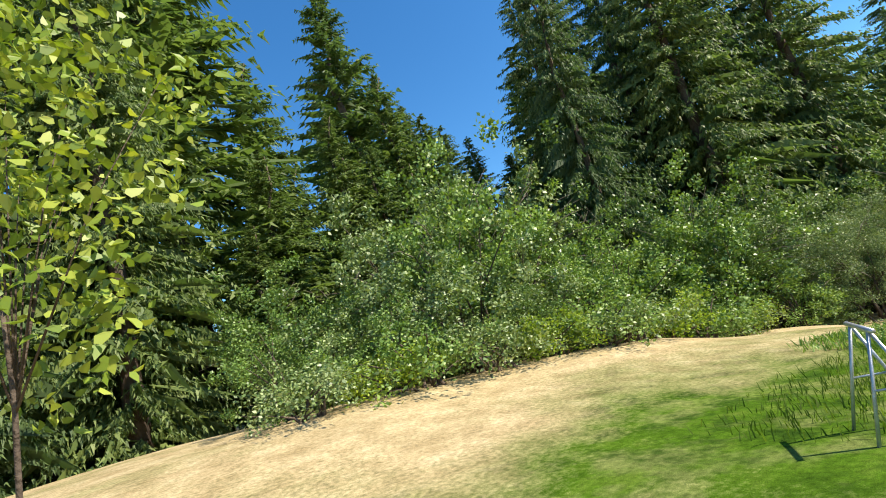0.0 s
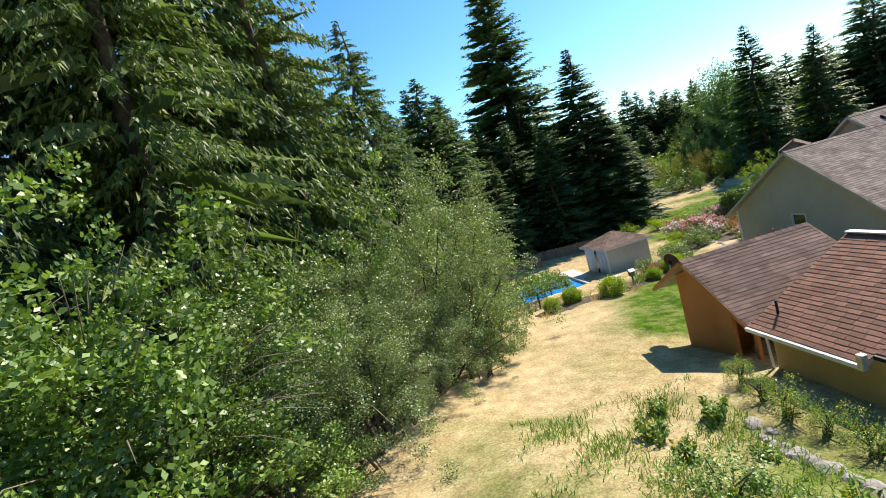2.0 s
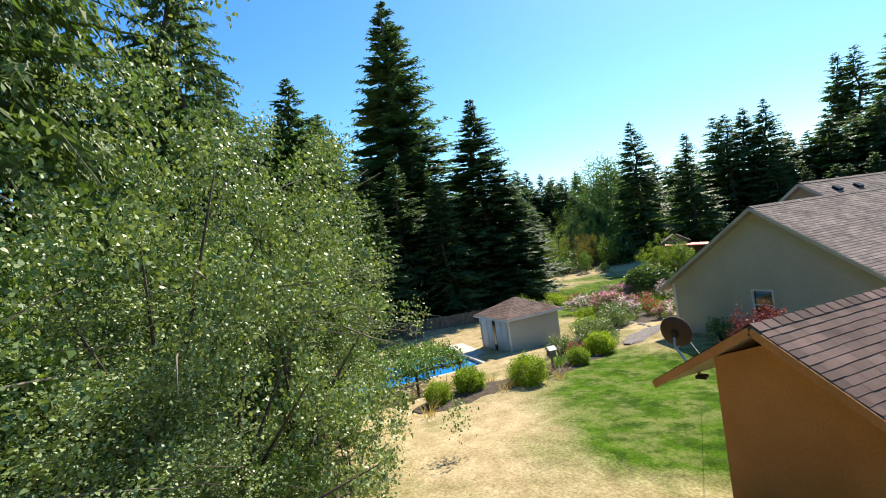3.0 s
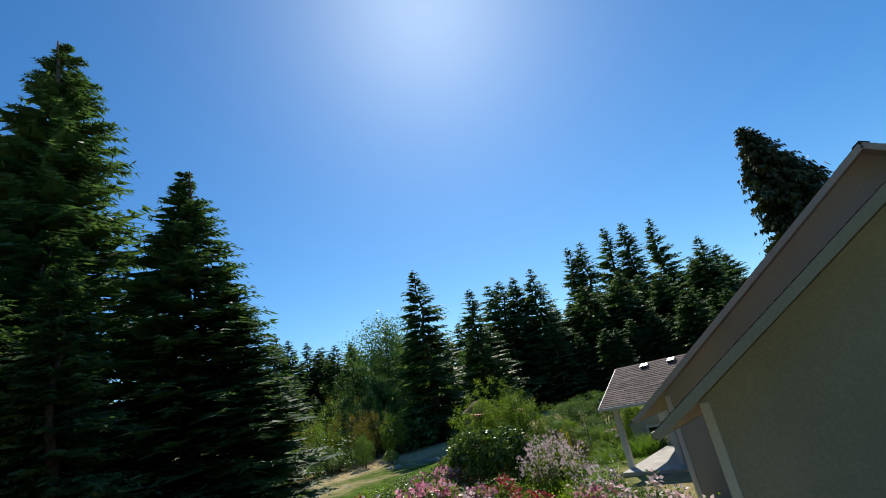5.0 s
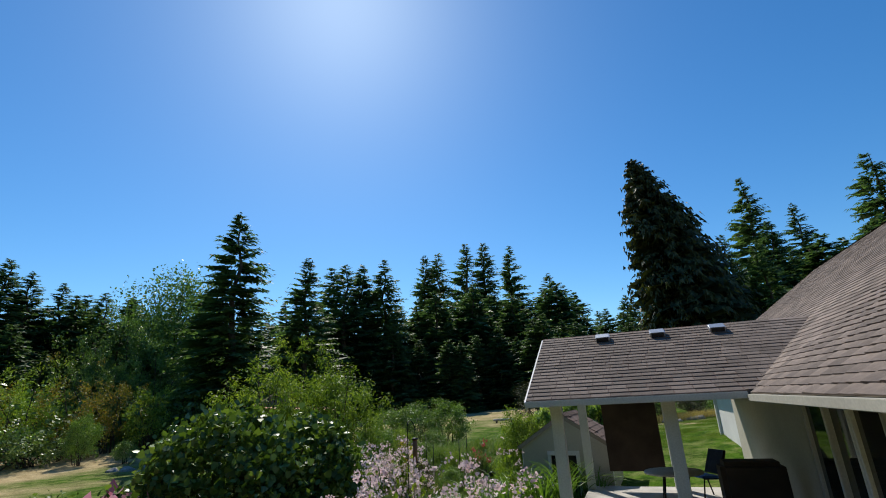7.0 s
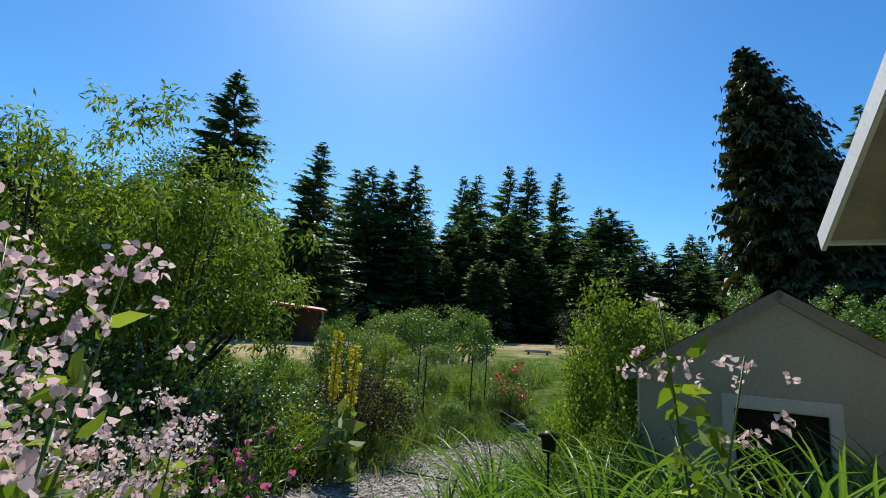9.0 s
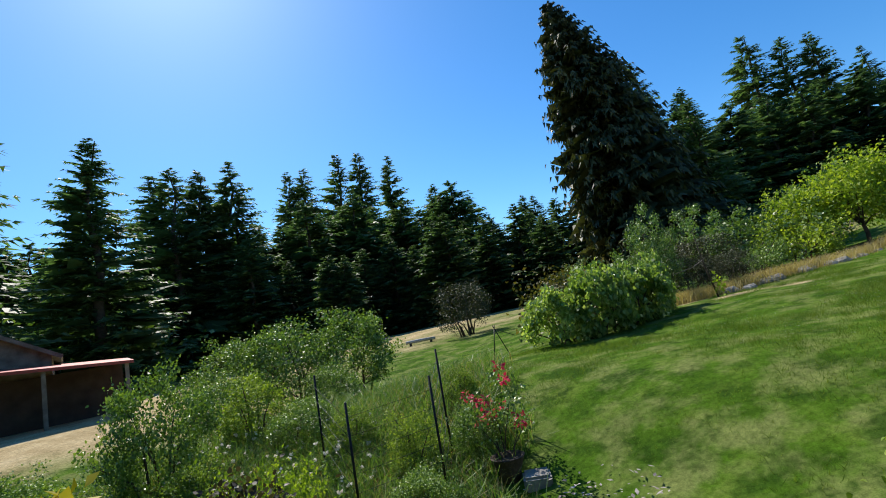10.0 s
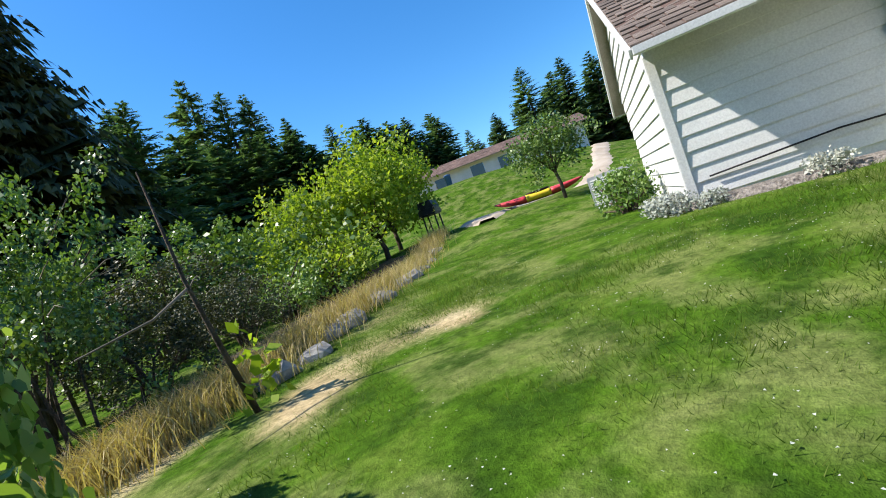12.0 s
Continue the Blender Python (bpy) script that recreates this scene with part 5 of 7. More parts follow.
for k, (x, y, h, kinds, nat, w) in enumerate([(-45.5, 24.0, 6.6, RUSTY, 3.9, 0.8), (-44.5, 26.8, 6.0, RUSTY, 3.9, 0.8), (-47, 21.5, 6.8, RUSTY, 3.9, 0.8), (-48.5, 18.5, 6.4, RUSTY, 3.9, 0.9), (-43.5, 29.4, 5.6, RUSTY, 3.9, 0.7), (-43, 21.4, 2.4, LOW, 1.45, 1.0), (-42.4, 23.4, 2.2, LOW, 1.45, 1.0), (-44.4, 19.2, 2.6, LOW, 1.45, 1.0),
        (-39.4, 24.6, 2.9, DENSE, 2.9, 0.6), (-40.2, 29.8, 4.4, BRIGHT, 2.9, 0.8), (-36.5, 25.6, 1.3, DENSE, 2.9, 1.0), (-41, 31.5, 2.4, RUST, 1.7, 1.2), (-38.5, 34.5, 3.2, ALDER, 3.9, 1.2), (-53, 33.5, 11, THICK, 3.9, 0.62), (-52.5, 36.5, 12.4, THICK, 3.9, 0.6), (-52, 39.4, 13.2, THICK, 3.9, 0.6), (-50, 41.8, 13.6, THICK, 3.9, 0.58), (-46.5, 40.4, 9.2, THICK, 3.9, 0.66), (-49.2, 32.6, 7.4, THICK, 3.9, 0.75), (-44.6, 36.8, 6.4, THICK, 3.9, 0.8), (-47.5, 36, 9.6, THICK, 3.9, 0.65),
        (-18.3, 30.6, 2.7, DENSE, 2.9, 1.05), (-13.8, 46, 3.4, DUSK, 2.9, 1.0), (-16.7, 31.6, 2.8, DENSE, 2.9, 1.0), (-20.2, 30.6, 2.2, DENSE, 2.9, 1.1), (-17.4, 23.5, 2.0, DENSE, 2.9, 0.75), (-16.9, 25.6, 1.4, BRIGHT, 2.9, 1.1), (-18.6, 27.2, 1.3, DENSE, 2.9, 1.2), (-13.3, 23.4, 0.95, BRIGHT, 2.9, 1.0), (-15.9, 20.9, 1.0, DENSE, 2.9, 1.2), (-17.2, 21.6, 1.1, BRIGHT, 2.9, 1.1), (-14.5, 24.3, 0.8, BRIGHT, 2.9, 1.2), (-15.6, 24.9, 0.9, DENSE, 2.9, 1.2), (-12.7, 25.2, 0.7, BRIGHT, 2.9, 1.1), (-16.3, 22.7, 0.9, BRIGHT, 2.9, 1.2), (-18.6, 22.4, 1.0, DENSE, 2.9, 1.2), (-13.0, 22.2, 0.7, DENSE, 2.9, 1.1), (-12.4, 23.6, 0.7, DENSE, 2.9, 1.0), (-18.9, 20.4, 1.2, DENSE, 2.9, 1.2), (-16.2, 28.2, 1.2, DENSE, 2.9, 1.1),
        (-10.1, 29.9, 1.35, GRAPES, 1.95, 0.85), (-8.9, 30.0, 1.7, GRAPES, 1.95, 0.7), (-7.8, 30.5, 1.5, GRAPES, 1.95, 0.75), (-7.05, 31.2, 1.6, GRAPES, 1.95, 0.45), (-5.4, 35.8, 3.3, ALDER, 3.9, 0.75), (-5.6, 34.2, 2.9, HAZEL, 5.9, 0.9), (-9.2, 32.2, 2.2, RUST, 1.7, 1.0),
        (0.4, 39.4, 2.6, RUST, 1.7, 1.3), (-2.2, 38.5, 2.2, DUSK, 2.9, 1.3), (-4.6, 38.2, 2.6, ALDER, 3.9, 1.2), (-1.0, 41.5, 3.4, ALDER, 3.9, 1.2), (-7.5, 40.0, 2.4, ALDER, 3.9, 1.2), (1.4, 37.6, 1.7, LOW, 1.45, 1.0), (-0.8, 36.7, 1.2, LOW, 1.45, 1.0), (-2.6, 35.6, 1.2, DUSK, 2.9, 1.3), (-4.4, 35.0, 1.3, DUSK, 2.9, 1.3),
        (-9.2, 18.35, 2.55, TALLR, 2.6, 0.7), (-9.15, 17.3, 1.0, RASPS, 1.6, 0.7), (-8.9, 19.3, 1.2, RASPS, 1.6, 0.7), (-9.7, 18.7, 1.5, RASPS, 1.6, 0.6), (-13.6, 15.2, 1.3, SHADY, 1.45, 0.9), (-15.0, 16.3, 1.5, SHADY, 1.45, 1.0), (-13.1, 14.1, 1.1, SHADY, 1.45, 0.8), (-14.6, 14.4, 1.4, SHADY, 1.45, 1.0), (-14.9, 22.2, 0.9, LOW, 1.45, 0.7),
        (20.4, -16.4, 0.45, LOW, 1.45, 1.7), (23.3, -17.2, 0.45, LOW, 1.45, 1.6), (25.2, -17.4, 0.5, LOW, 1.45, 1.7), (27.2, -18.6, 0.4, LOW, 1.45, 1.6)]):
    set_bush(kinds, x, y, h, 700 + k, nat, w)
for ob in FIRS + FAR + BIG + PALE + NEAR + HAZEL + ALDER + LOW + FARB + RUST + RUSTY + THICK + DENSE + BRIGHT + DUSK:
    if ob.name not in USED:
        for o in (*ob.children, ob):
            bpy.data.objects.remove(o)

# ---- lawns ----
r = np.random.default_rng(5)
n = 300000
xs, ys = r.uniform(-12.5, 1.5, n), r.uniform(21, 35.5, n)
keep = (dryness(xs, ys) + r.uniform(-0.25, 0.25, n) < 0.55) & ~((xs > -0.5) & (ys < 29.2)) & ~((xs > -2.2) & (ys < 25)) & (r.random(n) < 1.3 - 0.11 * np.hypot(xs + 5.5, ys - 28.5))
xs, ys = xs[keep], ys[keep]
# the grass stands in taller and shorter tufts
tall = np.sin(xs * 2.3 + 1.7 * np.sin(ys * 1.1)) + np.sin(ys * 2.9 + 2.1 * np.sin(xs * 0.9 + 1)) + 0.7 * np.sin(xs * 6.1 + ys * 4.7 + 2 * np.sin(ys * 3.3)) + 0.6 * np.sin(xs * 9.7 - ys * 7.9)
tall = np.clip(0.5 + 0.3 * tall, 0, 1)
keep = r.random(len(xs)) < 0.45 + 0.55 * tall
lawn_of("lawn_grass", "short green lawn grass with dry patches", 1, xs[keep], ys[keep], 0.03 + 0.075 * tall[keep], 0.0035, "grass")


# ---- flowers and small plants ----
def lathe(name, profile, mat, sides=20, m=None):
    """A turned shape from (radius, height) pairs."""
    verts, faces = [], []
    for rad, z in profile:
        verts += [(rad * math.cos(2 * math.pi * k / sides), rad * math.sin(2 * math.pi * k / sides), z) for k in range(sides)]
    for i in range(len(profile) - 1):
        faces += [(i * sides + k, i * sides + (k + 1) % sides, (i + 1) * sides + (k + 1) % sides, (i + 1) * sides + k) for k in range(sides)]
    faces += [tuple(range(sides))[::-1], tuple(range((len(profile) - 1) * sides, len(profile) * sides))]
    if m is not None:
        verts = [m @ Vector(v) for v in verts]
    return mesh_of(name, verts, faces, mat, True)


def at_ground(ob, x, y, up=0.0, turn=0.0, scale=1.0):
    ob.location, ob.rotation_euler, ob.scale = (x, y, gz(x, y) + up), (0, 0, radians(turn)), (scale,) * 3
    return ob


def many(kind, spots, group, seed=0):
    """The thing itself at the first spot and copies at the rest: (x, y, scale)."""
    r = random.Random(seed)
    for k, (x, y, s) in enumerate(spots):
        ob = kind if k == 0 else copy_thing(kind, Matrix.Translation((0, 0, 0)))
        ob.matrix_basis = Matrix.Translation((x, y, gz(x, y) - 0.03)) @ Matrix.Rotation(r.uniform(0, 6.28), 4, "Z") @ Matrix.Diagonal((s, s, s, 1))
        if len(spots) > 1:
            ob["group"] = group


STRAPS = {}


def strap_leaf(mat, k):
    """One long arching leaf with a keel, a unit high."""
    if (mat, k) not in STRAPS:
        r = random.Random(k)
        bend, verts, faces = r.uniform(0.25, 1.0), [], []
        for i in range(7):
            u = i / 6
            x, z, w = bend * u * u, u * (1 - 0.28 * bend * u * u), 0.019 * (1 - u ** 3) + 0.001
            verts += [(x, -w, z + w * 0.5), (x + 0.004, 0, z), (x, w, z + w * 0.5)]
        for i in range(6):
            faces += [(3 * i + c, 3 * i + c + 1, 3 * i + c + 4, 3 * i + c + 3) for c in (0, 1)]
        STRAPS[mat, k] = mesh_of("leaf", verts, faces, M[mat], True)
    return STRAPS[mat, k]


def clump(name, label, seed, n, spread, height, width, mat, lean=0.9, category="plant"):
    """A tuft of arching strap leaves, each a part of its own."""
    r = random.Random(seed)
    root = thing(name)
    for k in range(n):
        a, d, h = r.uniform(0, 6.28), spread * math.sqrt(r.random()), height * r.uniform(0.55, 1.25)
        ob = part("leaf", strap_leaf(mat, k % 9), root)
        ob.matrix_local = pose(d * math.cos(a), d * math.sin(a), -0.03, 0, 0, math.degrees(a) + r.uniform(-50, 50)) @ pose(0, 0, 0, r.uniform(-8, 8), lean * r.uniform(0, 22), 0) @ Matrix.Diagonal((h, width / 0.016 * h ** 0.3, h, 1))
    return tagged(root, label, category)


def tall_flower(name, label, seed, stems, spread, height, leaf, leaf_mat, petal_mat, petal, per, heads, head_spread=0.1, slim=0.22):
    """Upright leafy stems with heads of petals."""
    r = random.Random(seed)
    root = thing(name)
    feet = [(r.gauss(0, spread), r.gauss(0, spread)) for _ in range(stems)]
    tips, mids = [], []
    for fx, fy in feet:
        h = height * r.uniform(0.65, 1.05)
        tip = Vector((fx * 1.3 + r.uniform(-0.1, 0.1), fy * 1.3 + r.uniform(-0.1, 0.1), h))
        part("stem", tube("stem", [(fx, fy, -0.05), (fx * 1.1, fy * 1.1, h * 0.5), tip], [0.009, 0.007, 0.004], M["vine"], 5), root)
        for j in range(heads):
            tips.append(tip + Vector((r.gauss(0, head_spread), r.gauss(0, head_spread), -0.22 * height * r.random())))
        for j in range(9):
            f = 0.12 + 0.8 * j / 9
            mids.append(Vector((fx * (1 + 0.3 * f), fy * (1 + 0.3 * f), h * f)))
    v, f = leaves(seed, np.array(mids), 0.05, 4, leaf, hang=0.3, slim=slim, fine=True)
    part("foliage", tri_mesh("foliage", v, f, M[leaf_mat]), root)
    v, f = leaves(seed + 1, np.array(tips), head_spread * 0.35, per, petal, slim=0.45, fine=True)
    part("blossom", tri_mesh("blossom", v, f, M[petal_mat]), root)
    return tagged(root, label, "flower")


def tree(name, label, seed, height, crown_r, crown_h, n, spread, count, leaf, mat, fork=0.3, thick=0.07, hang=0.0, slim=0.32, low=0.1, fine=False):
    """A small broad-leaved tree: a trunk, limbs, and leaves in clumps."""
    root = thing(name)
    c = clumps(seed, n, crown_r, crown_r, crown_h / 2, height - crown_h / 2, 0.35, low)
    r = random.Random(seed)
    f = Vector((r.uniform(-0.08, 0.08), r.uniform(-0.08, 0.08), height * fork))
    part("trunk", tube("trunk", [(0, 0, -0.2), (0.02, 0, height * fork * 0.5), f, f + Vector((0.03, 0.02, height * 0.25))], [thick * 1.2, thick, thick * 0.85, thick * 0.4], M["bark"], 8), root)
    for i in range(9):
        e = Vector(c[r.randrange(len(c))])
        k = f.lerp(e, 0.5) + Vector((0, 0, 0.12))
        part("limb", tube("limb", [f - Vector((0, 0, 0.05)), k, e], [thick * 0.5, thick * 0.3, thick * 0.08], M["bark"], 5), root)
    v, q = leaves(seed, c, spread, count, leaf, hang=hang, slim=slim, fine=fine)
    part("crown", tri_mesh("crown", v, q, M[mat]), root)
    return tagged(root, label, "tree")


at_ground(tree("alder_tree", "tall rounded broad-leaved tree before the firs", 300, 14, 3.6, 11, 170, 1.0, 70, 0.26, "alder", 0.25, 0.25), -53.6, 42.0, 0, 0, 1.3)
# small tree with yellow-green leaves at the edge of the field's top
small = tree("young_tulip_tree", "young tree with big bright yellow-green leaves", 301, 4.75, 0.8, 3.2, 84, 0.17, 26, 0.085, "tulip", 0.36, 0.014, slim=0.27, fine=True)
at_ground(small, 38.95, -19.0)
# beside the field
at_ground(bush("golden_bush", "rounded shrub thick with yellow flowers", 302, 0.62, 0.62, 0.62, 60, 0.2, 34, 0.07, "hazel", z0=0.55, flowers=("yellow", 1.0, 0.13)), 23.8, -18.4, 0, 0, 1.1)
ROCK = []


def rock(seed):
    bm = bmesh.new()
    bmesh.ops.create_icosphere(bm, subdivisions=2, radius=0.5)
    for v in bm.verts:
        v.co *= 1 + 0.35 * noise.noise(v.co * 2.1 + Vector((seed * 3.7, 0, 0)))
        v.co.z *= 0.65
    return tagged(new("rock", finish(bm, "rock", M["stone"], 0, False)), "grey weathered garden rock", "rock")


def rocks(line, size, n, seed, group):
    r = random.Random(seed)
    spots = []
    for k in range(n):
        u = (k + r.uniform(0.2, 0.8)) / n * (len(line) - 1.001)
        a, b = Vector(line[int(u)]), Vector(line[int(u) + 1])
        p = a.lerp(b, u - int(u))
        spots.append((p.x + r.uniform(-0.15, 0.15), p.y + r.uniform(-0.15, 0.15), size * r.uniform(0.6, 1.3)))
    many(rock(seed), spots, group, seed)


rocks([(17.3, -13.8), (18.8, -14.1), (20.2, -14.2), (23.2, -15.2)], 0.36, 34, 1, "rocks edging the bed")
rocks([(34.2, -16.6), (34.9, -16.9), (35.9, -16.0)], 0.34, 9, 2, "rocks by the slope")
rocks([(-34, 22.8), (-31, 24.6), (-29, 24)], 0.7, 9, 3, "rocks in the far bed")
rocks([(-19.4, 10.6), (-18.4, 12.8), (-19.6, 14.4)], 0.4, 10, 4, "rocks in the flower bed")
rocks([(-4.6, 32.5), (-2.0, 33.4), (0.5, 34.2), (3.9, 35.6)], 0.5, 15, 5, "rocks on the lawn's edge")
rocks([(-1.6, -2.4), (-2.8, 0.6), (-4.6, 1.8), (-7.5, 2.2)], 0.35, 13, 6, "stones along the path")

rocks([(-20.6, 11.2), (-19.4, 12.0)], 0.4, 6, 7, "stones piled in the garden")
rocks([(-23.5, 15.5), (-20.5, 17.0), (-18.5, 16.0)], 0.5, 9, 8, "pale stones before the bushes")
r = np.random.default_rng(71)
p = np.stack([r.uniform(-8, 0, 260), r.uniform(23.5, 31, 260), 0 * r.random(260)], -1)
p[:, 2] = land(p[:, 0], p[:, 1]) + 0.05
v, f = leaves(72, p, 0.35, 6, 0.014, slim=0.5)
v[:, 2] = np.repeat(land(v[::4, 0], v[::4, 1]) + 0.045, 4) + np.tile([0, 0.004, 0, 0.004], len(v) // 4)
tagged(new("clover_flowers", tri_mesh("clover_flowers", v, f, M["white_petal"])), "small white clover flowers scattered in the lawn", "flowers", kind="stuff")
# trestle of grey metal tube
tr = thing("metal_trestle")
for s in (-1, 1):
    for e in (-1, 1):
        part("leg", tube("leg", [(s * 0.42, e * 0.38, -0.05), (s * 0.3, 0, 1.25)], 0.022, M["pale_metal"], 6), tr)
    part("brace", tube("brace", [(s * 0.37, -0.2, 0.6), (s * 0.37, 0.2, 0.6)], 0.014, M["pale_metal"], 6), tr)
part("top_bar", tube("top_bar", [(-0.45, 0, 1.25), (0.45, 0, 1.25)], 0.03, M["pale_metal"], 8), tr)
at_ground(tagged(tr, "grey metal trestle standing on the grass", "trestle"), 33.75, -17.35, 0, 30, 0.66)


# ---- the field shed's dish ----
def dish(name, label, m, rad, parent=None, arm=0.55, face="white"):
    """A dish with its rim, back bracket, feed arm and mast; it faces along +y of m."""
    root = new(name)
    if parent:
        root.parent = parent
        root.matrix_local = m
    else:
        root.matrix_world = m
    prof = [(rad * u, 0.22 * rad * u * u) for u in (0.02, 0.25, 0.5, 0.75, 1.0)]
    prof += [(rad * 1.02, 0.22 * rad + 0.01), (rad * 1.0, 0.22 * rad - 0.012)] + [(rad * u, 0.22 * rad * u * u - 0.014) for u in (0.75, 0.5, 0.25, 0.02)]
    part("reflector", lathe("reflector", prof, M[face], 32, Matrix.Rotation(radians(-72), 4, "X") @ Matrix.Diagonal((0.92, 1.05, 1, 1))), root)
    part("feed_arm", tube("feed_arm", [(0, 0.0, -rad * 0.9), (0, arm * 0.6, -rad * 0.85), (0, arm, -rad * 0.25)], 0.016, M["pale_metal"], 6), root)
    part("feed_horn", box("feed_horn", -0.05, 0.05, arm - 0.09, arm + 0.03, -rad * 0.3, -rad * 0.12, M["white"], 0.012), root)
    part("bracket", box("bracket", -0.05, 0.05, -0.1, -0.005, -0.07, 0.07, M["dark_metal" if face == "blind" else "pale_metal"], 0.01), root)
    return root if parent else tagged(root, label, "satellite dish")


# Reflector and bracket take dark colours for the shade on the dish's back.
d0 = dish("satellite_dish", "satellite dish coloured dark for the shade on its back, on a bent grey mast", pose(9.6, -10.35, 3.3, 0, 0, 25), 0.34, None, 0.35, "blind")
part("mast", tube("mast", [(0.0, -0.06, 0.0), (0.0, -0.12, -0.25), (0.35, -0.35, -0.62), (0.55, -0.45, -0.7)], 0.028, M["pale_metal"], 8), d0)
part("foot_plate", box("foot_plate", 0.45, 0.65, -0.55, -0.35, -0.76, -0.7, M["dark_metal"], 0.01), d0)
# clothes line from the house corner
wire = tagged(new("clothes_line", tube("clothes_line", [(0.0, -0.04, 0.12), (3.2, -3.0, 0.55), (6.2, -6.0, 1.35), (10.4, -10.6, 2.9)], 0.005, M["white"], 5)), "thin white line strung from the house to the shed", "line")
# red maple and shrubs by the gable wall
at_ground(bush("red_maple", "small maple with dark red feathery leaves", 310, 0.85, 0.85, 0.8, 60, 0.28, 44, 0.11, "red", z0=1.3, hang=0.6, category="tree", slim=0.18), 6.4, -3.2)
at_ground(bush("wall_climber", "dark green shrub against the house wall", 311, 0.9, 0.3, 0.55, 40, 0.22, 30, 0.1, "vine", z0=0.7), 2.4, -0.45)
at_ground(bush("green_shrub", "yellow-green leafy shrub below the maple", 312, 0.8, 0.8, 0.5, 50, 0.25, 34, 0.12, "lime", z0=0.5), 7.6, -4.2)

# ---- along the pool garden ----
ball = bush("clipped_shrub", "clipped round yellow-green shrub", 320, 0.5, 0.5, 0.4, 120, 0.12, 50, 0.06, "lime", z0=0.36, hollow=0.8, many=3, low=0.0, lump=0.2)
many(ball, [(-0.2, -6.0, 0.9), (-1.2, -4.0, 1.25), (1.3, -9.4, 1.35), (0.6, -11.6, 1.1), (1.0, -13.0, 0.9), (-0.6, -11.2, 0.9)], "clipped shrubs along the pool garden")
grey = bush("sage_bush", "spreading grey-green sage bush", 322, 0.95, 0.95, 0.6, 80, 0.2, 40, 0.09, "hazel", z0=0.55)
many(grey, [(-2.6, -3.0, 1.1), (-4.2, -2.2, 0.95), (-3.0, -5.0, 0.8), (-6.0, 1.0, 1.0), (-7.8, 2.4, 1.0), (-3.4, 3.2, 0.8), (-13.8, 6.0, 1.2), (-16.5, 9.4, 1.1)], "grey-green shrubs in the flower bed")
rhodo = bush("hydrangea_bush", "rounded bush covered in pink flower heads", 324, 0.95, 0.95, 0.65, 60, 0.22, 34, 0.11, "alder", z0=0.6, flowers=("pink", 1.0, 0.17))
many(rhodo, [(-9.6, 3.4, 1.25), (-13.3, 8.3, 1.3), (-9.0, 4.9, 0.9), (-4.7, 3.9, 0.75), (-11.2, 5.6, 1.0)], "pink bushes on the flower slope")
coral = bush("rose_bush", "low bush with coral red flowers", 326, 0.7, 0.7, 0.5, 44, 0.2, 30, 0.1, "alder", z0=0.5, flowers=("red_petal", 0.6, 0.12))
many(coral, [(-9.6, 6.6, 1.1), (-1.9, -4.9, 0.6), (-6.9, 4.9, 0.9), (-15.4, 5.2, 1.0)], "red-flowered bushes")
blush = bush("pale_hydrangea", "bush with pale pink and cream flower heads", 328, 0.8, 0.8, 0.6, 50, 0.2, 30, 0.1, "alder", z0=0.55, flowers=("blush", 0.9, 0.15))
many(blush, [(-8.0, 3.4, 1.0), (-2.9, 2.8, 0.9), (-12.2, 3.2, 1.1), (-14.6, 7.8, 1.0), (-5.6, 6.2, 0.9)], "pale flowering bushes")
gold = bush("golden_shrub", "golden-leaved rounded garden shrub", 330, 0.7, 0.7, 0.5, 50, 0.2, 34, 0.09, "lime", z0=0.45)
many(gold, [(-7.2, -0.3, 1.0), (-9.2, 1.4, 1.1), (-5.2, 4.6, 1.0), (-16.9, 7.2, 1.2), (-17.8, 5.0, 1.3), (-20.5, 3.0, 1.2), (-8.3, 7.6, 0.9), (-10.4, 8.6, 1.0)], "golden shrubs")
iris = clump("iris_clump", "tuft of upright green iris leaves", 332, 40, 0.22, 0.75, 0.016, "strap", 0.35)
many(iris, [(-0.4, -6.9, 1.0), (-0.9, -6.5, 0.9), (-3.4, -1.4, 0.8), (-6.6, 3.0, 0.9)], "iris tufts")
stalk = clump("dry_stalk_tuft", "tuft of dry tan stalks", 334, 30, 0.28, 0.75, 0.011, "dry_stalk", 0.4)
many(stalk, [(1.2, -7.9, 0.9), (0.5, -8.3, 0.8), (-0.2, -9.4, 0.9), (-0.6, -10.2, 0.8), (1.6, -10.6, 0.8), (-1.2, -12.2, 0.9), (0.0, -12.4, 1.0), (-2.0, -13.4, 0.9), (-1.7, -7.4, 0.7), (2.2, -13.8, 0.8)], "dry stalks along the pool garden")

# arbor with a vine beside the pool
arb = thing("vine_arbor")
AX0, AX1, AY0, AY1 = -6.8, -2.8, -14.8, -10.6
for x in (AX0, AX1):
    for y in (AY0, (AY0 + AY1) / 2, AY1):
        part("post", box("post", x - 0.05, x + 0.05, y - 0.05, y + 0.05, gz(x, y) - 0.1, 0.42, M["blind"], 0.008), arb)
    beam("rail", (x, AY0 - 0.2, 0.45), (x, AY1 + 0.2, 0.45), 0.06, 0.1, M["blind"], arb)
for k in range(6):
    y = AY0 + (AY1 - AY0) * k / 5
    beam("rafter", (AX0 - 0.25, y, 0.53), (AX1 + 0.25, y, 0.53), 0.04, 0.07, M["blind"], arb)
r = np.random.default_rng(41)
c = np.stack([r.uniform(AX0 - 0.3, AX1 + 0.3, 230), r.uniform(AY0 - 0.4, AY1 + 0.3, 230), 0.66 + r.normal(0, 0.09, 230)], -1)
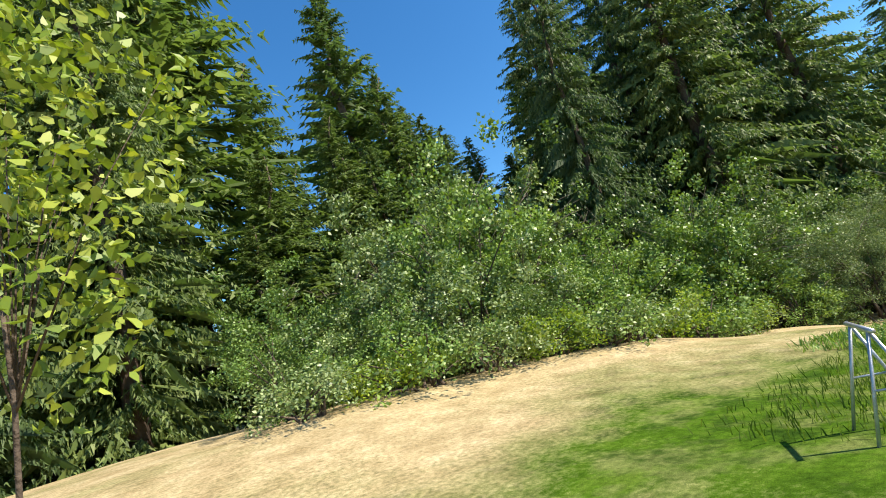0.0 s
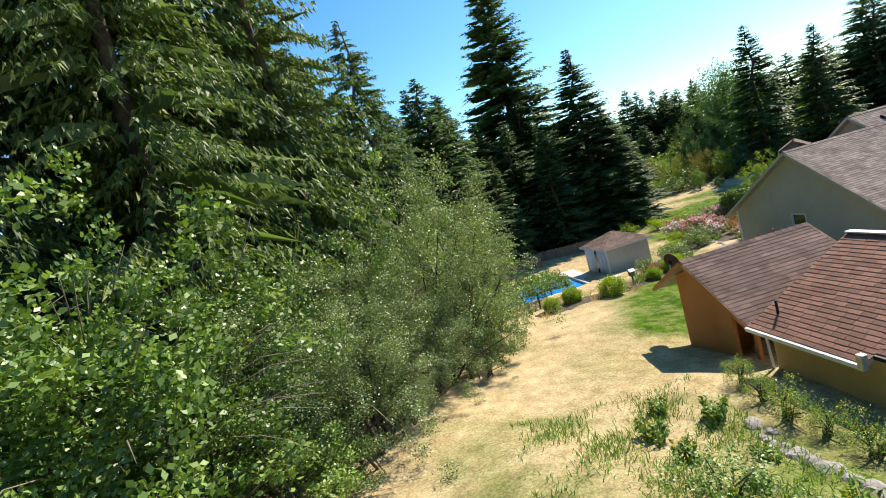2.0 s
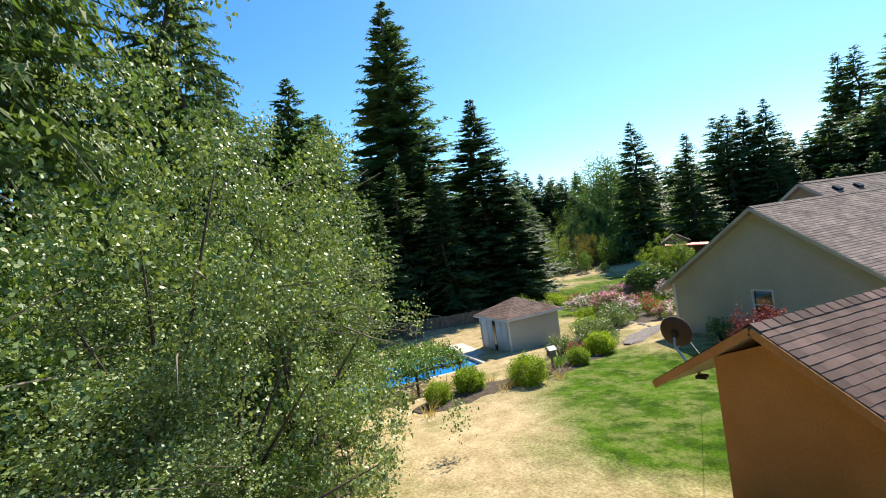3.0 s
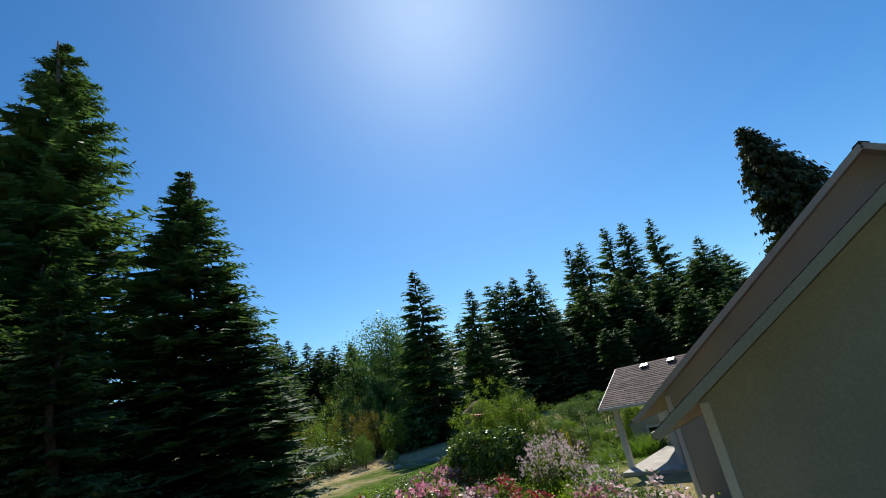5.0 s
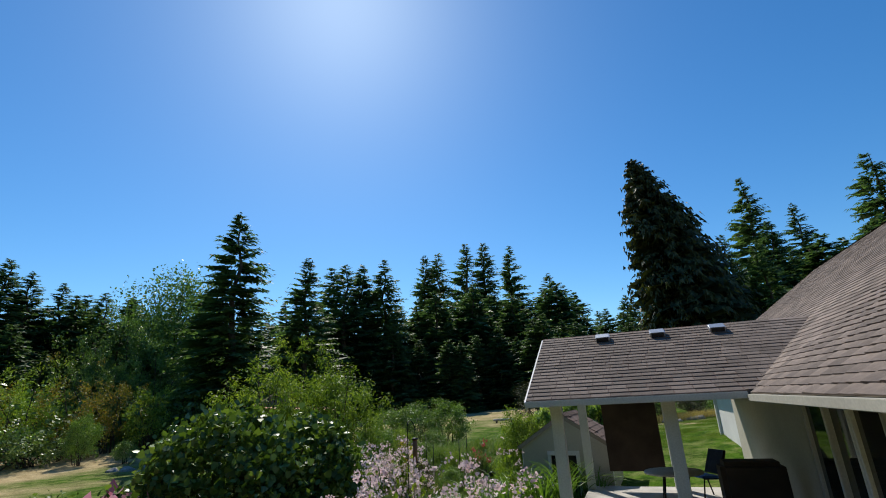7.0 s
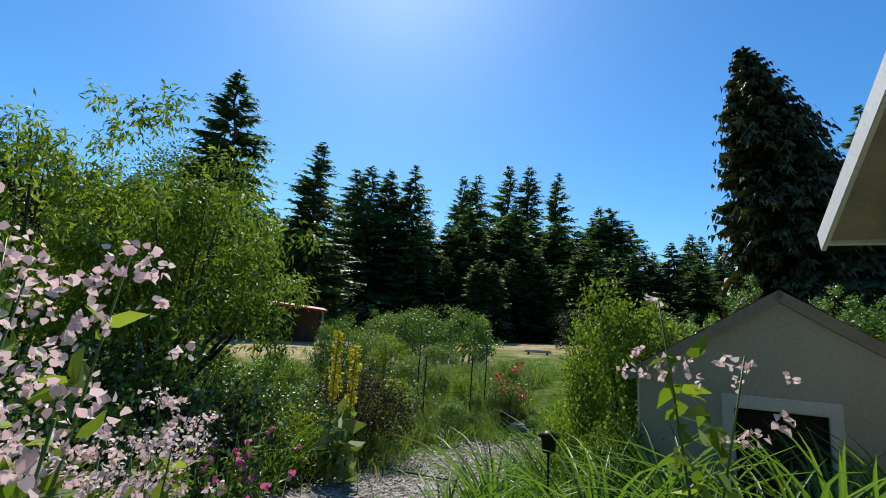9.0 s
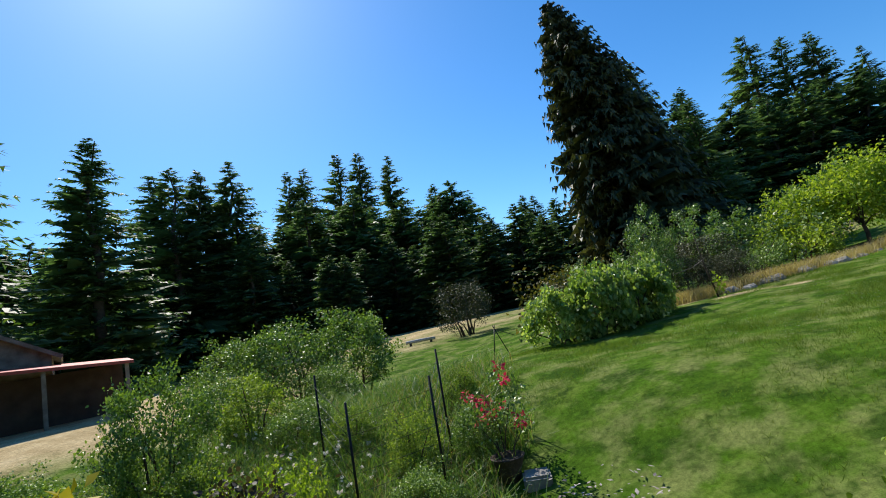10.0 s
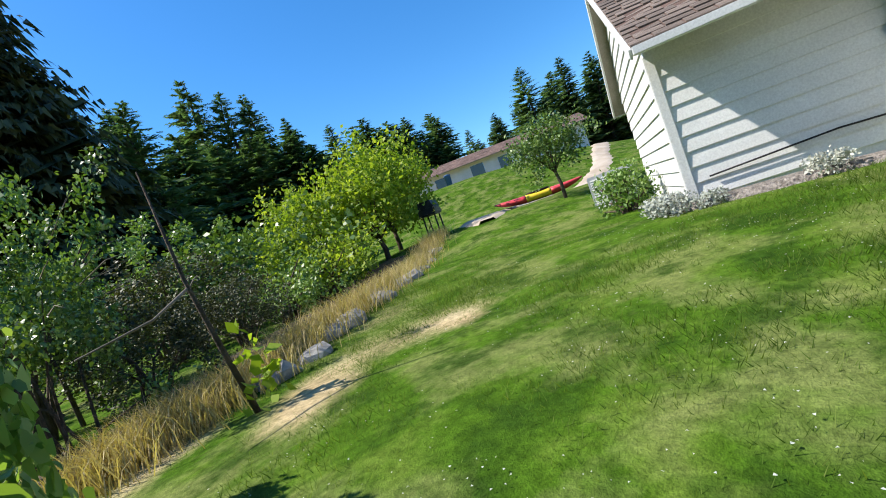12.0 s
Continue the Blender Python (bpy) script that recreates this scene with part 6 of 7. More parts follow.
c = np.concatenate([c, np.stack([np.full(26, AX1 + 0.2), r.uniform(AY0, AY1, 26), r.uniform(0.2, 0.7, 26)], -1)])
v, f = leaves(41, c, 0.24, 34, 0.13)
part("vine", tri_mesh("vine", v, f, M["alder"]), arb, "green climbing vine")
tagged(arb, "low timber arbor overgrown with green vine by the pool", "arbor")


# board fence round the pool
def board_fence(name, label, line, high, mat, board=0.3, z=None):
    root = thing(name)
    r = random.Random(9)
    for a, b in zip(line, line[1:]):
        a, b = Vector(a), Vector(b)
        n = max(1, int((b - a).length / board))
        for k in range(n):
            p, q = a.lerp(b, (k + 0.02) / n), a.lerp(b, (k + 0.98) / n)
            g = gz(p.x, p.y) - 0.1
            m = (q - p).normalized()
            o = Vector((-m.y, m.x)) * 0.012
            h = g + 0.1 + high + r.uniform(-0.03, 0.03)
            part("board", prism("board", [(*(p - o), g), (*(q - o), g), (*(q - o), h), (*(p - o), h)], (o.x * 2, o.y * 2, 0), M[mat]), root)
        for k in range(n // 7 + 1):
            p = a.lerp(b, min(1.0, k * 7 / n))
            part("post", box("post", p.x - 0.05, p.x + 0.05, p.y - 0.05, p.y + 0.05, gz(p.x, p.y) - 0.1, gz(p.x, p.y) + high + 0.1, M[mat]), root)
    return tagged(root, label, "fence")


board_fence("board_fence", "weathered grey board fence in the firs' shade", [(-23.5, -16.5), (-21.6, -11.2), (-21.6, -7.0), (-19.6, -2.4), (-16.6, 0.2)], 1.0, "timber")
panel = thing("hose_panel")
part("board", box("board", -0.75, 0.75, -0.04, 0.04, 0.0, 1.35, M["timber"], 0.01), panel, "grey weathered board")
bl_ = part("hose", tube("hose", [(0.1 + 0.27 * (1 + 0.12 * math.sin(k * 0.9)) * math.cos(k * 0.42), -0.07 - 0.0012 * k, 0.85 + 0.3 * (1 + 0.1 * math.cos(k * 0.7)) * math.sin(k * 0.42)) for k in range(46)] + [(0.2, -0.1, 0.4), (0.26, -0.12, 0.05)], 0.034, M["white"], 7), panel, "coiled white hose")
at_ground(tagged(panel, "grey board with a coiled white hose by the pool", "hose board"), -19.2, -8.0, 0, 62)


def folding_chair(turn, x, y):
    c = thing("folding_chair")
    for s in (-0.26, 0.26):
        part("frame_side", tube("frame_side", [(s, 0.25, 0.0), (s, -0.2, 0.42), (s, -0.34, 0.98)], 0.014, M["pale_metal"], 6), c)
        part("leg", tube("leg", [(s, -0.3, 0.0), (s, 0.24, 0.44)], 0.014, M["pale_metal"], 6), c)
    part("seat", prism("seat", [(-0.25, -0.2, 0.43), (0.25, -0.2, 0.43), (0.25, 0.24, 0.45), (-0.25, 0.24, 0.45)], (0, 0, 0.02), M["white"]), c)
    part("backrest", prism("backrest", [(-0.25, -0.21, 0.5), (0.25, -0.21, 0.5), (0.25, -0.33, 0.97), (-0.25, -0.33, 0.97)], (0, 0.02, 0.0), M["blue_plastic"]), c)
    at_ground(tagged(c, "white folding chair with a blue fabric back", "chair", "folding chairs by the pool"), x, y, 0.02, turn)


folding_chair(40, -13.4, -15.6)
folding_chair(75, -12.7, -16.0)
pole = thing("pool_pole")
part("shaft", tube("shaft", [(0, 0, 0), (0.04, 0, 1.6)], 0.02, M["pale_metal"], 6), pole)
part("net_head", box("net_head", -0.16, 0.22, -0.03, 0.03, 1.55, 1.68, M["blue_plastic"], 0.01), pole, "blue net head")
at_ground(tagged(pole, "pool net on a white pole stood upright", "pool net"), -12.8, -14.9)
deck = thing("pool_deck")
for k in range(8):
    part("plank", box("plank", -1.6, 1.6, -3.3 + 0.17 * k, -3.14 + 0.17 * k, -0.64, -0.6, M["blind"], 0.004), deck)
deck.matrix_world = pose(-8.8, -4.1, -0.32, 0, 0, 4)
tagged(deck, "dark plank deck before the pool shed", "deck")
for x, y, s in ((-13.4, -4.2, 0.32), (-13.0, -3.6, 0.26), (-3.9, -6.6, 0.2)):
    pot = lathe("flower_pot", [(0.02, 0), (0.32, 0), (0.42, 0.5), (0.45, 0.52), (0.4, 0.52), (0.36, 0.44), (0.02, 0.44)], M["white"], 16)
    at_ground(tagged(new("flower_pot", pot), "plain white flower pot on the pool's edge", "pot", "white pots"), x, y, 0.05, 0, s / 0.32 * 0.8)
bh = thing("bird_house")
part("post", box("post", -0.04, 0.04, -0.04, 0.04, -0.1, 0.6, M["timber"]), bh)
part("box", box("box", -0.14, 0.14, -0.14, 0.14, 0.6, 0.9, M["timber"], 0.01), bh)
part("roof", prism("roof", [(-0.2, -0.19, 0.9), (0.2, -0.19, 0.9), (0, -0.19, 1.05)], (0, 0.38, 0), M["white"]), bh, "white painted roof")
at_ground(tagged(bh, "weathered wooden bird house on a post", "bird house"), -0.1, -7.4)

# ---- paths and beds: thin layers that follow the ground ----
def patch(name, label, line, wide, mat, seed, category="path", up=0.08):
    """A strip of ground along a line, ragged at its sides."""
    r = random.Random(seed)
    pts = []
    for a, b in zip(line, line[1:]):
        n = max(2, int((Vector(b) - Vector(a)).length / 0.22))
        pts += [Vector(a).lerp(Vector(b), k / n) for k in range(n)]
    pts.append(Vector(line[-1]))
    verts, faces = [], []
    cols = 7
    for i, p in enumerate(pts):
        way = (pts[min(i + 1, len(pts) - 1)] - pts[max(i - 1, 0)]).normalized()
        o = Vector((-way.y, way.x))
        taper = min(1.0, 0.35 + i * 0.2, 0.35 + (len(pts) - 1 - i) * 0.2)
        w0, w1 = (wide * taper * (0.5 + 0.16 * noise.noise(Vector((p.x * 1.3, p.y * 1.3, s + seed))) + r.uniform(-0.03, 0.03)) for s in (3, 8))
        for k in range(cols):
            u = k / (cols - 1)
            q = p + o * (-w0 + (w0 + w1) * u)
            edge = u in (0.0, 1.0)
            rough = noise.noise(Vector((q.x * 0.9, q.y * 0.9, 0))) * 0.03 + noise.noise(Vector((q.x * 0.25, q.y * 0.25, 5))) * 0.06
            verts.append((q.x, q.y, gz(q.x, q.y) + rough + (-0.03 if edge else up)))
    for i in range(len(pts) - 1):
        faces += [(i * cols + k, i * cols + k + 1, (i + 1) * cols + k + 1, (i + 1) * cols + k) for k in range(cols - 1)]
    return tagged(new(name, mesh_of(name, verts, faces, M[mat], True)), label, category, kind="structure")


CHIP_LINE = [(-9.8, 12.2), (-11.3, 14.8), (-12.2, 17.2), (-12.4, 19.0), (-11.9, 20.4), (-11.4, 21.5)]
patch("gravel_path", "pale gravel path along the house", [(-1.2, -2.4), (-2.2, -0.6), (-2.6, 1.4), (-2.2, 3.6), (-4.6, 5.4)], 1.3, "gravel", 1)
patch("bark_path", "path strewn with wood chips and gravel", CHIP_LINE, 2.0, "gravel", 2)
patch("drive", "dusty dirt drive", [(4.5, 34.2), (6.5, 35.6), (9.0, 35.2), (16, 36.0), (28, 36.5), (45, 40)], 1.5, "drive", 3)
patch("bed", "dark soil bed at the forest's edge", [(-6.4, 33.2), (-4.4, 33.8), (-1.6, 34.8), (1.6, 36.6), (4.0, 38.0)], 2.2, "soil", 20, "soil", 0.03)
patch("bed", "dark soil bed round the flowers", [(-9.5, 11.6), (-12, 14.2), (-14.5, 17.0), (-15.2, 20)], 2.6, "soil", 21, "soil", 0.03)
patch("bed", "dark soil bed on the flower slope", [(-4, 3.5), (-8, 4.2), (-12, 5.4), (-15.5, 8.0)], 3.4, "soil", 22, "soil", 0.03)
patch("bed", "dark bed along the pool garden", [(1.4, -14), (0.6, -10.5), (-0.4, -7.2), (-1.6, -4.4), (-3.4, -2.0)], 2.3, "soil", 24, "soil", 0.03)
patch("bed", "dark bed beside the gravel path", [(-3.6, -3.6), (-5.6, -0.6), (-7.6, 2.6)], 3.0, "soil", 25, "soil", 0.03)
patch("gravel_strip", "gravel strip along the foot of the wing", [(-0.55, 25.8), (-0.55, 27.3), (-0.5, 28.9)], 0.5, "gravel", 23, "gravel")

# loose wood chips and pebbles on the path
r = np.random.default_rng(88)
seg = r.integers(0, len(CHIP_LINE) - 1, 9000)
A, B = np.array(CHIP_LINE)[seg], np.array(CHIP_LINE)[seg + 1]
c = A + (B - A) * r.random((9000, 1)) + np.clip(r.normal(0, 0.5, (9000, 2)), -1.0, 1.0)
size, a, tip = r.uniform(0.018, 0.05, 9000)[:, None], r.uniform(0, 6.28, 9000), r.normal(0, 0.3, (9000, 2))
way, side = np.stack([np.cos(a), np.sin(a)], -1), np.stack([-np.sin(a), np.cos(a)], -1)
flat = [c + way * size, c + side * size * 0.5, c - way * size * 0.9, c - side * size * 0.45]
bed_top = land(c[:, 0], c[:, 1]) + 0.095 + np.array([noise.noise(Vector((x * 0.9, y * 0.9, 0))) * 0.03 + noise.noise(Vector((x * 0.25, y * 0.25, 5))) * 0.06 for x, y in c])
v = np.stack([np.concatenate([q, (bed_top + ((q - c) * tip).sum(-1) * 0.6 + 0.006)[:, None]], -1) for q in flat], 1).reshape(-1, 3)
M["chip"] = surface("wood_chips", (0.16, 0.13, 0.11), (0.5, 0.45, 0.4), 5, 60, 0.9, relief=0.3, vary=0.55)
tagged(new("wood_chips", tri_mesh("wood_chips", v, np.arange(len(v)).reshape(-1, 4), M["chip"])), "grey-brown wood chips strewn on the path", "chips", kind="stuff")

# dry grass along the north edge of the lawn and the field's verge
r = np.random.default_rng(61)
u = r.random(9000)
ex, ey = np.interp(u, [0, 0.3, 0.6, 1], [-6.2, -4.6, -1.6, 4.8]), np.interp(u, [0, 0.3, 0.6, 1], [32.6, 32.9, 33.7, 36.2])
turf_of("dry_grass_verge", "tall dry grass at the lawn's edge", 62, ex + r.normal(0, 0.22, 9000), ey + r.normal(0, 0.25, 9000), 0.38, 0.006, "straw", 0.6)
xs, ys = r.normal(-15.0, 2.2, 56000), r.normal(23.6, 2.3, 56000)
k = (xs < -11.9 + 0.3 * np.sin(ys * 3)) & (xs > -19.5) & (np.hypot(xs + 12.2, ys - 20.4) > 1.1)
xs, ys = xs[k], ys[k]
turf_of("meadow_grass", "tall mixed meadow grass behind the wire fence", 63, xs[::2], ys[::2], 0.5, 0.008, "strap", 1.0)
turf_of("meadow_straw", "dry seed stalks among the meadow grass", 64, xs[1::5], ys[1::5], 0.42, 0.005, "straw", 0.8)
xs, ys = r.uniform(19, 34, 45000), r.uniform(-24.5, -13.5, 45000)
k = dryness(xs, ys) + r.uniform(-0.12, 0.12, len(xs)) < 0.2
turf_of("green_verge_grass", "patchy green grass at the top of the field", 66, xs[k], ys[k], 0.12, 0.007, "grass", 0.7)

xs, ys = r.uniform(14.5, 28.5, 26000), r.uniform(-19.4, -14.0, 26000)
ys -= 0.12 * (xs - 20)
keep = np.sin(xs * 1.7) * np.cos(ys * 2.3 + xs) + r.normal(0, 0.5, 26000) > 0.3
turf_of("weed_patch", "rank green weeds by the rocks", 67, xs[keep], ys[keep], 0.17, 0.012, "strap", 0.9)
weed = tall_flower("ragwort", "leafy weed with small yellow flowers", 358, 8, 0.22, 0.55, 0.12, "alder", "yellow", 0.035, 6, 2, 0.06, 0.26)
many(weed, [(16.0 + 0.8 * k + 0.3 * math.sin(k * 2.7), -15.2 - 0.1 * k + 1.0 * math.sin(k * 1.9), 0.8 + 0.25 * math.sin(k)) for k in range(12)], "weeds by the rocks")

# ---- flowers by the porch and the bark path ----
imp = tall_flower("pink_balsam", "tall balsam with pale pink blossoms", 340, 16, 0.22, 1.9, 0.13, "peach", "blush", 0.034, 9, 12, 0.11)
many(imp, [(-10.8, 12.6, 1.0), (-10.7, 13.1, 0.68), (-10.35, 12.3, 0.85), (-10.95, 13.5, 0.6), (-11.0, 12.2, 1.1), (-7.9, 7.5, 1.05), (-7.4, 7.9, 0.95), (-8.5, 7.6, 0.9)], "pale pink balsam")
solo = tall_flower("pink_balsam", "single balsam stem with pale pink blossoms", 341, 2, 0.06, 1.75, 0.14, "peach", "blush", 0.032, 8, 9, 0.07)
many(solo, [(-8.6, 14.3, 0.95), (-5.95, 5.35, 1.05), (-5.6, 5.15, 1.0)], "single balsam stems")
cos = tall_flower("pink_cosmos", "feathery plant with bright pink flowers", 342, 9, 0.16, 0.95, 0.1, "strap", "magenta", 0.05, 7, 1, 0.05, 0.1)
many(cos, [(-12.35, 15.5, 1.15), (-12.7, 15.9, 0.9), (-12.0, 14.9, 0.9), (-12.5, 14.8, 1.0)], "pink cosmos")
lily = clump("day_lily_clump", "big tuft of arching green strap leaves", 344, 50, 0.3, 1.0, 0.013, "strap", 0.9)
many(lily, [(-9.2, 16.2, 1.15), (-8.7, 16.8, 1.1), (-9.6, 17.2, 1.1), (-9.3, 18.2, 1.0), (-7.6, 16.4, 1.1), (-7.0, 16.9, 1.0), (-8.2, 15.6, 1.0), (-10.2, 18.4, 0.8), (-10.5, 17.3, 0.9), (-10.2, 16.6, 1.0), (-10.4, 15.9, 0.8), (-10.6, 19.1, 0.7), (-8.6, 16.1, 1.0), (-7.9, 16.0, 1.1), (-14.0, 18.9, 0.9), (-13.4, 19.0, 0.8), (-13.6, 17.2, 1.0), (-13.7, 15.9, 0.9), (-14.3, 18.0, 0.9), (-12.6, 20.9, 0.6)], "day lily tufts")
peach = tree("peach_tree", "peach tree with drooping narrow bright leaves", 346, 4.1, 1.35, 3.3, 92, 0.19, 84, 0.115, "peach", 0.22, 0.07, hang=1.1, slim=0.15)
many(peach, [(-14.7, 16.3, 1.08), (-15.8, 16.9, 1.16), (-16.7, 15.4, 1.12)], "peach trees")
at_ground(bush("purple_barberry", "round dark purple-brown barberry bush", 348, 0.95, 0.95, 0.75, 170, 0.17, 56, 0.05, "purple", z0=0.75, flowers=("peach", 0.22, 0.05), hollow=0.7, low=0.3, fine=True), -13.85, 19.6, 0, 0, 0.95)
at_ground(bush("purple_barberry", "low dark bush beside the path", 349, 0.8, 0.8, 0.5, 70, 0.2, 40, 0.07, "purple", z0=0.5), -13.9, 16.2)
mul = thing("mullein")
for k, (x, y, h) in enumerate([(0, 0, 2.1), (0.25, 0.1, 1.9)]):
    part("stem", tube("stem", [(x, y, 0), (x, y, h)], [0.018, 0.008], M["vine"], 6), mul)
    c = np.array([[x, y, z] for z in np.linspace(h * 0.55, h, 26)])
    v, f = leaves(350 + k, c, 0.06, 14, 0.05, slim=0.45)
    part("blossom", tri_mesh("blossom", v, f, M["yellow"]), mul)
v, f = leaves(352, np.array([[0.1, 0.05, 0.15 + 0.1 * k] for k in range(8)]), 0.12, 8, 0.3)
part("foliage", tri_mesh("foliage", v, f, M["hazel"]), mul)
at_ground(tagged(mul, "tall mullein with yellow flower spikes", "flower"), -13.0, 17.6)
daisy = tall_flower("white_daisy", "tuft of white daisies", 354, 10, 0.3, 0.6, 0.08, "strap", "white_petal", 0.04, 7, 1, 0.03, 0.12)
many(daisy, [(-14.0 - 0.9 * (k % 4) - 0.3 * (k // 4), 22.0 + 1.0 * (k // 4) + 0.4 * (k % 2), 0.9 + 0.1 * (k % 3)) for k in range(16)], "white daisies in the meadow")
marig = tall_flower("yellow_daisy", "low plant with yellow daisy flowers", 356, 10, 0.25, 0.7, 0.09, "alder", "yellow", 0.045, 7, 1, 0.03, 0.2)
many(marig, [(-13.9, 16.6, 1.0), (-14.3, 18.6, 1.0), (-13.4, 18.9, 0.8), (-15.2, 19.4, 1.0)], "yellow daisies")

# wire fence with black stakes
wf = thing("wire_fence")
spots = [(-13.0, 22.0), (-12.0, 22.4), (-12.0, 23.4), (-14.0, 23.6)]
for x, y in spots:
    part("stake", tube("stake", [(x, y, gz(x, y) - 0.2), (x + 0.02, y, gz(x, y) + 1.65)], 0.017, M["dark_metal"], 6), wf)
for (a, b) in (((-14.0, 23.6), (-13.0, 22.0)), ((-13.0, 22.0), (-12.0, 22.4)), ((-12.0, 22.4), (-12.0, 23.4))):
    for k in range(7):
        h = 0.15 + 0.22 * k
        part("wire", tube("wire", [(*a, gz(*a) + h), (*b, gz(*b) + h)], 0.003, M["dark_metal"], 4), wf)
wf.location = (-0.8, 0.1, 0)
tagged(wf, "wire fence on thin black stakes round the meadow", "fence")
step = tagged(new("stone_step", box("stone_step", -11.85, -11.5, 22.5, 22.85, gz(-11.7, 22.7) - 0.1, gz(-11.7, 22.7) + 0.14, M["stone"], 0.03)), "grey stone block at the path's end", "stone")
urn = lathe("planter", [(0.02, -0.05), (0.13, -0.05), (0.15, 0.08), (0.22, 0.24), (0.235, 0.26), (0.2, 0.26), (0.18, 0.2), (0.02, 0.19)], M["bark"], 18)
at_ground(tagged(new("planter", urn), "dark weathered clay planter under the red roses", "planter"), -12.0, 22.9, 0.05)
at_ground(bush("red_rose", "thin rose bush with a few red flowers", 357, 0.45, 0.45, 0.5, 46, 0.12, 22, 0.055, "alder", z0=0.85, flowers=("red_petal", 0.34, 0.085), hollow=0.4, many=6, thick=0.012), -12.05, 23.05)
stick = tagged(new("fallen_stick", tube("fallen_stick", [(-12.75, 18.7, gz(-12.75, 18.7) + 0.12), (-12.2, 18.75, gz(-12.2, 18.75) + 0.12), (-11.5, 18.7, gz(-11.5, 18.7) + 0.12)], [0.018, 0.016, 0.009], M["bark"], 6)), "thin dark stick lying on the chip path", "stick")
lamp_ = thing("solar_lamp")
part("stake", tube("stake", [(0, 0, -0.1), (0, 0, 0.55)], 0.012, M["dark_metal"], 6), lamp_)
part("shade", lathe("shade", [(0.02, 0.55), (0.06, 0.56), (0.07, 0.68), (0.1, 0.69), (0.02, 0.74)], M["dark_metal"], 12), lamp_)
at_ground(tagged(lamp_, "small black solar garden lamp on a stake", "lamp"), -9.7, 16.4, 0.2)
foot = gz(-9.905, 11.46)
bow = [(-9.882 - 0.025 * math.sin(a) - 0.023 * math.cos(a), 11.58 - 0.12 * math.cos(a), 1.41 + 0.15 * math.sin(a)) for a in (math.pi * k / 14 for k in range(15))]
hook = tagged(new("shepherd_hook", tube("shepherd_hook", [(-9.905, 11.46, foot - 0.1), (-9.905, 11.46, 1.25)] + bow + [(-9.855, 11.71, 1.385), (-9.845, 11.73, 1.4)], 0.008, M["dark_metal"], 8)), "black iron shepherd's hook among the balsam", "hook")
feeder = thing("bird_feeder")
M["feeder"] = surface("brown_tube", (0.2, 0.1, 0.06), (0.27, 0.14, 0.09), 4, 60, 0.45, relief=0.1, vary=0.08)
part("tube", lathe("tube", [(0.02, 0.8), (0.045, 0.8), (0.045, 1.2), (0.02, 1.21)], M["feeder"], 16), feeder)
part("cap", lathe("cap", [(0.01, 1.21), (0.062, 1.2), (0.06, 1.225), (0.02, 1.24)], M["dark_metal"], 16), feeder)
part("tray", lathe("tray", [(0.01, 0.78), (0.062, 0.785), (0.064, 0.81), (0.05, 0.805), (0.01, 0.8)], M["dark_metal"], 16), feeder)
part("wire", tube("wire", [(0, 0, 1.23), (0, 0, 1.42)], 0.003, M["dark_metal"], 5), feeder)
feeder.location = (-9.862, 11.698, 0)
tagged(feeder, "brown tube feeder hanging from the iron hook", "bird feeder")
# tomato tripod, log, birdbath, wheelbarrow
tp = thing("garden_tripod")
for k in range(3):
    part("pole", tube("pole", [(0.45 * math.cos(2.1 * k), 0.45 * math.sin(2.1 * k), -0.05), (-0.05 * math.cos(2.1 * k), -0.05 * math.sin(2.1 * k), 1.25)], 0.018, M["dark_metal"], 6), tp)
part("bar", tube("bar", [(0, 0, 1.1), (0.7, 0.2, 0.75)], 0.012, M["dark_metal"], 6), tp)
at_ground(tagged(tp, "dark metal tripod standing on the lawn", "tripod"), -12.0, 34.3)
lg = thing("log_bench")
part("log", tube("log", [(-1.3, 0, 0.3), (0, 0.05, 0.32), (1.3, 0, 0.3)], [0.14, 0.15, 0.13], M["concrete"], 10), lg)
for s in (-0.9, 0.9):
    part("support", tube("support", [(s, 0, -0.1), (s, 0, 0.2)], 0.11, M["bark"], 8), lg)
at_ground(tagged(lg, "pale log resting on two stumps", "log"), -17.0, 47.0, 0, 12, 0.75)
bb = lathe("bird_bath", [(0.02, -0.05), (0.17, -0.05), (0.16, 0.05), (0.07, 0.12), (0.06, 0.55), (0.12, 0.62), (0.32, 0.72), (0.33, 0.75), (0.28, 0.73), (0.02, 0.68)], M["concrete"], 20)
at_ground(tagged(new("bird_bath", bb), "pale concrete bird bath on the lawn", "bird bath"), -20.1, 15.2)

# ---- north lawn and wing ----
sap = thing("bare_sapling")
part("trunk", tube("trunk", [(0, 0, -0.1), (-0.12, 0.03, 0.7), (-0.2, 0.05, 1.3), (-0.26, 0.05, 2.25)], [0.03, 0.025, 0.018, 0.007], M["bark"], 7), sap)
part("limb", tube("limb", [(-0.19, 0.05, 1.22), (-0.55, 0.0, 1.05), (-1.1, -0.03, 0.95)], [0.016, 0.012, 0.007], M["twig"], 6), sap)
part("limb", tube("limb", [(-0.19, 0.05, 1.2), (-0.12, 0.05, 1.28), (-0.08, 0.06, 1.3)], [0.009, 0.006, 0.004], M["twig"], 6), sap)
v, f = leaves(370, np.array([[0.05, -0.15, 0.1 + 0.12 * k] for k in range(5)]), 0.12, 8, 0.14, slim=0.42)
nv, nf = len(v) // 40, len(f) // 40
for k in range(40):
    part("leaf", tri_mesh("leaf", v[k * nv:(k + 1) * nv], f[:nf], M["lime"]), sap)
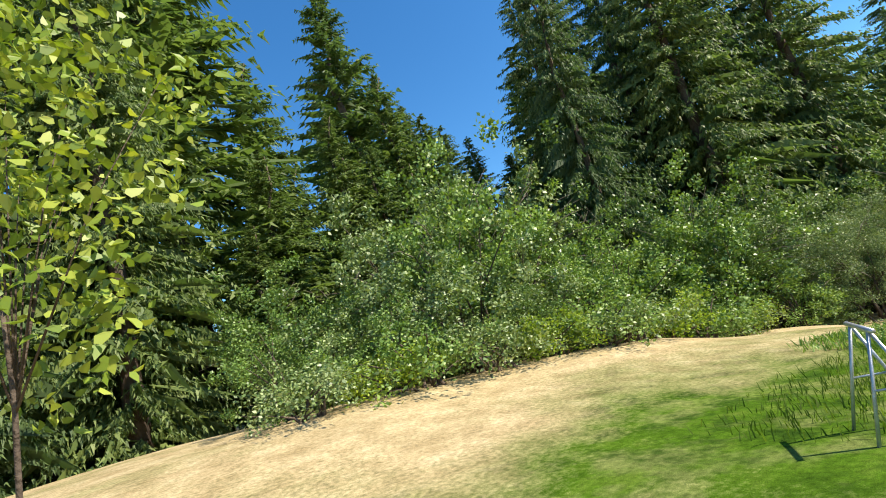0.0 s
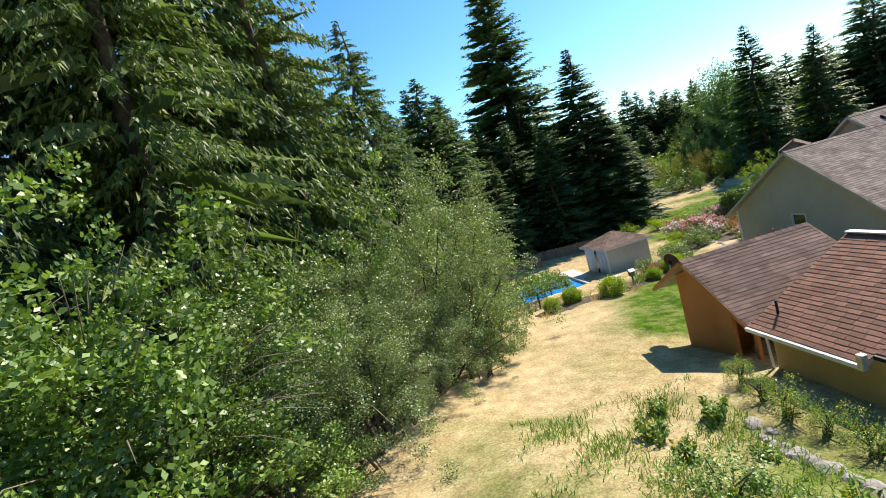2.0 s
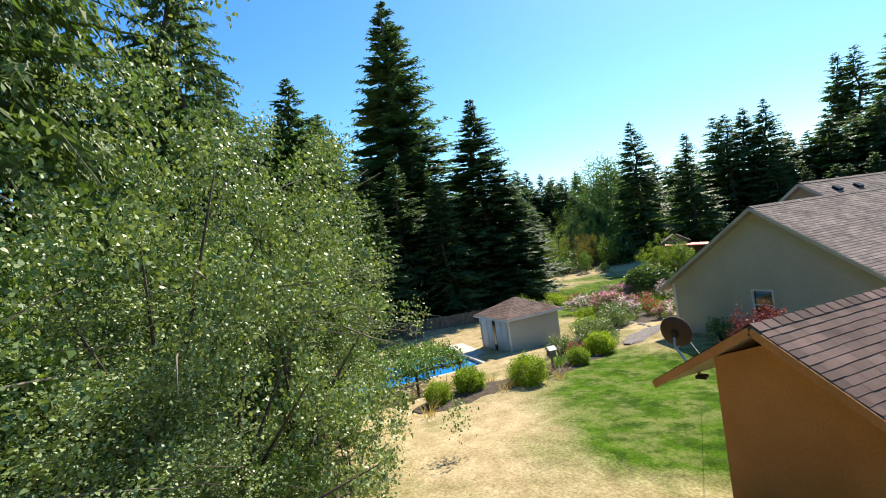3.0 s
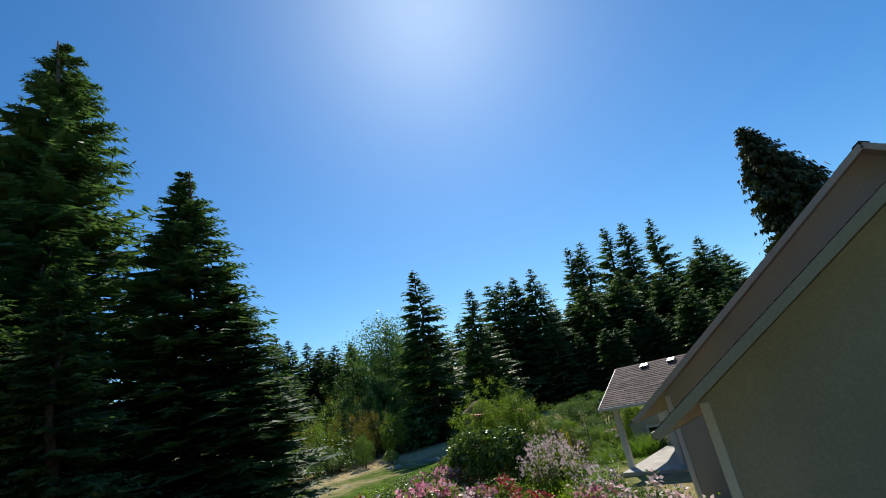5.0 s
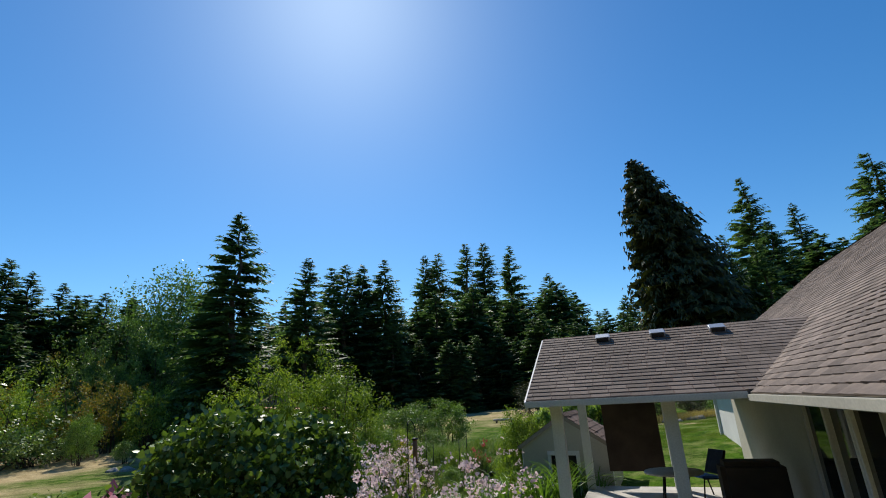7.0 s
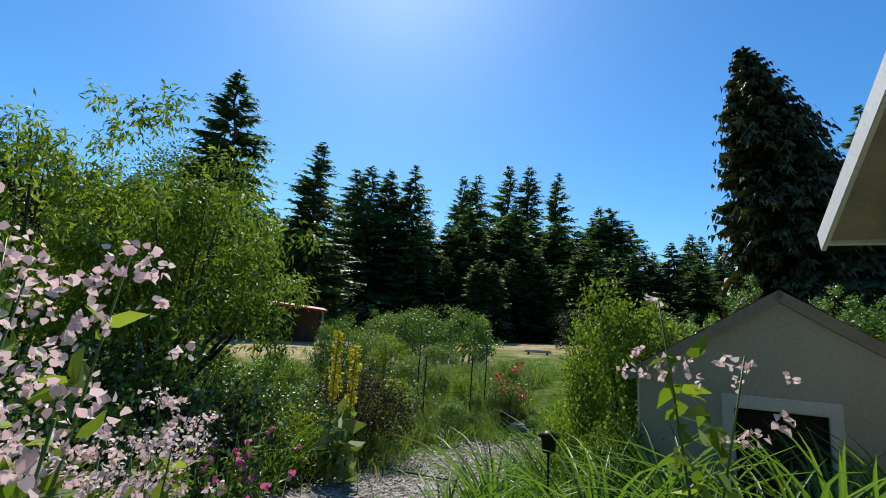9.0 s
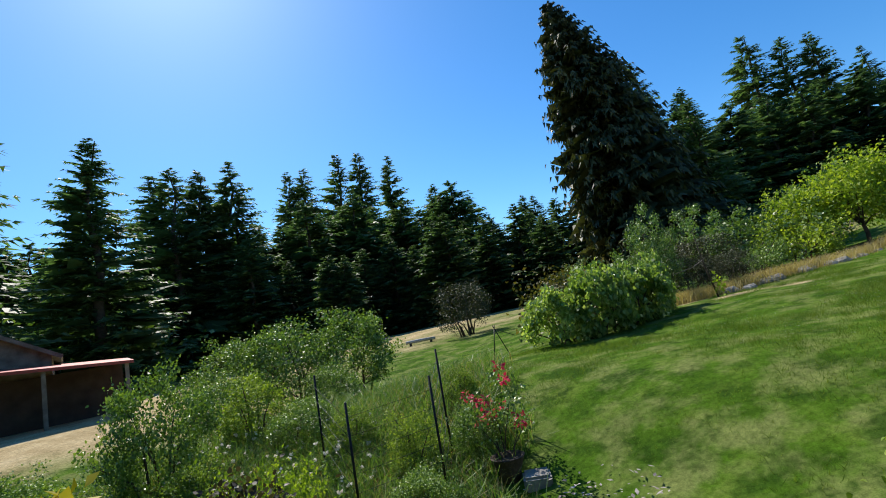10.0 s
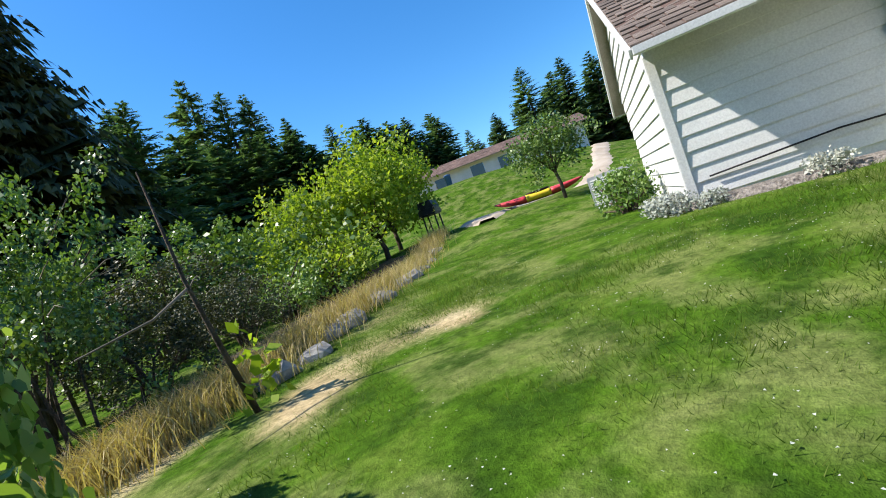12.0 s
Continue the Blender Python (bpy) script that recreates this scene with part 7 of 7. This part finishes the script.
at_ground(tagged(sap, "bare dead sapling with green shoots at its foot", "sapling"), -4.95, 31.85)
limet = tree("lime_green_tree", "small spreading tree with lime-green leaves", 372, 3.6, 1.7, 3.0, 110, 0.34, 48, 0.15, "lime", 0.2, 0.08)
many(limet, [(4.2, 37.9, 1.05), (5.8, 38.6, 1.0), (3.0, 39.4, 0.9)], "lime-green trees at the lawn's end")
at_ground(tree("round_tree", "small round-headed tree beside the drive", 374, 2.2, 1.1, 1.5, 90, 0.22, 44, 0.1, "vine", 0.35, 0.05), 5.4, 32.2)
ac = thing("air_conditioner")
part("case", box("case", 3.2, 4.1, 30.1, 30.9, 0.32, 1.15, M["pale_metal"], 0.02), ac)
for k in range(14):
    part("slat", box("slat", 3.17, 3.2, 30.16, 30.84, 0.4 + 0.05 * k, 0.425 + 0.05 * k, M["white"], 0), ac)
tagged(ac, "grey outdoor air conditioner with a slatted case", "air conditioner")
KP, KQ = Vector((7.3, 35.3, 1.3)), Vector((8.5, 32.5, 1.25))
kay = thing("kayak")
for nm, u0, u1, mt in (("bow", 0.0, 0.36, "red_plastic"), ("middle", 0.36, 0.64, "yellow_plastic"), ("stern", 0.64, 1.0, "red_plastic")):
    verts, faces = [], []
    cols = 10
    way = (KQ - KP).normalized()
    o = Vector((-way.y, way.x, 0))
    us = np.linspace(u0, u1, 9)
    for u in us:
        w = 0.36 * max(0.04, 1 - abs(2 * u - 1) ** 2.4)
        c = KP.lerp(KQ, u) + Vector((0, 0, 0.12 * abs(2 * u - 1) ** 3))
        for k in range(cols):
            t = 2 * math.pi * k / cols
            verts.append(c + o * math.cos(t) * w + Vector((0, 0, math.sin(t) * (0.16 if math.sin(t) < 0 else 0.12) * (w / 0.36) ** 0.6)))
    for i in range(len(us) - 1):
        faces += [(i * cols + k, i * cols + (k + 1) % cols, (i + 1) * cols + (k + 1) % cols, (i + 1) * cols + k) for k in range(cols)]
    faces += [tuple(range(cols))[::-1], tuple(range(8 * cols, 9 * cols))]
    part(nm, mesh_of(nm, verts, faces, M[mt], True), kay, nm.replace("middle", "bright yellow middle").replace("bow", "red bow").replace("stern", "red stern"))
# Closed near-black disc; its colour stands for shade down in the cockpit.
part("cockpit", lathe("cockpit", [(0.02, 0.02), (0.2, 0.02), (0.23, 0.05), (0.24, 0.03), (0.22, -0.03)], M["dark"], 18, Matrix.Translation(KP.lerp(KQ, 0.5) + Vector((0, 0, 0.12))) @ Matrix.Rotation(math.atan2(-1.2, -2.8), 4, "Z") @ Matrix.Diagonal((1, 1.7, 1, 1))), kay)
tagged(kay, "red and yellow plastic kayak lying on the drive's edge", "kayak")
gr = thing("barbecue_grill")
for sx in (-0.35, 0.35):
    for sy in (-0.2, 0.2):
        part("leg", tube("leg", [(sx, sy, -0.1), (sx * 0.9, sy, 0.75)], 0.025, M["dark_metal"], 6), gr)
part("body", box("body", -0.45, 0.45, -0.28, 0.28, 0.72, 0.95, M["dark_metal"], 0.04), gr)
part("lid", prism("lid", [(-0.42, -0.27, 0.95), (-0.42, 0.27, 0.95), (-0.42, 0.2, 1.18), (-0.42, -0.2, 1.18)], (0.84, 0, 0), M["dark_metal"]), gr)
part("side_shelf", box("side_shelf", 0.45, 0.75, -0.2, 0.2, 0.88, 0.91, M["timber"], 0.006), gr)
at_ground(tagged(gr, "black barbecue grill on legs", "grill"), 5.4, 36.6, 0, 20)
bn = lathe("bin", [(0.02, 0), (0.26, 0), (0.31, 0.95), (0.34, 0.96), (0.34, 1.02), (0.02, 1.08)], M["blue_plastic"], 12)
at_ground(tagged(new("bin", bn), "blue bin before the neighbour's house", "bin"), 30.6, 50.8)
silver = bush("dusty_miller", "low silver-leaved plant at the wing's foot", 376, 0.28, 0.28, 0.2, 30, 0.1, 26, 0.07, "silver", z0=0.16, many=3)
many(silver, [(-0.62, 28.9, 0.75), (-0.3, 29.1, 0.75), (-0.66, 28.45, 0.55), (-0.66, 27.3, 0.65), (0.2, 29.15, 0.6), (-0.62, 26.6, 0.45)], "silver plants along the wing")
at_ground(bush("wing_shrub", "green shrub beside the air conditioner", 378, 0.5, 0.5, 0.4, 40, 0.16, 30, 0.09, "alder", z0=0.35), 1.6, 29.9)
at_ground(bush("corner_climber", "pale climbing plant in the house corner", 379, 0.5, 0.5, 0.7, 44, 0.18, 28, 0.09, "hazel", z0=0.7, flowers=("blush", 0.4, 0.05)), -1.35, 25.55)
part("corner_board", box("corner_board", -0.5, -0.32, 25.86, 26.04, 0.0, 2.42, M["white"], 0.008), wing)
for y, x, sc in ((27.6, -0.33, 0.3), (26.3, -0.05, 0.34)):
    z = WZ + KH * (x + 0.9)
    d1 = dish("satellite_dish", "", pose(x - 0.15, y, z + 0.42, 0, 0, 200), sc, None, 0.5)
    d1.matrix_world = turned @ d1.matrix_world
    tagged(d1, "white satellite dish on the wing's shingle roof", "satellite dish", "dishes on the wing roof")
    part("mast", tube("mast", [(0, -0.06, 0), (0, -0.1, -0.2), (-0.05, -0.12, -0.44)], 0.02, M["pale_metal"], 7), d1)
    part("foot_plate", box("foot_plate", -0.12, 0.06, -0.2, -0.04, -0.45, -0.43, M["dark_metal"], 0.004), d1)
part("roof_vent", box("roof_vent", 0.55, 0.85, 27.3, 27.6, 3.42, 3.62, M["dark_metal"], 0.02), wing, "dark roof vent")
mt = part("meter_box", box("meter_box", -0.4, -0.32, 26.38, 26.5, 1.42, 1.6, M["dark_metal"], 0.02), wing, "dark electric meter")
part("cable", tube("cable", [(-0.4, 26.42, 1.6), (-0.38, 26.45, 1.9), (-0.6, 26.5, 2.32)], 0.012, M["dark_metal"], 6), wing)
part("cable", tube("cable", [(-0.36, 26.4, 0.62), (-0.37, 27.2, 0.66), (-0.36, 28.6, 0.6)], 0.012, M["dark_metal"], 6), wing)

# porch furniture
ch = thing("patio_chair")
for s in (-0.25, 0.25):
    part("frame_side", tube("frame_side", [(s, 0.3, 0.0), (s, 0.22, 0.42), (s, -0.2, 0.4), (s, -0.42, 0.95)], 0.016, M["dark_metal"], 6), ch)
    part("leg", tube("leg", [(s, -0.3, 0.0), (s, -0.2, 0.4)], 0.016, M["dark_metal"], 6), ch)
part("seat", prism("seat", [(-0.25, -0.2, 0.41), (0.25, -0.2, 0.41), (0.25, 0.24, 0.43), (-0.25, 0.24, 0.43)], (0, 0, 0.05), M["blue_plastic"]), ch, "blue seat cushion")
part("backrest", prism("backrest", [(-0.25, -0.2, 0.48), (0.25, -0.2, 0.48), (0.25, -0.42, 0.96), (-0.25, -0.42, 0.96)], (0, 0.03, 0), M["dark_metal"]), ch)
ch.location, ch.rotation_euler = (-4.5, 15.4, -0.42), (0, 0, radians(120))
tagged(ch, "black metal patio chair with a blue cushion", "chair")
tb = thing("patio_table")
part("tabletop", lathe("tabletop", [(0.02, 0.7), (0.55, 0.7), (0.56, 0.72), (0.55, 0.74), (0.02, 0.74)], M["concrete"], 28), tb)
for k in range(4):
    a = math.pi / 4 + k * math.pi / 2
    part("leg", tube("leg", [(0.4 * math.cos(a), 0.4 * math.sin(a), 0), (0.25 * math.cos(a), 0.25 * math.sin(a), 0.7)], 0.02, M["dark_metal"], 6), tb)
tb.location = (-5.2, 14.0, -0.42)
tagged(tb, "round pale patio table on black legs", "table")
cab = thing("barbecue_cover")
part("cover", (lambda bm: (box_into(bm, (1.0, 0.6, 1.05), Matrix.Translation((0, 0, 0.525))), finish(bm, "cover", M["blind"], 0.08))[1])(bmesh.new()), cab)
cab.location = (-4.0, 13.0, -0.42)
tagged(cab, "dark brown covered grill on the patio", "grill")

# dense planting under the peach trees
shade_bush = bush("rhododendron", "dense dark-leaved rhododendron under the peach trees", 352, 0.8, 0.8, 0.75, 100, 0.2, 36, 0.075, "vine", z0=0.85, low=0.3, hollow=0.6, fine=True)
many(shade_bush, [(-13.9, 18.2, 0.62), (-14.9, 18.6, 0.7), (-13.8, 16.6, 0.75), (-14.6, 15.4, 0.95)], "shrubs under the peach trees")
coreopsis = bush("yellow_coreopsis", "loose feathery plant with a few yellow flowers", 353, 0.5, 0.5, 0.42, 70, 0.14, 34, 0.045, "lime", z0=0.42, low=0.3, flowers=("yellow", 0.12, 0.05), slim=0.14)
many(coreopsis, [(-13.7, 17.4, 1.1), (-13.4, 17.8, 0.95)], "yellow flowers under the peach trees")
wall_flower = bush("yellow_coreopsis", "ragged weeds with small yellow flowers by the wall", 354, 0.55, 0.45, 0.4, 60, 0.14, 34, 0.05, "alder", z0=0.4, low=0.3, flowers=("yellow", 0.3, 0.045), slim=0.2)
many(wall_flower, [(15.9, -12.8, 0.9), (16.8, -13.0, 0.8), (17.7, -13.1, 1.0), (18.6, -13.0, 0.8), (19.6, -13.1, 0.9)], "weeds along the garage wall")
